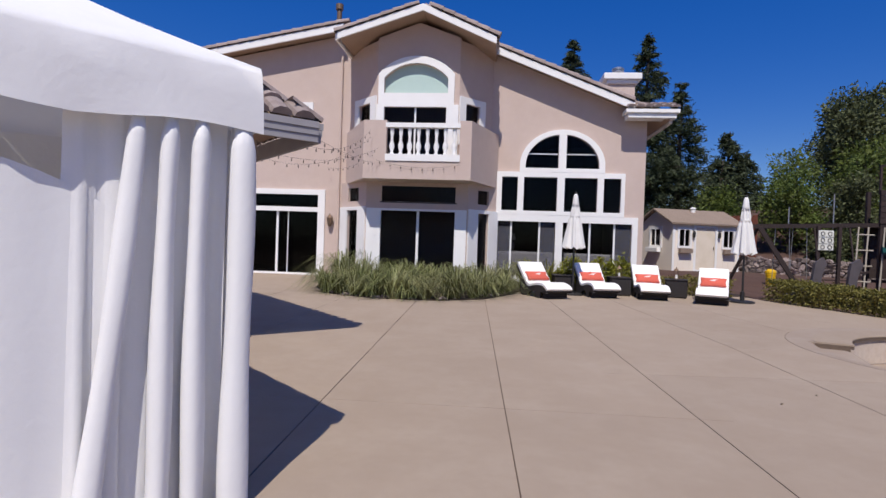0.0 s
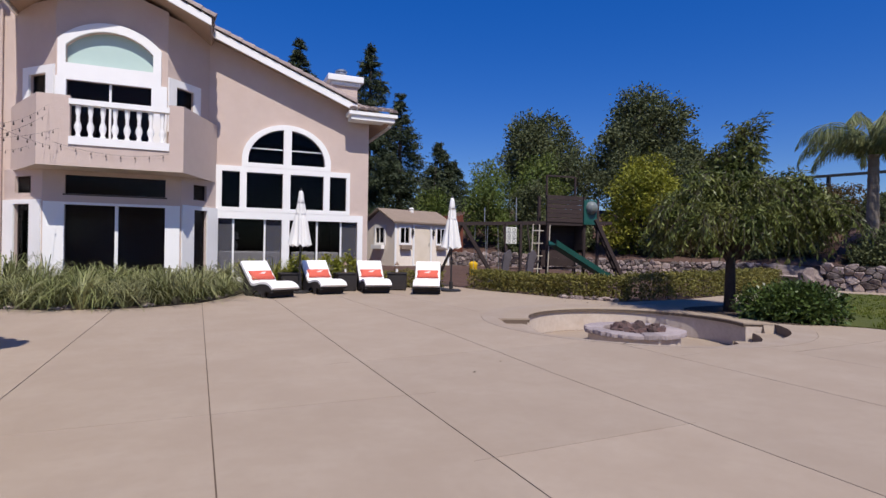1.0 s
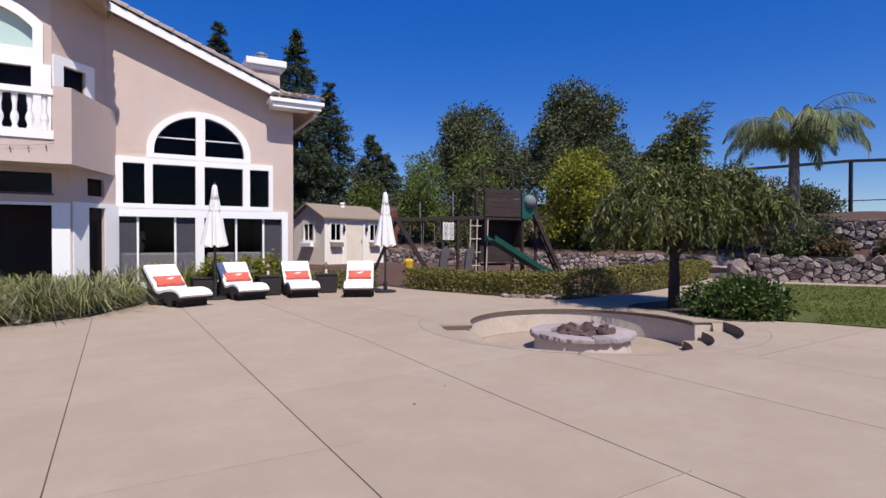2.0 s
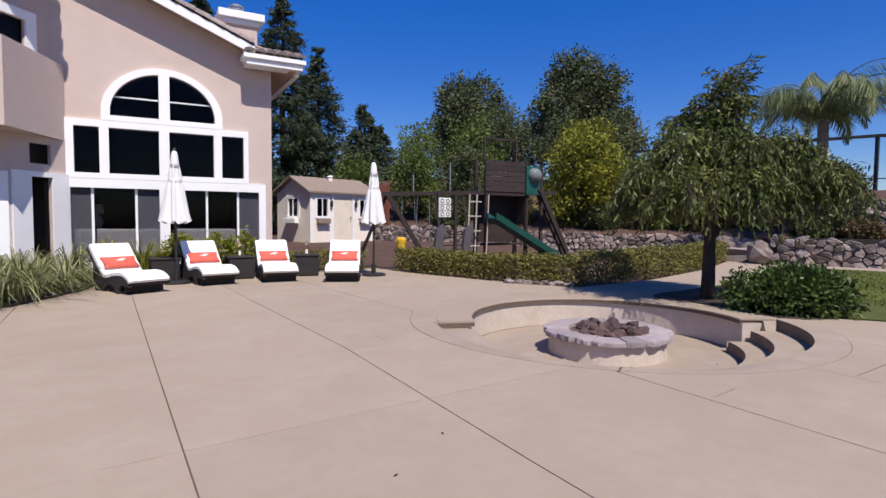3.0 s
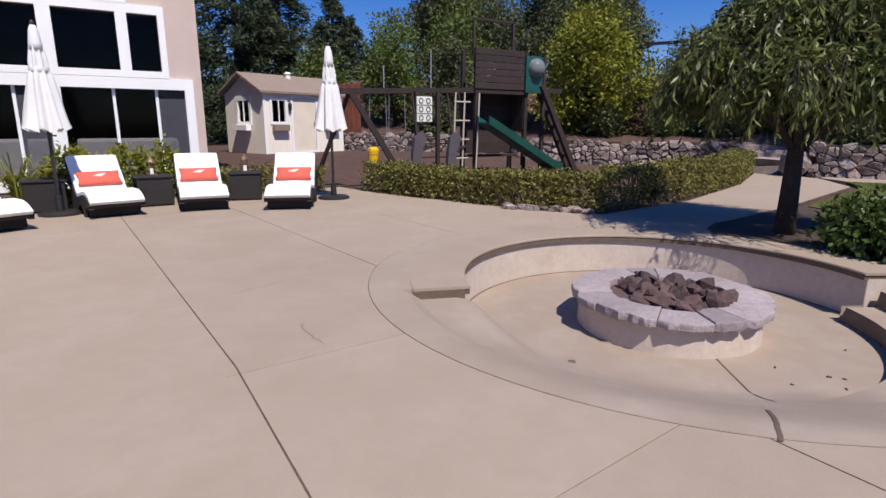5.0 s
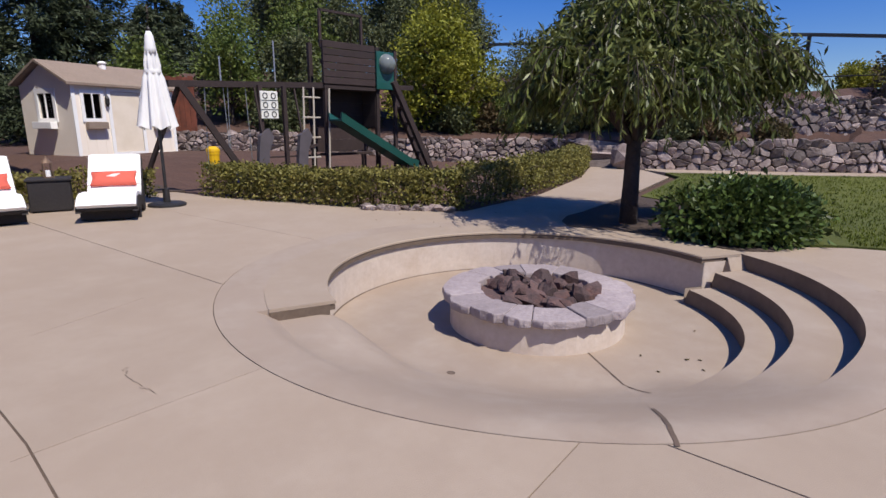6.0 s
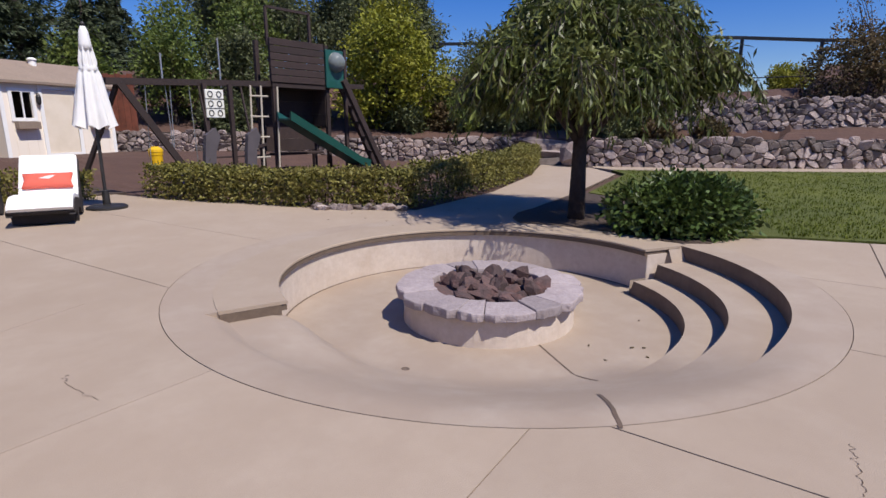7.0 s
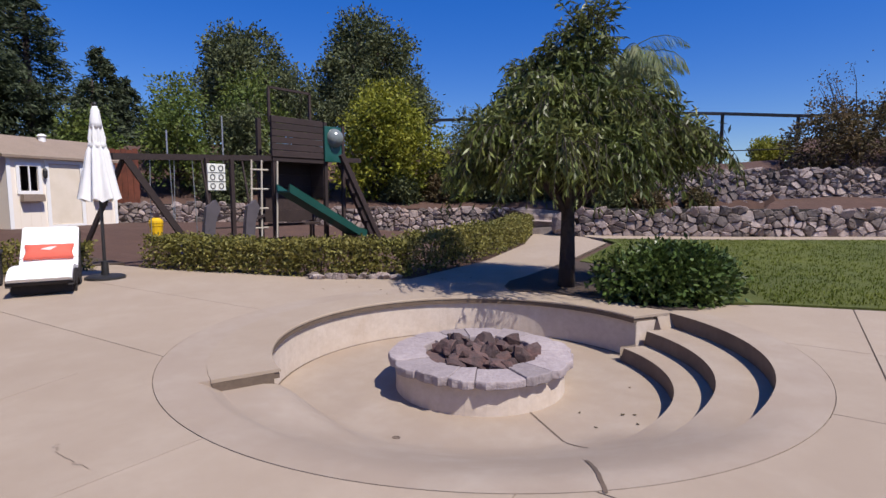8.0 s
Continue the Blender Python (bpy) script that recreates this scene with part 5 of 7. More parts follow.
    bar("board_post", (7.72, -0.1, -0.06), (7.72, -0.1, 1.85), 0.07)
    bar("board_post", (8.2, -0.1, -0.06), (8.2, -0.1, 1.85), 0.07)
    # glider horse shapes
    for x in (7.55, 8.35):
        bm = bmesh.new()
        prism(bm, [[(x - 0.05, 0.35), (x + 0.14, 0.3), (x + 0.18, 0.7), (x + 0.28, 0.95), (x + 0.2, 1.1), (x + 0.02, 0.98), (x - 0.02, 0.7)]], lambda u, v, d: (u, d, v), -0.32, -0.22)
        part("glider_seat", bm, M["glider"], ps, "dark grey plastic glider seat")
        bar("glider_leg", (x + 0.05, -0.27, 0.45), (x - 0.12, -0.27, 0.0), 0.07)
        bar("glider_arm", (x + 0.1, -0.27, 0.72), (x + 0.42, -0.27, 0.80), 0.05)
        bar("glider_hanger", (x + 0.1, -0.27, 0.9), (x + 0.1, -0.05, 1.82), 0.03)
    for x, z in ((7.13, 2.3), (8.16, 2.65)):
        part("flag_pole", rod(bmesh.new(), (x, 0.1, 1.8), (x, 0.1, z), 0.014, n=8), M["metal"], ps)
    for k in range(3):
        bar("low_rail", (8.3, 1.2, 0.2 + 0.3 * k), (10.5, 1.2, 0.2 + 0.3 * k), 0.12, 0.03)


make_playset()
# toy bucket and box
tb = thing("toy_bin", "bright yellow plastic toy bin", "toy", at=(8.43, 17.6, 0.12))
part("body", lathe(bmesh.new(), [(0.12, 0), (0.14, 0.34), (0.15, 0.35), (0.15, 0.42)], 14), M["yellow"], tb)
part("lid", lathe(bmesh.new(), [(0.16, 0.421), (0.15, 0.48), (0.07, 0.54)], 14), M["yellow"], tb)
tb = thing("toy_tub", "dark blue plastic tub on the mulch", "toy", at=(8.05, 15.5, -0.06))
part("body", lathe(bmesh.new(), [(0.22, 0), (0.27, 0.3), (0.29, 0.3), (0.29, 0.33), (0.24, 0.33), (0.2, 0.05)], 18), M["blue"], tb)
# red-stained board fence beside the shed
fe = thing("board_fence", "red-stained wooden board fence beside the shed", "fence", at=(8.7, 22.9, 0.95), rz=-42)
for k in range(10):
    part("board", boxed((k * 0.16, 0, 0), (k * 0.16 + 0.15, 0.03, 1.6 + 0.02 * math.sin(k * 3)), 0.004), M["redwood"], fe)
for z in (0.3, 1.3):
    part("rail", boxed((0, 0.031, z), (1.59, 0.08, z + 0.09)), M["redwood"], fe)


# ---------------------------------------------------------------- stone walls, steps, fence
def stone_mesh(seed):
    bm = bmesh.new()
    bmesh.ops.create_cube(bm, size=1)
    bmesh.ops.bevel(bm, geom=bm.edges[:], offset=0.24, segments=1, affect="EDGES")
    off = Vector((seed * 5.3, 1.7 * seed, 0))
    for v in bm.verts:
        v.co += Vector((noise.noise(v.co * 1.6 + off), noise.noise(v.co * 1.6 + off + Vector((9, 0, 0))), noise.noise(v.co * 1.6 + off + Vector((0, 9, 0))))) * 0.34
    bmesh.ops.recalc_face_normals(bm, faces=bm.faces[:])
    me = bpy.data.meshes.new("stone")
    bm.to_mesh(me)
    bm.free()
    me.materials.append(M["stone"])
    return me


STONES = [stone_mesh(k + 1) for k in range(12)]


def stone_wall(line, base, height, label, seed, size=0.24):
    """A wall of fitted polygonal stones with deep dark gaps, in front of a dark core."""
    rnd = random.Random(seed)
    wl = thing("stone_wall", label, "stone wall", kind="structure")
    segs, total = [], 0.0
    for (x0, y0), (x1, y1) in zip(line, line[1:]):
        d = Vector((x1 - x0, y1 - y0, 0))
        n = Vector((-d.y, d.x, 0)).normalized()
        if n.dot(Vector((PIT[0] - x0, PIT[1] - y0, 0))) > 0:
            n = -n
        b0, b1 = base(x0, y0), base(x1, y1)
        bm = bmesh.new()
        vs = []
        for (x, y, b) in ((x0, y0, b0), (x1, y1, b1)):
            o = Vector((x, y, 0))
            vs.append([bm.verts.new(o + n * e + Vector((0, 0, b + h))) for e, h in ((0.05, -0.1), (0.05, height - 0.06), (0.42, height - 0.06), (0.42, -0.1))])
        for k in range(4):
            bm.faces.new((vs[0][k], vs[0][(k + 1) % 4], vs[1][(k + 1) % 4], vs[1][k]))
        bm.faces.new(vs[0])
        bm.faces.new(vs[1])
        part("core", bm, M["mortar"], wl)
        segs.append((total, d.length, Vector((x0, y0, b0)), Vector((x1, y1, b1)), n))
        total += d.length

    def place(u, v, out):
        s = [g for g in segs if g[0] <= max(u, 0)][-1]
        p = s[2].lerp(s[3], (u - s[0]) / s[1])
        return p - s[4] * out + Vector((0, 0, v))

    # one seed point a stone, in stretched cells
    wide, tall = size * 1.28, size * 0.74
    seeds = []
    rows = int(height / tall) + 1
    for j in range(-1, rows + 1):
        for i in range(-1, int(total / wide) + 2):
            if rnd.random() < 0.3:
                continue
            seeds.append(((i + 0.5 * (j % 2) + rnd.uniform(-0.42, 0.42)) * wide, (j + 0.5 + rnd.uniform(-0.40, 0.40)) * tall))
    made = []
    for (u, v) in seeds:
        if not (-0.05 < u < total + 0.05 and 0.0 < v < height - 0.02):
            continue
        top = height + 0.06 * noise.noise((u * 3.1, seed, 0)) + 0.03
        cell = [Vector((max(0.0, u - 0.6), -0.08)), Vector((min(total, u + 0.6), -0.08)), Vector((min(total, u + 0.6), top)), Vector((max(0.0, u - 0.6), top))]
        for (a, b) in seeds:
            if (a, b) == (u, v) or abs(a - u) > 1.2 or abs(b - v) > 0.9:
                continue
            mid, nrm = Vector(((a + u) / 2, (b + v) / 2)), Vector((a - u, (b - v) * 1.5))
            keep = []
            for k in range(len(cell)):
                p, q = cell[k], cell[(k + 1) % len(cell)]
                dp, dq = (p - mid).dot(nrm), (q - mid).dot(nrm)
                if dp <= 0:
                    keep.append(p)
                if dp * dq < 0:
                    keep.append(p.lerp(q, dp / (dp - dq)))
            cell = keep
            if len(cell) < 3:
                break
        if len(cell) < 3:
            continue
        c = sum(cell, Vector((0, 0))) / len(cell)
        if min((p - c).length for p in cell) < 0.025:
            continue
        gap = rnd.uniform(0.005, 0.012)
        ring = []
        for p, q in zip(cell, cell[1:] + cell[:1]):
            for w in (p.lerp(q, 0.16), p.lerp(q, 0.84)):
                r = (w - c).length
                ring.append(c + (w - c) * max(0.3, 1 - gap / max(r, 0.03)) + Vector((rnd.uniform(-0.006, 0.006), rnd.uniform(-0.006, 0.006))))
        proud, tu, tv = rnd.uniform(0.03, 0.075), rnd.uniform(-0.32, 0.32), rnd.uniform(-0.32, 0.32)
        verts, faces, m = [], [], len(ring)
        for scale, out in ((1.0, -0.10), (1.0, 0.35), (0.84, 1.0)):
            for p in ring:
                e = p - c
                w = c + e * scale
                lift = out * proud + (e.x * tu + e.y * tv) * (1.0 if out > 0.2 else 0.0) if out > 0 else -0.08
                verts.append(place(w.x, w.y, lift + (rnd.uniform(-0.015, 0.015) if out > 0 else 0)))
        verts.append(place(c.x, c.y, proud * rnd.uniform(1.0, 1.3)))
        for r in (0, 1):
            for k in range(m):
                faces.append((r * m + k, r * m + (k + 1) % m, (r + 1) * m + (k + 1) % m, (r + 1) * m + k))
        for k in range(m):
            faces.append((2 * m + k, 2 * m + (k + 1) % m, 3 * m))
        faces.append(tuple(range(m))[::-1])
        o = place(c.x, c.y, 0)
        made.append(((o - Vector((PIT[0], PIT[1], 0))).length, o, verts, faces))
    # the nearest stones are pieces of their own, the rest one joined piece
    made.sort(key=lambda s: s[0])
    rest_v, rest_f = [], []
    for k, (dist, o, verts, faces) in enumerate(made):
        if k < 300:
            me = bpy.data.meshes.new("stone")
            me.from_pydata([v - o for v in verts], [], faces)
            ob = part_mesh("stone", me, M["stone"], wl)
            ob.location = o
        else:
            z = len(rest_v)
            rest_v += verts
            rest_f += [tuple(i + z for i in fc) for fc in faces]
    if rest_f:
        me = bpy.data.meshes.new("rubble")
        me.from_pydata(rest_v, [], rest_f)
        tagged(part_mesh("rubble", me, M["stone_joined"], wl), kind="stuff")
    return wl


stone_wall(WALL_RIGHT[:5], lambda x, y: -0.03, 0.86, "low fitted fieldstone retaining wall beside the lawn", 3, 0.205)
stone_wall(WALL_LEFT, lambda x, y: low_ground(x, y) - 0.20 * smooth(y, 15.5, 18.5), 0.80, "low fieldstone retaining wall behind the playset", 5, 0.155)
stone_wall(WALL_UPPER, lambda x, y: 0.74, 1.22, "upper fieldstone terrace wall below the fence", 8, 0.175)

# garden steps between the walls
st = thing("garden_steps", "rough stone garden steps between the retaining walls", "steps", kind="structure")
for k in range(4):
    p = Vector((17.4 + 0.33 * k, 12.1 + 0.19 * k, 0))
    ob = part_mesh("step_stone", STONES[k], M["stone"], st)
    ob.matrix_world = Matrix.Translation((p.x + 0.2, p.y + 0.25, 0.06 + 0.19 * k)) @ pose(0, 0, 0, 0, 0, 118) @ Matrix.Diagonal((2.0, 0.6, 0.26, 1))
for k, (x, y, s) in enumerate(((17.2, 11.5, 0.75), (18.3, 13.5, 0.8))):
    b = part_mesh("boulder", STONES[k + 4], M["stone"])
    b.matrix_world = pose(x, y, 0.32, 8, 5, 40 * k) @ Matrix.Diagonal((s * 0.8, s * 0.7, s, 1))
    tagged(b, "pale boulder at the end of the stone wall", "boulder", "boulders by the garden steps")

# rail fence on the terrace
FENCE = [(20.6, 19.4, 4.3), (22.5, 16.0, 4.3), (23.2, 14.9, 4.34), (24.9, 11.9, 4.41), (26.08, 9.25, 4.27), (26.67, 6.83, 4.04), (27.6, 3.4, 3.85), (29.2, 0.4, 3.75)]
fn = thing("rail_fence", "dark painted open rail fence on the terrace", "fence")
for (x0, y0, z0), (x1, y1, z1) in zip(FENCE, FENCE[1:]):
    part("top_rail", beam(bmesh.new(), (x0, y0, z0), (x1, y1, z1), 0.11, 0.11), M["iron"], fn)
    part("wire_rail", rod(bmesh.new(), (x0, y0, 2.85), (x1, y1, 2.85), 0.02, n=6), M["iron"], fn)
for x, y, z in FENCE:
    part("post", beam(bmesh.new(), (x, y, 2.2), (x, y, z), 0.11), M["iron"], fn)
# terrace chair
tc_ = thing("deck_chair", "pale striped deck chair on the terrace", "chair", at=(25.2, 9.6, 2.32), rz=110)
part("seat", beam(bmesh.new(), (0, -0.3, 0.24), (0, 0.2, 0.16), 0.5, 0.03), M["canvas"], tc_)
part("backrest", beam(bmesh.new(), (0, 0.2, 0.16), (0, 0.62, 0.44), 0.5, 0.03), M["canvas"], tc_)
for sx in (-0.16, 0.0, 0.16):
    part("stripe", beam(bmesh.new(), (sx, 0.19, 0.185), (sx, 0.60, 0.458), 0.07, 0.012), M["iron"], tc_, "dark stripe of the canvas")
for sx in (-0.26, 0.26):
    part("leg", beam(bmesh.new(), (sx, -0.3, 0), (sx, 0.62, 0.46), 0.035), M["soffit"], tc_)
    part("leg", beam(bmesh.new(), (sx, 0.35, 0), (sx, -0.25, 0.25), 0.035), M["soffit"], tc_)


# ---------------------------------------------------------------- plants
def limb(bm, pts, r0, r1, n=8):
    rings = []
    for i, p in enumerate(pts):
        p = Vector(p)
        a, b = Vector(pts[max(0, i - 1)]), Vector(pts[min(len(pts) - 1, i + 1)])
        q = (b - a).to_track_quat("Z", "Y")
        r = r0 + (r1 - r0) * i / (len(pts) - 1)
        rings.append([bm.verts.new(p + q @ Vector((r * math.cos(6.283 * k / n), r * math.sin(6.283 * k / n), 0))) for k in range(n)])
    for a, b in zip(rings, rings[1:]):
        for k in range(n):
            bm.faces.new((a[k], a[(k + 1) % n], b[(k + 1) % n], b[k]))
    bm.faces.new(rings[0][::-1])
    bm.faces.new(rings[-1])


def broad_tree(name, label, at, trunk_h, lobes, material, count, leaves, spread, size, seed, trunk_r=0.15, droop=0.0, slim=0.45, category="tree", bark="bark"):
    """A tree: tapered trunk, limbs to each lobe of the crown, many small leaves."""
    global RNG
    RNG = np.random.default_rng(seed)
    rnd = random.Random(seed)
    t = thing(name, label, category, at=at)
    if trunk_h > 0:
        bm = bmesh.new()
        limb(bm, [(0, 0, -0.1), (0.02, 0.01, trunk_h * 0.4), (0.05, 0.03, trunk_h)], trunk_r * 1.2, trunk_r * 0.8, 10)
        for (c, r) in lobes:
            c = Vector(c)
            m1 = Vector((0.05, 0.03, trunk_h * 0.9)).lerp(c, 0.45) + Vector((rnd.uniform(-0.1, 0.1), rnd.uniform(-0.1, 0.1), 0.12 * c.z * 0.3))
            limb(bm, [(0.05, 0.03, trunk_h * rnd.uniform(0.75, 0.97)), m1, c], trunk_r * 0.5, trunk_r * 0.12, 6)
            for k in range(4):
                e = c + Vector([rnd.uniform(-0.8, 0.8) * r[i] for i in range(3)])
                limb(bm, [m1.lerp(c, 0.6), m1.lerp(e, 0.75), e], trunk_r * 0.16, trunk_r * 0.05, 5)
        part("trunk", bm, M[bark], t, smooth=True)
    c, out = clumps(lobes, count, leaves, spread)
    n = len(c)
    along = out * (0.7 - droop) + unit(n) * 0.6 + np.array([0, 0, -droop * 1.6])
    me = cards(c, along, unit(n), size * RNG.uniform(0.7, 1.3, n), size * slim * RNG.uniform(0.7, 1.3, n), 0.15)
    tagged(part_mesh("crown", me, M[material], t), kind="stuff")
    return t


def conifer(at, height, radius, seed, label="tall dark conifer behind the house"):
    global RNG
    RNG = np.random.default_rng(seed)
    rnd = random.Random(seed)
    t = thing("conifer", label, "tree", "dark conifers", at=at)
    bm = bmesh.new()
    limb(bm, [(0, 0, -0.3), (0, 0, height * 0.5), (0.1, 0, height * 0.98)], 0.28, 0.03, 8)
    boughs = bmesh.new()
    cs, al = [], []
    tiers = int(height * 3.2)
    for k in range(tiers):
        z = 0.8 + (height - 0.9) * k / tiers
        rr = radius * (1 - (z / height) ** 1.25) * rnd.uniform(0.7, 1.12) + 0.12
        for j in range(rnd.randint(5, 7)):
            a = rnd.uniform(0, 6.283)
            end = Vector((rr * math.cos(a), rr * math.sin(a), z - 0.18 * rr + rnd.uniform(-0.2, 0.3)))
            if k % 2 == 0 and j < 2:
                limb(boughs, [(0, 0, z), tuple(end * 0.5 + Vector((0, 0, z * 0.5 + 0.05))), tuple(end)], 0.05, 0.012, 5)
            m = int(34 + 62 * rr)
            q = np.sqrt(RNG.uniform(0.05, 1, (m, 1)))
            p = np.array([0, 0, z]) * (1 - q) + np.array(end) * q + RNG.normal(size=(m, 3)) * np.array([0.14, 0.14, 0.10]) * (0.5 + 0.4 * rr)
            cs.append(p)
            w = np.array([math.cos(a), math.sin(a), -0.25])
            al.append(np.tile(w, (m, 1)) + RNG.normal(size=(m, 3)) * 0.55)
    part("trunk", bm, M["bark"], t, smooth=True)
    tagged(part("branchwork", boughs, M["bark"], t, smooth=True), kind="stuff")
    c, a = np.concatenate(cs), np.concatenate(al)
    n = len(c)
    me = cards(c, a, unit(n), RNG.uniform(0.16, 0.36, n), RNG.uniform(0.035, 0.08, n), 0.1)
    tagged(part_mesh("crown", me, M["needle"], t), kind="stuff")


# peach tree by the fire pit
def peach_lobes():
    """Crown of a round fruit tree: a dense middle, a high leader, and two rings of hanging limbs."""
    r = random.Random(61)
    lobes = [((0.12, 0.12, 1.95), (0.82, 0.82, 0.48)), ((0.15, 0.12, 2.42), (0.64, 0.64, 0.46)), ((0.14, -0.02, 2.88), (0.40, 0.40, 0.38)), ((0.16, -0.14, 3.22), (0.2, 0.2, 0.26)),
             ((0.40, 0.92, 2.28), (0.50, 0.46, 0.42)), ((0.85, 0.72, 2.22), (0.46, 0.46, 0.40)), ((0.30, 0.55, 2.68), (0.42, 0.42, 0.36)),
             ((0.78, -0.96, 1.92), (0.42, 0.42, 0.34)), ((1.04, -1.16, 1.82), (0.34, 0.34, 0.28)), ((0.66, -0.72, 2.26), (0.38, 0.38, 0.32)), ((-0.30, 0.95, 1.80), (0.40, 0.40, 0.32)), ((0.05, 1.15, 1.85), (0.38, 0.38, 0.32))]
    for k in range(11):
        a = k * 0.571 + r.uniform(-0.2, 0.2)
        d = r.uniform(0.86, 1.10)
        q = r.uniform(0.34, 0.44)
        lobes.append(((0.12 + d * math.cos(a), 0.10 + d * math.sin(a), 1.74 + r.uniform(-0.10, 0.14)), (q, q, 0.33)))
    for k in range(6):
        a = k * 1.047 + r.uniform(-0.25, 0.25)
        d = r.uniform(0.5, 0.7)
        lobes.append(((0.1 + d * math.cos(a), 0.08 + d * math.sin(a), 2.25 + r.uniform(-0.12, 0.22)), (0.38, 0.38, 0.34)))
    return lobes


PEACH = peach_lobes()


def weeping_tree(name, label, at, trunk_h, lobes, material, seed, shoots, trunk_r):
    """A fruit tree: dense inner crown, and many drooping shoots hung with long narrow leaves."""
    global RNG
    inner = [(c, tuple(q * 0.72 for q in r)) for c, r in lobes]
    t = broad_tree(name, label, at, trunk_h, inner, material, 3600, 12, 0.10, 0.12, seed, trunk_r, droop=0.3, slim=0.24)
    RNG = np.random.default_rng(seed + 1)
    rnd = random.Random(seed + 1)
    area = [r[0] * r[2] for c, r in lobes]
    bm = bmesh.new()
    lc, la, ll = [], [], []
    for k in range(shoots):
        c, r = rnd.choices(lobes, area)[0]
        u = Vector((rnd.gauss(0, 1), rnd.gauss(0, 1), rnd.gauss(0.15, 0.8))).normalized()
        p = Vector(c) + Vector((u.x * r[0], u.y * r[1], u.z * r[2])) * rnd.uniform(0.5, 0.82)
        high = min(1.0, max(0.0, (p.z - 2.3) / 0.9))
        way = Vector((u.x + 0.5 * p.x, u.y + 0.5 * p.y, 0.0)).normalized() * (1 - 0.5 * high) + Vector((0, 0, 0.45 + 0.7 * high))
        L = rnd.uniform(0.24, 0.54)
        sag = rnd.uniform(0.7, 1.25) * (1 - 0.6 * high)
        pts = [p + way * L * s - Vector((0, 0, sag * L * 1.4 * s * s)) for s in (0, 0.33, 0.66, 1.0)]
        limb(bm, pts, 0.007, 0.002, 4)
        for j in range(26):
            s = rnd.uniform(0.12, 1.02) * 3
            i = min(2, int(s))
            q = pts[i].lerp(pts[i + 1], s - i)
            w = (pts[i + 1] - pts[i]).normalized() * 0.45 + Vector((rnd.gauss(0, 0.5), rnd.gauss(0, 0.5), -0.95 + 0.75 * high + rnd.gauss(0, 0.25)))
            w.normalize()
            n = rnd.uniform(0.075, 0.14)
            lc.append(q + w * n * 0.5)
            la.append(w)
            ll.append(n)
    tagged(part("branchwork", bm, M["bark"], t), kind="stuff")
    n = len(lc)
    me = cards(np.array(lc), np.array(la), unit(n), np.array(ll), np.array(ll) * RNG.uniform(0.17, 0.25, n), 0.2)
    tagged(part_mesh("foliage", me, M[material], t), kind="stuff")
    return t


weeping_tree("peach_tree", "small fruit tree with drooping narrow green leaves", (9.05, 7.54, 0.0), 1.2, PEACH, "leaf_peach", 11, 1050, 0.095)
# round shrub beside it
broad_tree("round_shrub", "dense rounded glossy green shrub at the patio edge", (8.94, 6.27, 0.0), 0.2, [((0, 0, 0.25), (0.46, 0.48, 0.33)), ((-0.27, 0.36, 0.24), (0.36, 0.36, 0.30)), ((0.27, -0.36, 0.21), (0.34, 0.36, 0.28)), ((0.2, 0.1, 0.28), (0.44, 0.46, 0.35)), ((-0.12, 0.1, 0.16), (0.46, 0.46, 0.24)), ((0.05, -0.2, 0.27), (0.42, 0.44, 0.34))], "leaf_shrub", 1150, 10, 0.055, 0.08, 12, 0.05, slim=0.5, category="shrub")


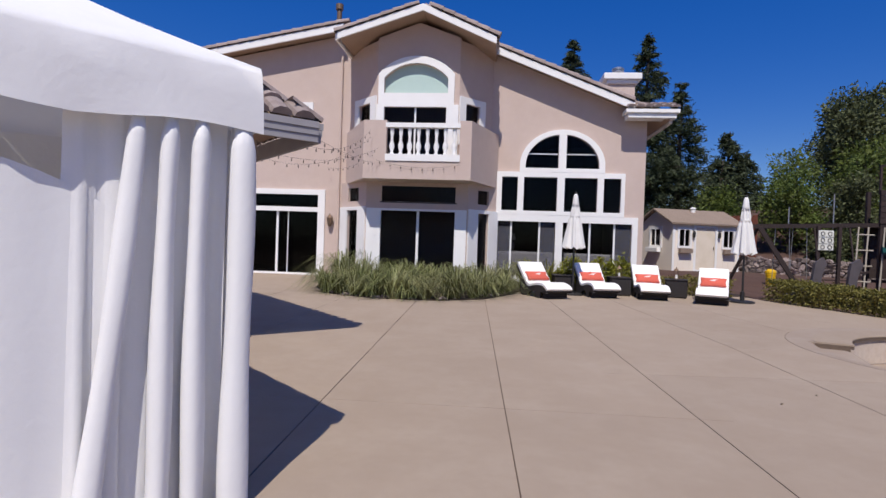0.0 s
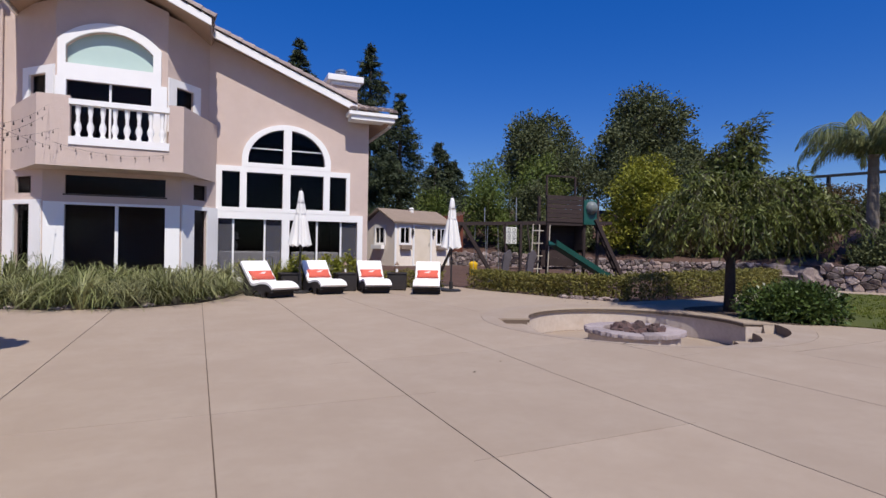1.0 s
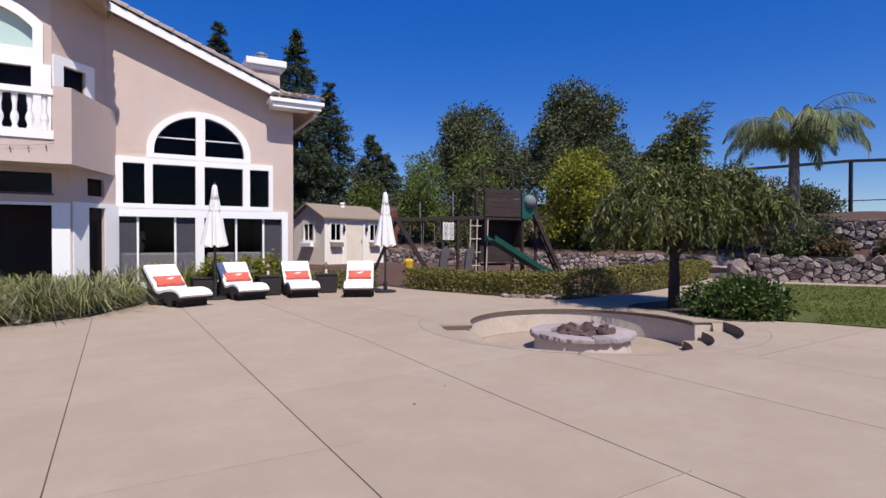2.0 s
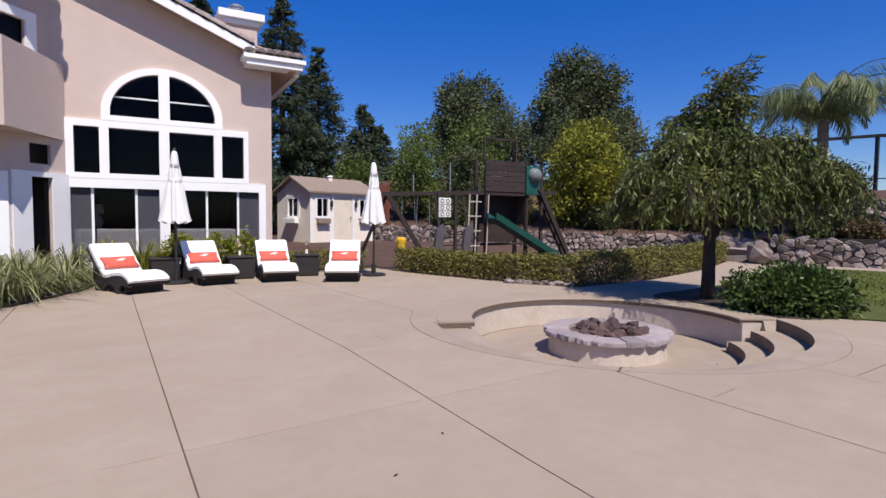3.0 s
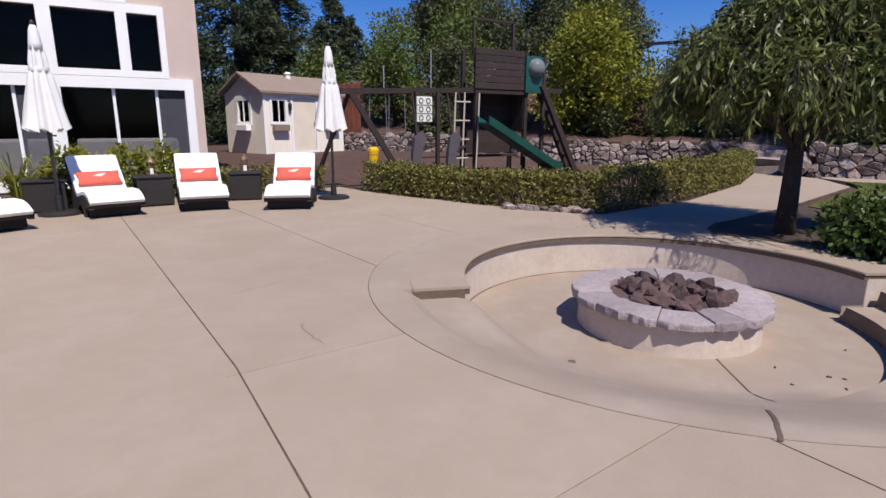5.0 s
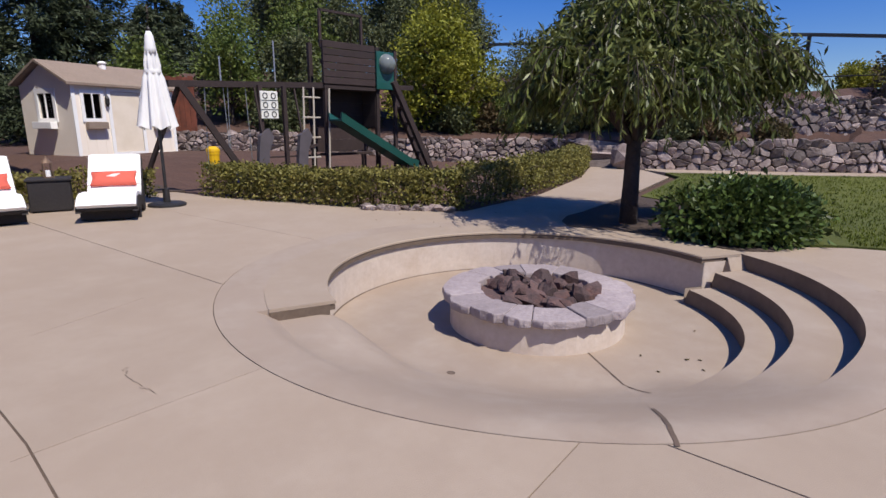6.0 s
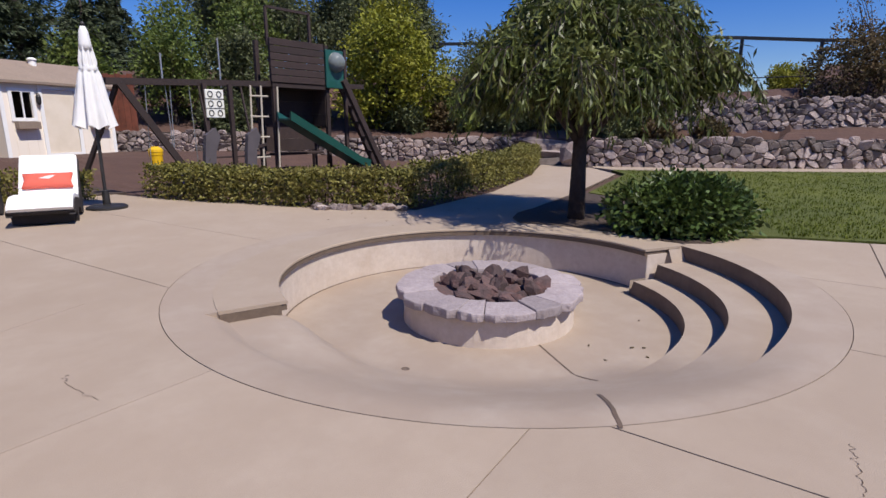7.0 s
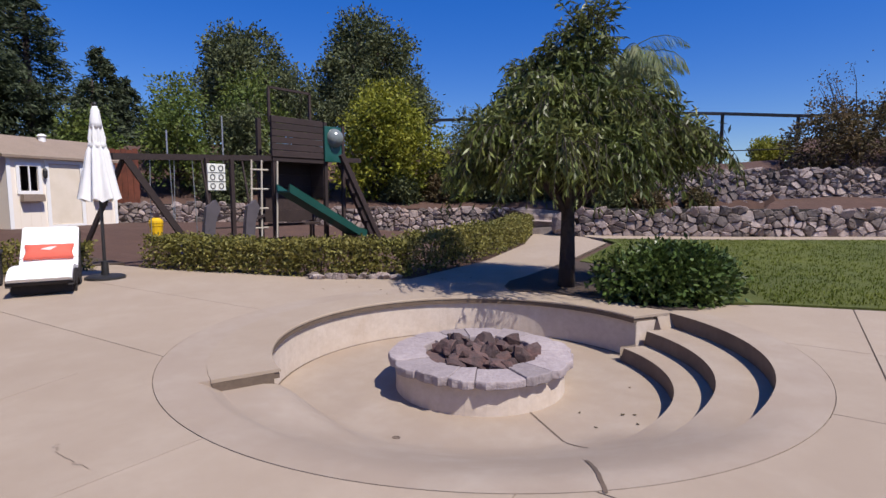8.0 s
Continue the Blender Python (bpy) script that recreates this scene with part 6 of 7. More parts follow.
def hedge_run(name, label, line, width, height, material, per_m, seed, size=0.055):
    """A clipped hedge along a line, with a slightly uneven top: woody core and many small leaves."""
    global RNG
    RNG = np.random.default_rng(seed)
    t = thing(name, label, "hedge")
    bm = bmesh.new()
    cs, outs = [], []
    for (x0, y0), (x1, y1) in zip(line, line[1:]):
        d = Vector((x1 - x0, y1 - y0, 0))
        L = d.length
        d.normalize()
        s = Vector((-d.y, d.x, 0))
        n = int(L * per_m)
        u = RNG.uniform(-0.1, L + 0.1, n)
        # points on the sides and the top of a rounded box
        side = RNG.random(n)
        w = np.where(side < 0.33, -1, np.where(side < 0.66, 1, RNG.uniform(-1, 1, n)))
        z = np.where(side < 0.66, RNG.uniform(0.03, 1, n), 1.0)
        lump = np.array([0.10 * noise.noise((x0 + d.x * a, y0 + d.y * a, b * 2)) + 0.07 * noise.noise((3 * (x0 + d.x * a), 3 * (y0 + d.y * a), b * 3)) for a, b in zip(u, w)])
        round_ = 1 - 0.12 * (z > 0.85) * (np.abs(w) > 0.9)
        px = x0 + d.x * u + s.x * w * width / 2 * round_ * (1 + 1.3 * lump)
        py = y0 + d.y * u + s.y * w * width / 2 * round_ * (1 + 1.3 * lump)
        pz = z * height * (1 + 1.5 * lump)
        cs.append(np.stack([px, py, pz], 1) + RNG.normal(size=(n, 3)) * 0.03)
        outs.append(np.stack([s.x * w, s.y * w, z - 0.4], 1))
        # twiggy core
        for k in range(int(L * 7)):
            a = RNG.uniform(0, L)
            b = RNG.uniform(-0.3, 0.3) * width
            q = Vector((x0, y0, 0)) + d * a + s * b
            rod(bm, q, q + Vector((RNG.uniform(-0.12, 0.12), RNG.uniform(-0.12, 0.12), height * 0.85)), 0.014, 0.006, 5)
        cx0, cx1 = Vector((x0, y0, 0)), Vector((x1, y1, 0))
    tagged(part("stemwork", bm, M["bark"], t), kind="stuff")
    c, o = np.concatenate(cs), np.concatenate(outs)
    n = len(c)
    inner = c - o * RNG.uniform(0.04, 0.16, (n, 1)) * np.array([1, 1, 0.6])
    c = np.concatenate([c, inner])
    o = np.concatenate([o, o])
    n *= 2
    me = cards(c, o * 0.5 + unit(n), unit(n), size * RNG.uniform(0.7, 1.5, n), size * 0.65 * RNG.uniform(0.7, 1.3, n), 0.15)
    tagged(part_mesh("foliage", me, M[material], t), kind="stuff")


hedge_run("clipped_hedge", "low clipped yellow-green hedge along the patio", [(6.84, 13.9), (7.22, 12.6), (7.72, 11.3), (8.2, 10.35), (8.8, 10.02)], 0.62, 0.49, "leaf_hedge", 1700, 21)
hedge_run("clipped_hedge", "low clipped yellow-green hedge along the path", [(8.95, 10.05), (10.7, 10.35), (13.9, 11.35), (17.4, 13.0)], 0.6, 0.56, "leaf_hedge", 900, 22)
hedge_run("clipped_hedge", "low green hedge behind the sun loungers", [(1.3, 14.6), (4.2, 14.55), (5.9, 14.45)], 0.5, 0.42, "leaf_hedge", 900, 23)


def blades(name, label, category, spots, per, length, width, material, seed, lean=0.5):
    """Tufts of arching strap leaves at each spot, each leaf in three bent lengths."""
    global RNG
    RNG = np.random.default_rng(seed)
    t = thing(name, label, category)
    pts = np.repeat(np.array(spots, float), per, 0)
    n = len(pts)
    ang = RNG.uniform(0, 6.283, n)
    way = np.stack([np.cos(ang), np.sin(ang), np.zeros(n)], 1)
    side = np.stack([-np.sin(ang), np.cos(ang), np.zeros(n)], 1)
    L = length * RNG.uniform(0.6, 1.2, n)[:, None]
    ln = lean * RNG.uniform(0.2, 1.6, n)[:, None]
    root = pts + way * RNG.uniform(0, 0.10, n)[:, None]
    up = np.array([0, 0, 1.0])
    p1 = root + L * (up * 0.5 + way * ln * 0.18)
    p2 = root + L * (up * (0.85 - 0.18 * ln) + way * ln * 0.5)
    p3 = root + L * (up * (0.95 - 0.55 * ln) + way * ln * 0.95)
    W = width * RNG.uniform(0.7, 1.3, n)[:, None] / 2
    v = np.stack([root - side * W * 0.7, root + side * W * 0.7, p1 - side * W, p1 + side * W, p2 - side * W * 0.8, p2 + side * W * 0.8, p3 - side * W * 0.1, p3 + side * W * 0.1], 1)
    base = (np.arange(n) * 8)[:, None]
    quads = np.concatenate([base + np.array([0, 1, 3, 2]), base + np.array([2, 3, 5, 4]), base + np.array([4, 5, 7, 6])])
    me = bpy.data.meshes.new("blades")
    me.vertices.add(8 * n)
    me.vertices.foreach_set("co", v.reshape(-1))
    me.loops.add(len(quads) * 4)
    me.loops.foreach_set("vertex_index", quads.reshape(-1).astype(np.int32))
    me.polygons.add(len(quads))
    me.polygons.foreach_set("loop_start", np.arange(0, 4 * len(quads), 4, dtype=np.int32))
    me.polygons.foreach_set("loop_total", np.full(len(quads), 4, dtype=np.int32))
    me.update(calc_edges=True)
    tagged(part_mesh("leaves", me, M[material], t), kind="stuff")
    return t


def inside(x, y, poly):
    hit = False
    for (x0, y0), (x1, y1) in zip(poly, poly[1:] + poly[:1]):
        if (y0 > y) != (y1 > y) and x < (x1 - x0) * (y - y0) / (y1 - y0) + x0:
            hit = not hit
    return hit


rnd = random.Random(31)
BED = [(-4.2, 13.6), (-3.8, 12.4), (-3.4, 11.5), (-2.4, 10.72), (-1.12, 10.76), (-0.28, 11.45), (0.38, 12.85), (0.6, 14.0), (0.7, 14.8), (-0.6, 14.9), (-4.0, 14.9), (-4.4, 14.9)]
for row in range(9):
    for k in range(18):
        x, y = -4.8 + k * 0.36 + rnd.uniform(-0.16, 0.16), 10.75 + row * 0.46 + rnd.uniform(-0.16, 0.16)
        if inside(x, y + 0.12, BED) and rnd.random() < 0.80:
            big = rnd.choice((0.5, 0.65, 0.8, 1.0, 1.15)) + (0.28 if x < -3.3 else 0.0) + rnd.uniform(-0.08, 0.08)
            blades("strap_grass", "tall arching green strap-leaf grass clump by the house", "grass", [(x, y, 0.0)], 64, 0.68 * big, 0.020, "blade", 100 + row * 20 + k, rnd.uniform(0.8, 1.25))
EDGE = [(-4.15, 12.75), (-3.55, 11.35), (-2.4, 10.78), (-1.14, 10.82), (-0.36, 11.5), (0.28, 12.85)]
n = 0
for (x0, y0), (x1, y1) in zip(EDGE, EDGE[1:]):
    steps = int(math.hypot(x1 - x0, y1 - y0) / 0.26)
    for k in range(steps):
        t = (k + rnd.uniform(0.1, 0.9)) / steps
        n += 1
        blades("strap_grass", "low arching green strap-leaf grass clump at the patio edge", "grass", [(x0 + (x1 - x0) * t + rnd.uniform(-0.05, 0.05), y0 + (y1 - y0) * t + rnd.uniform(-0.04, 0.06), 0.0)], 70, rnd.uniform(0.36, 0.66), 0.018, "blade", 500 + n, rnd.uniform(1.0, 1.35))
for k, (x, y) in enumerate(((0.85, 13.5), (1.35, 14.3), (2.3, 14.4), (0.75, 14.4))):
    blades("strap_grass", "yellow-green arching grass clump behind the loungers", "grass", [(x, y, 0.0)], 90, 0.85, 0.018, "leaf_yellow", 400 + k, 0.6)
for k, (x, y, s) in enumerate(((2.75, 14.3, 0.40), (3.25, 14.6, 0.34), (2.0, 14.5, 0.34))):
    broad_tree("potted_shrub", "bushy yellow-green shrub against the house", (x, y, 0.0), 0.2, [((0, 0, 0.45), (s, s * 0.8, 0.42))], "leaf_yellow", 150, 8, 0.05, 0.09, 60 + k, 0.03, slim=0.5, category="shrub")

# mown turf blades near the patio edge
pts = []
LAWN = [(9.45, 5.3), (9.9, 4.2), (10.2, 2.0), (10.3, -1), (20, 0), (20.5, 4.0), (18.1, 7.3), (16.5, 10.0), (15.7, 9.3), (11.8, 8.5), (11.05, 7.0), (10.45, 5.75)]
while len(pts) < 9000:
    x = 9.4 + 11 * rnd.random() ** 1.7
    y = rnd.uniform(-1, 10)
    if inside(x, y, LAWN):
        pts.append((x, y, 0.008))
blades("turf", "short mown lawn grass", "grass", pts, 3, 0.048, 0.010, "turf", 77, 0.7)["kind"] = "stuff"

# trees on the hillside and beyond
conifer((8.0, 31.5, 0.3), 12.8, 3.5, 41)
conifer((9.9, 31.5, 0.3), 10.2, 2.9, 42)
conifer((5.2, 42.0, 0.3), 16.5, 5.2, 43)
conifer((13.1, 33.0, 0.8), 7.4, 2.6, 44)
conifer((15.4, 36.0, 1.0), 6.4, 3.0, 45)
conifer((11.6, 30.0, 0.6), 5.4, 2.6, 46)


def uneven(n, wide, low, high, seed, lump=0.42):
    """Lobes of a broad crown with an uneven outline."""
    r = random.Random(seed)
    out = []
    for k in range(n):
        t = (k + 0.5) / n
        z = low + (high - low) * t
        span = wide * math.sin(math.pi * min(0.95, 0.22 + 0.72 * t)) ** 0.8
        a = k * 2.4 + r.uniform(-0.5, 0.5)
        d = span * r.uniform(0.25, 0.75)
        s = wide * lump * r.uniform(0.7, 1.2)
        out.append(((d * math.cos(a), d * math.sin(a), z), (s, s, s * 0.8)))
    return out


broad_tree("oak_tree", "large dark green oak on the hillside", (20.6, 33.6, 2.4), 2.6, uneven(20, 3.5, 2.6, 7.4, 51, 0.33), "leaf_oak", 900, 30, 0.24, 0.22, 51, 0.3, slim=0.5)
broad_tree("oak_tree", "broad dark olive oak on the hillside", (26.9, 29.6, 2.6), 3.0, uneven(22, 4.8, 2.8, 8.4, 57, 0.32), "leaf_oak", 1150, 30, 0.27, 0.23, 52, 0.35, slim=0.5)
broad_tree("citrus_tree", "yellow-green leafy citrus tree on the slope", (16.3, 17.8, 0.9), 0.8, uneven(24, 2.35, 0.3, 3.8, 8, 0.30), "leaf_yellow", 700, 22, 0.16, 0.15, 53, 0.09, slim=0.5)
for k, (x, y, z, s) in enumerate(((11.4, 22.6, 0.9, 1.1), (13.2, 21.6, 1.0, 1.0), (14.6, 23.0, 1.6, 1.35), (16.8, 23.4, 2.2, 1.3), (9.4, 24.4, 0.8, 1.0), (18.8, 22.0, 2.4, 1.25), (12.6, 24.8, 1.6, 1.3), (20.6, 20.6, 2.6, 1.2))):
    broad_tree("fruit_tree", "young green tree on the slope behind the playset", (x, y, z), 0.8 * s, uneven(11, 1.2 * s, 0.8 * s, 2.9 * s, 20 + k, 0.36), "leaf_green" if k % 2 == 0 else "leaf_oak", 560, 8, 0.16, 0.14, 70 + k, 0.07, slim=0.5)
for k, (x, y, z, s, m) in enumerate(((18.6, 16.6, 1.3, 1.0, "leaf_oak"), (20.6, 15.6, 2.0, 1.3, "leaf_oak"), (18.4, 19.4, 2.2, 1.4, "leaf_oak"), (24.3, 5.6, 2.1, 1.35, "leaf_dry"), (26.0, 3.6, 2.2, 1.7, "leaf_dry"), (28.2, 7.9, 2.2, 0.75, "leaf_yellow"), (22.6, 14.2, 2.3, 1.0, "leaf_dry"), (24.2, 16.0, 2.4, 1.0, "leaf_dry"), (24.9, 13.6, 2.3, 0.8, "leaf_dry"),
                                     (14.4, 19.6, 1.2, 0.8, "leaf_oak"), (17.8, 15.9, 1.0, 0.6, "leaf_green"), (12.0, 20.8, 0.9, 0.7, "leaf_oak"), (19.6, 13.9, 1.1, 0.9, "leaf_oak"), (21.6, 17.6, 2.4, 1.5, "leaf_oak"), (22.2, 9.3, 0.75, 0.45, "leaf_dry"), (23.8, 6.0, 0.75, 0.4, "leaf_green"), (19.4, 11.2, 0.75, 0.42, "leaf_dry"), (22.8, 12.4, 2.0, 0.9, "leaf_oak"), (20.6, 14.2, 1.6, 1.0, "leaf_oak"), (16.2, 17.0, 0.95, 0.5, "leaf_oak"), (20.4, 8.7, 0.74, 0.3, "leaf_dry"), (24.3, 3.3, 0.74, 0.5, "leaf_dry"), (*WALL_UPPER[0], 0.76, 0.9, "leaf_oak"), (18.9, 10.9, 0.72, 0.35, "leaf_oak"), (19.3, 9.9, 0.72, 0.35, "leaf_dry"), (18.6, 14.9, 1.0, 0.7, "leaf_oak"), (17.4, 16.3, 0.95, 0.5, "leaf_dry"), (19.3, 15.0, 1.2, 0.8, "leaf_oak"))):
    broad_tree("hillside_shrub", "rounded rough shrub on the terraced slope", (x, y, z), 0.3, uneven(7, 1.1 * s, 0.1 * s, 1.2 * s, 40 + k, 0.55), m, 620, 8, 0.10, 0.12, 80 + k, 0.05, slim=0.5, category="shrub")


def make_palm(at, height, seed):
    """A feather palm: ringed trunk and arching fronds with hanging leaflets."""
    rnd = random.Random(seed)
    pm = thing("palm_tree", "feather palm with arching drooping fronds", "tree", at=at)
    prof = []
    for k in range(28):
        z = height * k / 27
        prof.append((0.19 - 0.05 * k / 27 + (0.012 if k % 2 else 0), z - 0.1))
    part("trunk", lathe(bmesh.new(), prof, 14), M["palm_bark"], pm)
    for f in range(24):
        a = f * 2.4 + rnd.uniform(-0.2, 0.2)
        rise = 1.48 - 0.72 * (f / 24) ** 1.1 + rnd.uniform(-0.15, 0.15)
        bend = rnd.uniform(2.2, 2.8)
        L = rnd.uniform(2.5, 3.0)
        bm = bmesh.new()
        pts = [Vector((0.1 * math.cos(a), 0.1 * math.sin(a), height))]
        for k in range(8):
            e = rise - bend * ((k + 0.5) / 8) ** 1.25
            pts.append(pts[-1] + Vector((math.cos(e) * math.cos(a), math.cos(e) * math.sin(a), math.sin(e))) * L / 8)
        limb(bm, pts, 0.028, 0.006, 5)
        fr = part("frond", bm, M["palm_leaf"], pm)
        lc, la, ls = [], [], []
        sidev = Vector((-math.sin(a), math.cos(a), 0))
        for k in range(8):
            for j in range(15):
                q = pts[k].lerp(pts[k + 1], j / 15)
                t = (k + j / 15) / 8
                if t < 0.1:
                    continue
                ll = 0.72 * math.sin(math.pi * min(1, t * 0.85 + 0.12)) + 0.08
                for sgn in (-1, 1):
                    w = sidev * sgn * rnd.uniform(0.25, 0.7) + Vector((0, 0, -rnd.uniform(0.7, 1.4))) + (pts[k + 1] - pts[k]).normalized() * 0.6
                    w.normalize()
                    lc.append(q + w * ll / 2)
                    la.append(w)
                    ls.append(ll)
        n = len(lc)
        me = cards(np.array(lc), np.array(la), np.tile(np.array(sidev), (n, 1)) + np.random.default_rng(f).normal(size=(n, 3)) * 0.3, np.array(ls), np.full(n, 0.024), 0.1)
        tagged(part_mesh("foliage", me, M["palm_leaf"], fr), kind="stuff")


make_palm((19.3, 11.0, 0.75), 3.65, 5)

# bare branching shrub above the terrace
bt = thing("bare_shrub", "sparse twiggy shrub with few leaves above the terrace", "shrub", at=(25.0, 5.0, 2.3))
bm = bmesh.new()
rnd = random.Random(9)
tips = []
for k in range(16):
    a = rnd.uniform(0, 6.283)
    p = Vector((0, 0, 0))
    pts = [p]
    for j in range(5):
        p = p + Vector((0.22 * math.cos(a) + rnd.uniform(-0.1, 0.1), 0.22 * math.sin(a) + rnd.uniform(-0.1, 0.1), rnd.uniform(0.35, 0.65)))
        pts.append(p)
        tips.append(p)
    limb(bm, pts, 0.03, 0.006, 5)
part("branches", bm, M["bark"], bt)
RNG = np.random.default_rng(9)
c = np.repeat(np.array(tips), 14, 0) + RNG.normal(size=(len(tips) * 14, 3)) * 0.16
me = cards(c, unit(len(c)), unit(len(c)), RNG.uniform(0.06, 0.12, len(c)), RNG.uniform(0.03, 0.06, len(c)))
tagged(part_mesh("foliage", me, M["leaf_dry"], bt), kind="stuff")

# string lights from the balcony to the patio cover
def light_string(p, q, sag, n, seed):
    sl = thing("string_lights", "dark string lights with small bulbs", "string lights", "string lights over the patio")
    p, q = Vector(p), Vector(q)
    pts = []
    for k in range(17):
        t = k / 16
        v = p.lerp(q, t)
        v.z -= sag * 4 * t * (1 - t)
        pts.append(v)
    bm = bmesh.new()
    limb(bm, pts, 0.0024, 0.0024, 4)
    part("cable", bm, M["black"], sl)
    bulb = None
    for k in range(n):
        t = (k + 0.5) / n
        v = p.lerp(q, t)
        v.z -= sag * 4 * t * (1 - t) + 0.05
        if bulb is None:
            ob = part("bulb", lathe(bmesh.new(), [(0.007, 0.04), (0.008, 0.02), (0.013, 0.0), (0.013, -0.012), (0.005, -0.024)], 8), M["bulb"], sl)
            bulb = ob.data
        else:
            ob = part_mesh("bulb", bulb, M["bulb"], sl)
        ob.location = v


light_string((-3.4, 14.26, 4.1), (-3.2, 7.3, 2.75), 0.45, 14, 1)
light_string((-3.2, 14.26, 3.6), (-4.4, 8.4, 2.75), 0.35, 14, 2)
light_string((-3.3, 14.26, 3.2), (-2.8, 6.9, 2.75), 0.1, 12, 3)
light_string((-1.0, 14.26, 3.2), (-3.3, 14.26, 3.3), 0.15, 8, 4)
light_string((-3.4, 14.26, 3.9), (-4.6, 8.8, 2.75), 0.55, 14, 5)
light_string((-3.35, 14.26, 3.4), (-5.2, 16.1, 3.3), 0.15, 9, 6)

# small stones at the hedge foot
rnd = random.Random(15)
for k in range(26):
    t = rnd.random()
    x, y = 7.5 + 0.75 * t + rnd.uniform(-0.05, 0.05), 10.75 - 1.0 * t + rnd.uniform(-0.06, 0.06)
    s = rnd.uniform(0.05, 0.12)
    ob = part_mesh("edging_stone", STONES[k % 12], M["flag"])
    ob.matrix_world = pose(x, y, s * 0.3, 0, 0, rnd.uniform(0, 360)) @ Matrix.Diagonal((s * 1.5, s, s * 0.8, 1))
    tagged(ob, "small grey stone at the foot of the hedge", "stone", "edging stones")

for (x0, y0), (x1, y1) in zip(EDGE, EDGE[1:]):
    for k in range(int(math.hypot(x1 - x0, y1 - y0) / 0.22)):
        t = rnd.random()
        s = rnd.uniform(0.05, 0.10)
        ob = part_mesh("edging_stone", STONES[rnd.randrange(12)], M["flag"])
        ob.matrix_world = pose(x0 + (x1 - x0) * t + rnd.uniform(-0.03, 0.03), y0 + (y1 - y0) * t - 0.09 + rnd.uniform(-0.04, 0.03), s * 0.3, 0, 0, rnd.uniform(0, 360)) @ Matrix.Diagonal((s * 1.5, s, s * 0.8, 1))
        tagged(ob, "small pale stone at the edge of the grass bed", "stone", "edging stones")

# table lamp behind the lower window
lm = thing("table_lamp", "pale ceramic table lamp behind the window", "lamp", at=(0.46, HY + 0.85, 0.0))
part("stand", lathe(bmesh.new(), [(0.2, 0.0), (0.2, 0.03), (0.03, 0.05), (0.03, 0.9), (0.22, 0.91), (0.22, 0.95)], 20), M["wood"], lm, "dark round lamp table")
part("base", lathe(bmesh.new(), [(0.06, 0.951), (0.11, 1.02), (0.12, 1.12), (0.05, 1.24), (0.02, 1.28)], 20), M["sofa"], lm, "pale ceramic base", smooth=True)
part("shade", lathe(bmesh.new(), [(0.15, 1.28), (0.10, 1.5)], 20), M["sofa"], lm, "pale fabric shade", smooth=True)

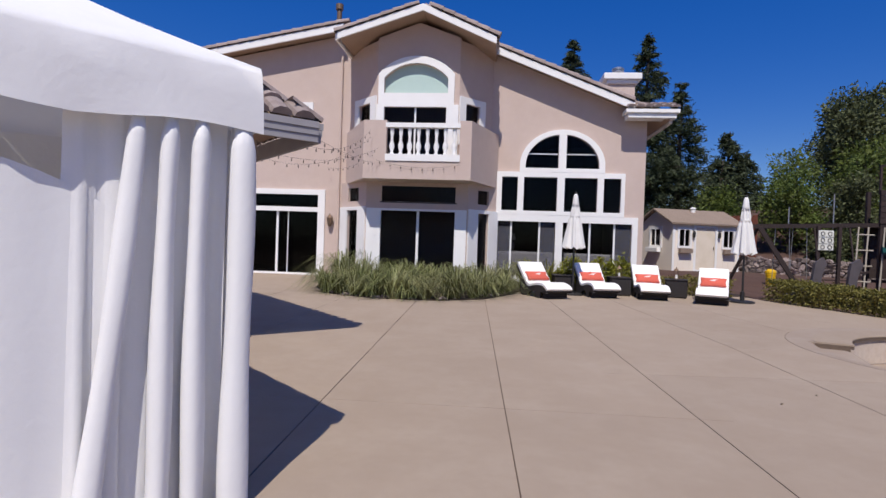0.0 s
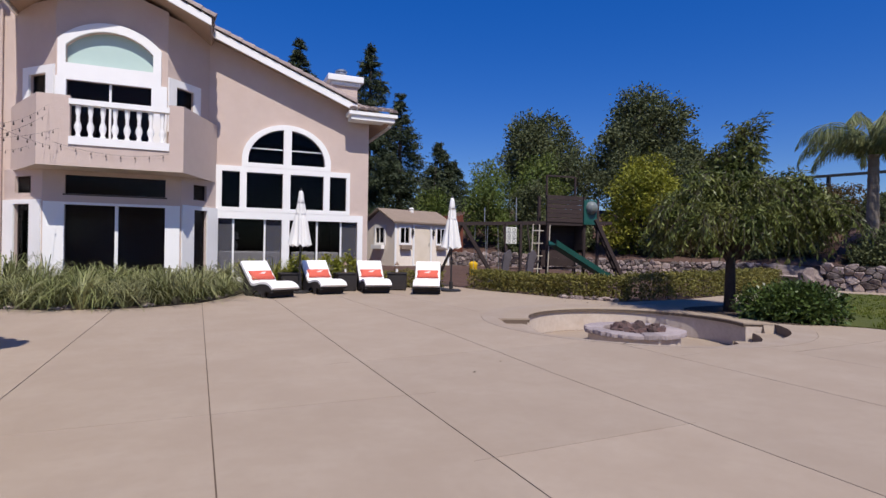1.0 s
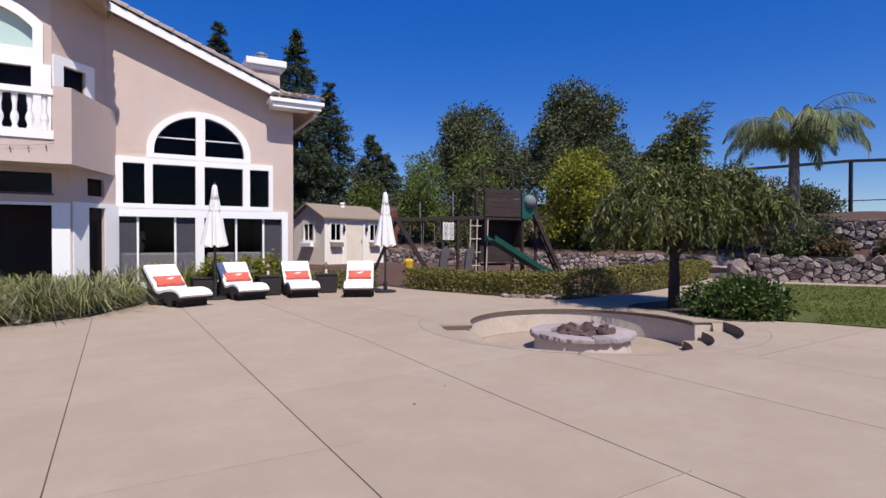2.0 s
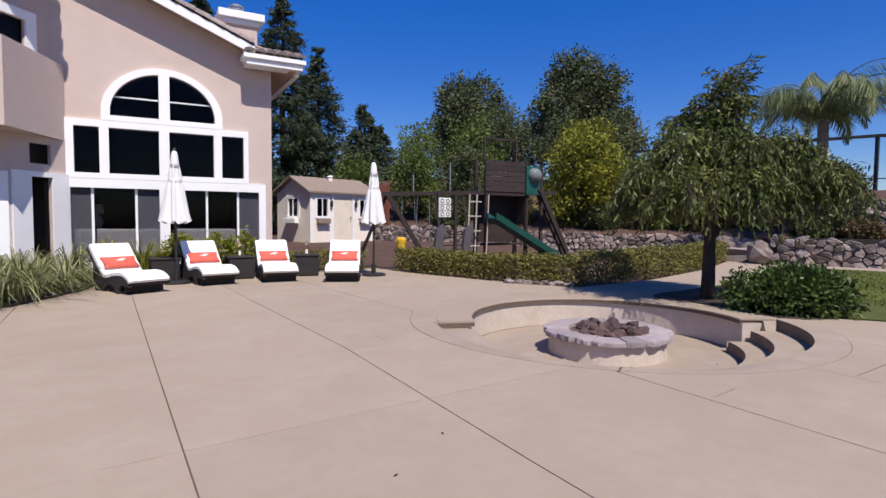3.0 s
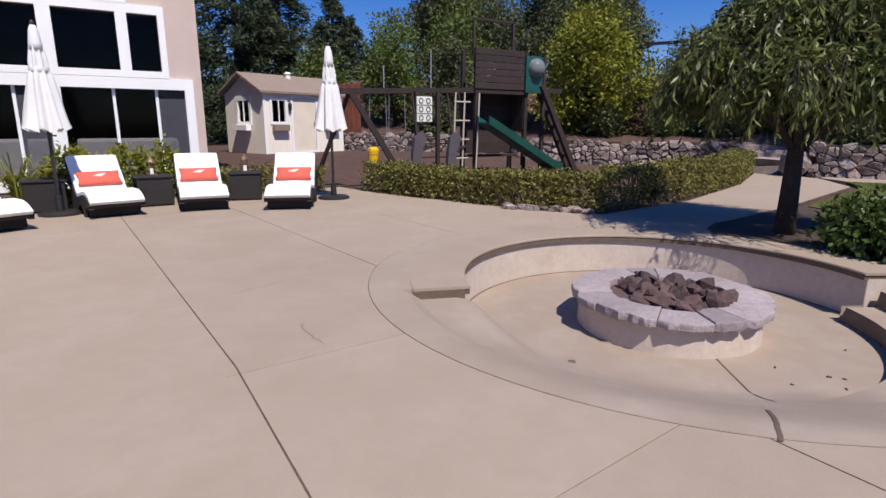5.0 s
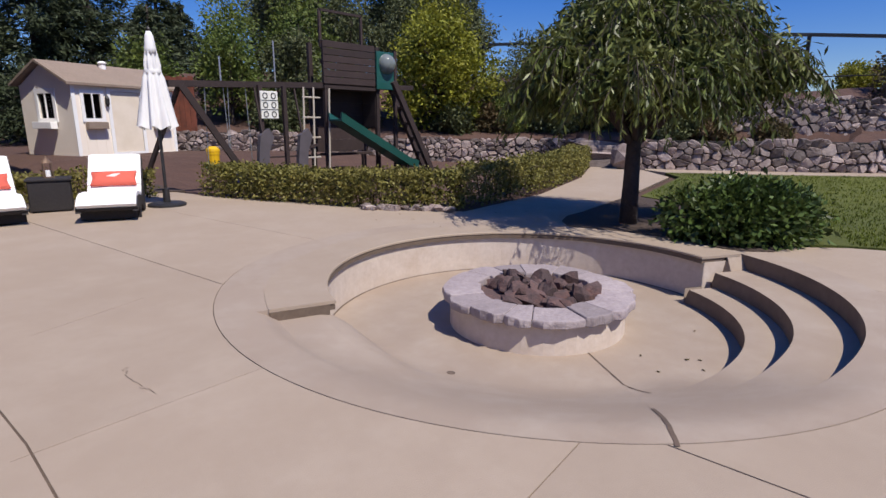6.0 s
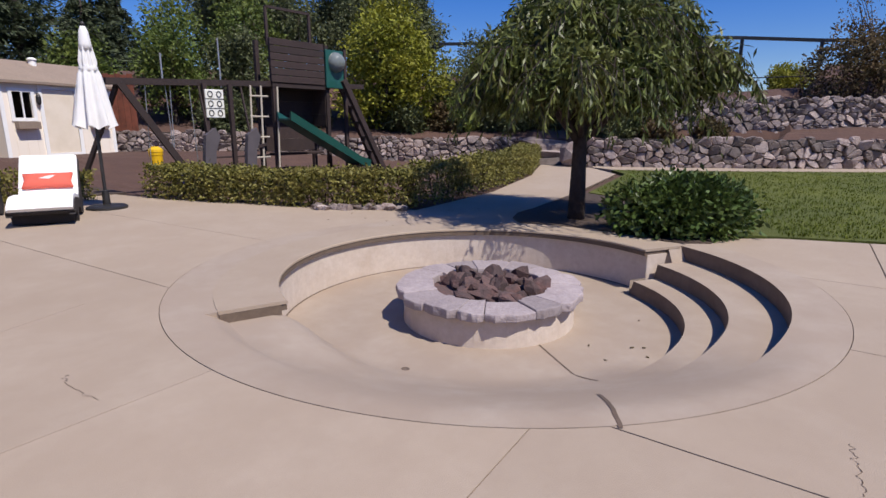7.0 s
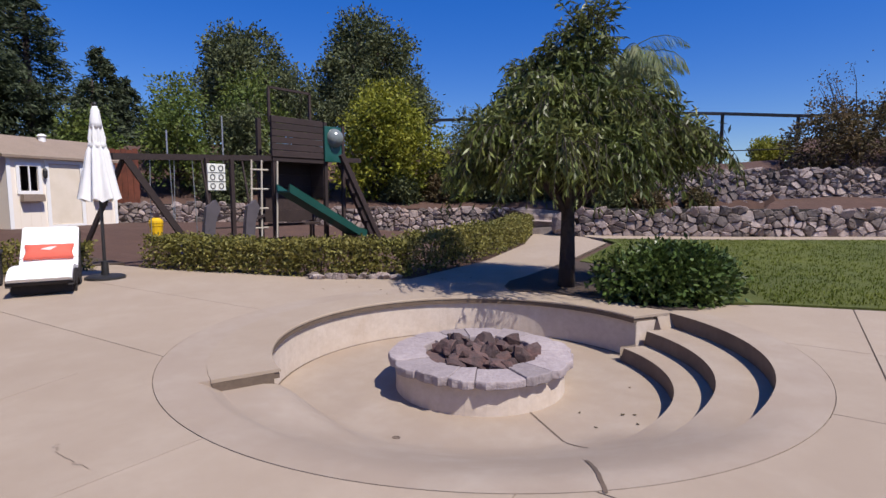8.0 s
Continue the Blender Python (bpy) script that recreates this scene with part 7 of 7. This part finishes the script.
# ---------------------------------------------------------------- patio slabs with open joints
def make_patio():
    from mathutils.geometry import tessellate_polygon
    patio = thing("patio", "broad tan concrete patio cast in slabs", "patio", kind="structure")
    circle = [(PIT[0] + RING * math.cos(6.28319 * k / 120), PIT[1] + RING * math.sin(6.28319 * k / 120)) for k in range(120)]
    part("joint_bed", prism(bmesh.new(), [PATIO, [(PIT[0] + (x - PIT[0]) * 0.998, PIT[1] + (y - PIT[1]) * 0.998) for x, y in circle]], flat, -0.05, -0.006), M["joint"], patio)
    circle = [(PIT[0] + (x - PIT[0]) * 1.0016, PIT[1] + (y - PIT[1]) * 1.0016) for x, y in circle]
    bm = bmesh.new()
    loops = [PATIO, circle]
    vs = [bm.verts.new((x, y, 0)) for lp in loops for x, y in lp]
    for t in tessellate_polygon([[Vector((x, y, 0)) for x, y in lp] for lp in loops]):
        try:
            bm.faces.new([vs[i] for i in t])
        except ValueError:
            pass
    def cut(co, no, keep=lambda f: True):
        faces = [f for f in bm.faces if keep(f.calc_center_median())]
        geom = list({v for f in faces for v in f.verts}) + list({e for f in faces for e in f.edges}) + faces
        bmesh.ops.bisect_plane(bm, geom=geom, dist=0.0001, plane_co=co, plane_no=no)
    # joints run from point to point; the last number is the half width
    LONG = [(-8.9, 9, -8.6, 3, 0.003), (-7.3, 9, -7.0, 3, 0.003), (-5.8, 9, -5.5, 3, 0.003), (-4.35, 9, -4.1, 3, 0.003), (-2.9, 9, -2.65, 3, 0.003), (-1.42, 9.06, -1.2, 4.2, 0.004), (-0.13, 10.5, 0.19, 3.0, 0.004),
            (1.22, 10.8, 1.565, 2.9, 0.0045), (-10.4, 9, -10.1, 3, 0.003)]
    FAR = [(2.73, 10.4, 2.965, 7.06, 0.0045), (4.06, 12.1, 4.43, 8.55, 0.004), (5.56, 12.0, 5.84, 9.4, 0.003)]
    NEAR = [(4.645, 5.2, 4.76, 2.4, 0.0045), (6.18, 4.6, 6.32, 2.0, 0.003), (7.72, 4.4, 7.9, 1.0, 0.003)]
    joints = [(*j, lambda c: True) for j in LONG] + [(*j, lambda c: c.y > 7.06) for j in FAR] + [(*j, lambda c: c.y < 7.06) for j in NEAR]
    joints += [(2.965, 7.06, 2.995, 4.3, 0.0045, lambda c: 4.3 < c.y < 7.06), (2.995, 4.3, 3.06, 2.0, 0.0045, lambda c: c.y < 4.3)]
    cut(Vector((0, 7.06, 0)), Vector((0, 1, 0)))
    cut(Vector((0, 4.3, 0)), Vector((0, 1, 0)))
    strips = []
    for x0, y0, x1, y1, w, keep in joints:
        d = Vector((x1 - x0, y1 - y0, 0)).normalized()
        no = Vector((-d.y, d.x, 0))
        for s in (-w, w):
            cut(Vector((x0, y0, 0)) + no * s, no, keep)
        strips.append((Vector((x0, y0, 0)), no, w, keep))
    CROSS = [(-1.6, 1.75, 3.92, 0.03, 0.0025), (1.45, 3.1, 2.69, 0.06, 0.003), (1.1, 4.6, 5.40, 0.10, 0.0025), (2.9, 4.0, 7.0, 0.06, 0.002), (3.2, 3.9, 8.5, 0.4, 0.002), (6.25, 9.9, 4.46, 0.09, 0.006), (-1.6, 1.3, 8.1, 0.04, 0.002)]
    for x0, x1, y, slope, w in CROSS:
        no = Vector((-slope, 1, 0)).normalized()
        keep = lambda c, a=x0, b=x1, yy=y: a < c.x < b and abs(c.y - yy) < 1.2
        for xx in (x0, x1):
            cut(Vector((xx, y, 0)), Vector((1, 0, 0)), lambda c, yy=y: abs(c.y - yy) < 3)
        co = Vector(((x0 + x1) / 2, y, 0))
        keep2 = lambda c, a=x0, b=x1: a < c.x < b
        for s in (-w, w):
            cut(co + no * s, no, keep2)
        strips.append((co, no, w, keep2))
    drop = []
    for f in bm.faces:
        c = f.calc_center_median()
        if any(keep(c) and abs((c - co).dot(no)) < w * 0.99 for co, no, w, keep in strips):
            drop.append(f)
    bmesh.ops.delete(bm, geom=drop, context="FACES")
    # each slab is an object of its own
    bm.faces.ensure_lookup_table()
    left = set(bm.faces)
    while left:
        seedf = left.pop()
        isle, todo = [seedf], [seedf]
        while todo:
            f = todo.pop()
            for e in f.edges:
                for g in e.link_faces:
                    if g in left:
                        left.remove(g)
                        isle.append(g)
                        todo.append(g)
        if sum(f.calc_area() for f in isle) < 0.002:
            continue
        b = bmesh.new()
        mp = {}
        for f in isle:
            for v in f.verts:
                if v not in mp:
                    mp[v] = b.verts.new(v.co)
            b.faces.new([mp[v] for v in f.verts])
        ex = bmesh.ops.extrude_face_region(b, geom=b.faces[:])
        for v in [g for g in ex["geom"] if isinstance(g, bmesh.types.BMVert)]:
            v.co.z = -0.045
        part("slab", b, M["concrete"], patio)
    bm.free()


make_patio()


def crack(pts, seed, w=0.0014):
    """A fine wandering crack in the concrete."""
    bm = bmesh.new()
    rows = []
    n = 26
    for k in range(n + 1):
        t = k / n * (len(pts) - 1)
        i = min(int(t), len(pts) - 2)
        p = Vector((*pts[i], 0.002)).lerp(Vector((*pts[i + 1], 0.002)), t - i)
        d = (Vector((*pts[i + 1], 0)) - Vector((*pts[i], 0))).normalized()
        s = Vector((-d.y, d.x, 0))
        p += s * 0.03 * noise.noise((k * 0.45, seed, 0)) + s * 0.012 * noise.noise((k * 1.7, seed, 3))
        ww = w * (0.4 + abs(math.sin(k * 1.3 + seed)))
        rows.append((bm.verts.new(p - s * ww), bm.verts.new(p + s * ww)))
    for a, b in zip(rows, rows[1:]):
        bm.faces.new((a[0], a[1], b[1], b[0]))
    tagged(part("crack", bm, M["joint"]), "fine wandering crack in the concrete", "crack", "cracks in the patio", kind="structure")


crack([(3.44, 7.52), (3.41, 7.40), (3.45, 7.13)], 1)
crack([(5.09, 4.56), (4.97, 4.54), (4.75, 4.50)], 2)

# fallen leaves on the paving
rnd = random.Random(23)
for k in range(24):
    if k < 8:
        a, r = math.radians(rnd.uniform(-120, -40)), rnd.uniform(0.9, 1.5)
        x, y, z = PIT[0] + r * math.cos(a), PIT[1] + r * math.sin(a), pit_height(r, math.degrees(a)) + 0.007
    elif k < 22:
        x, y, z = rnd.uniform(6.8, 9.0), rnd.uniform(8.9, 10.2), 0.004
        if inside(x, y, PATIO) is False:
            continue
    else:
        x, y, z = rnd.uniform(1.2, 5.0), rnd.uniform(4.0, 5.2), 0.004
    b = bmesh.new()
    prism(b, [[(-0.016, 0), (-0.005, 0.007), (0.014, 0.002), (-0.003, -0.006)]], flat, 0, 0.004)
    ob = part("fallen_leaf", b, M["leaf_dry"])
    ob.matrix_world = pose(x, y, z, rnd.uniform(-8, 8), rnd.uniform(-8, 8), rnd.uniform(0, 360))
    tagged(ob, "small dry brown fallen leaf on concrete", "leaf", "fallen leaves")
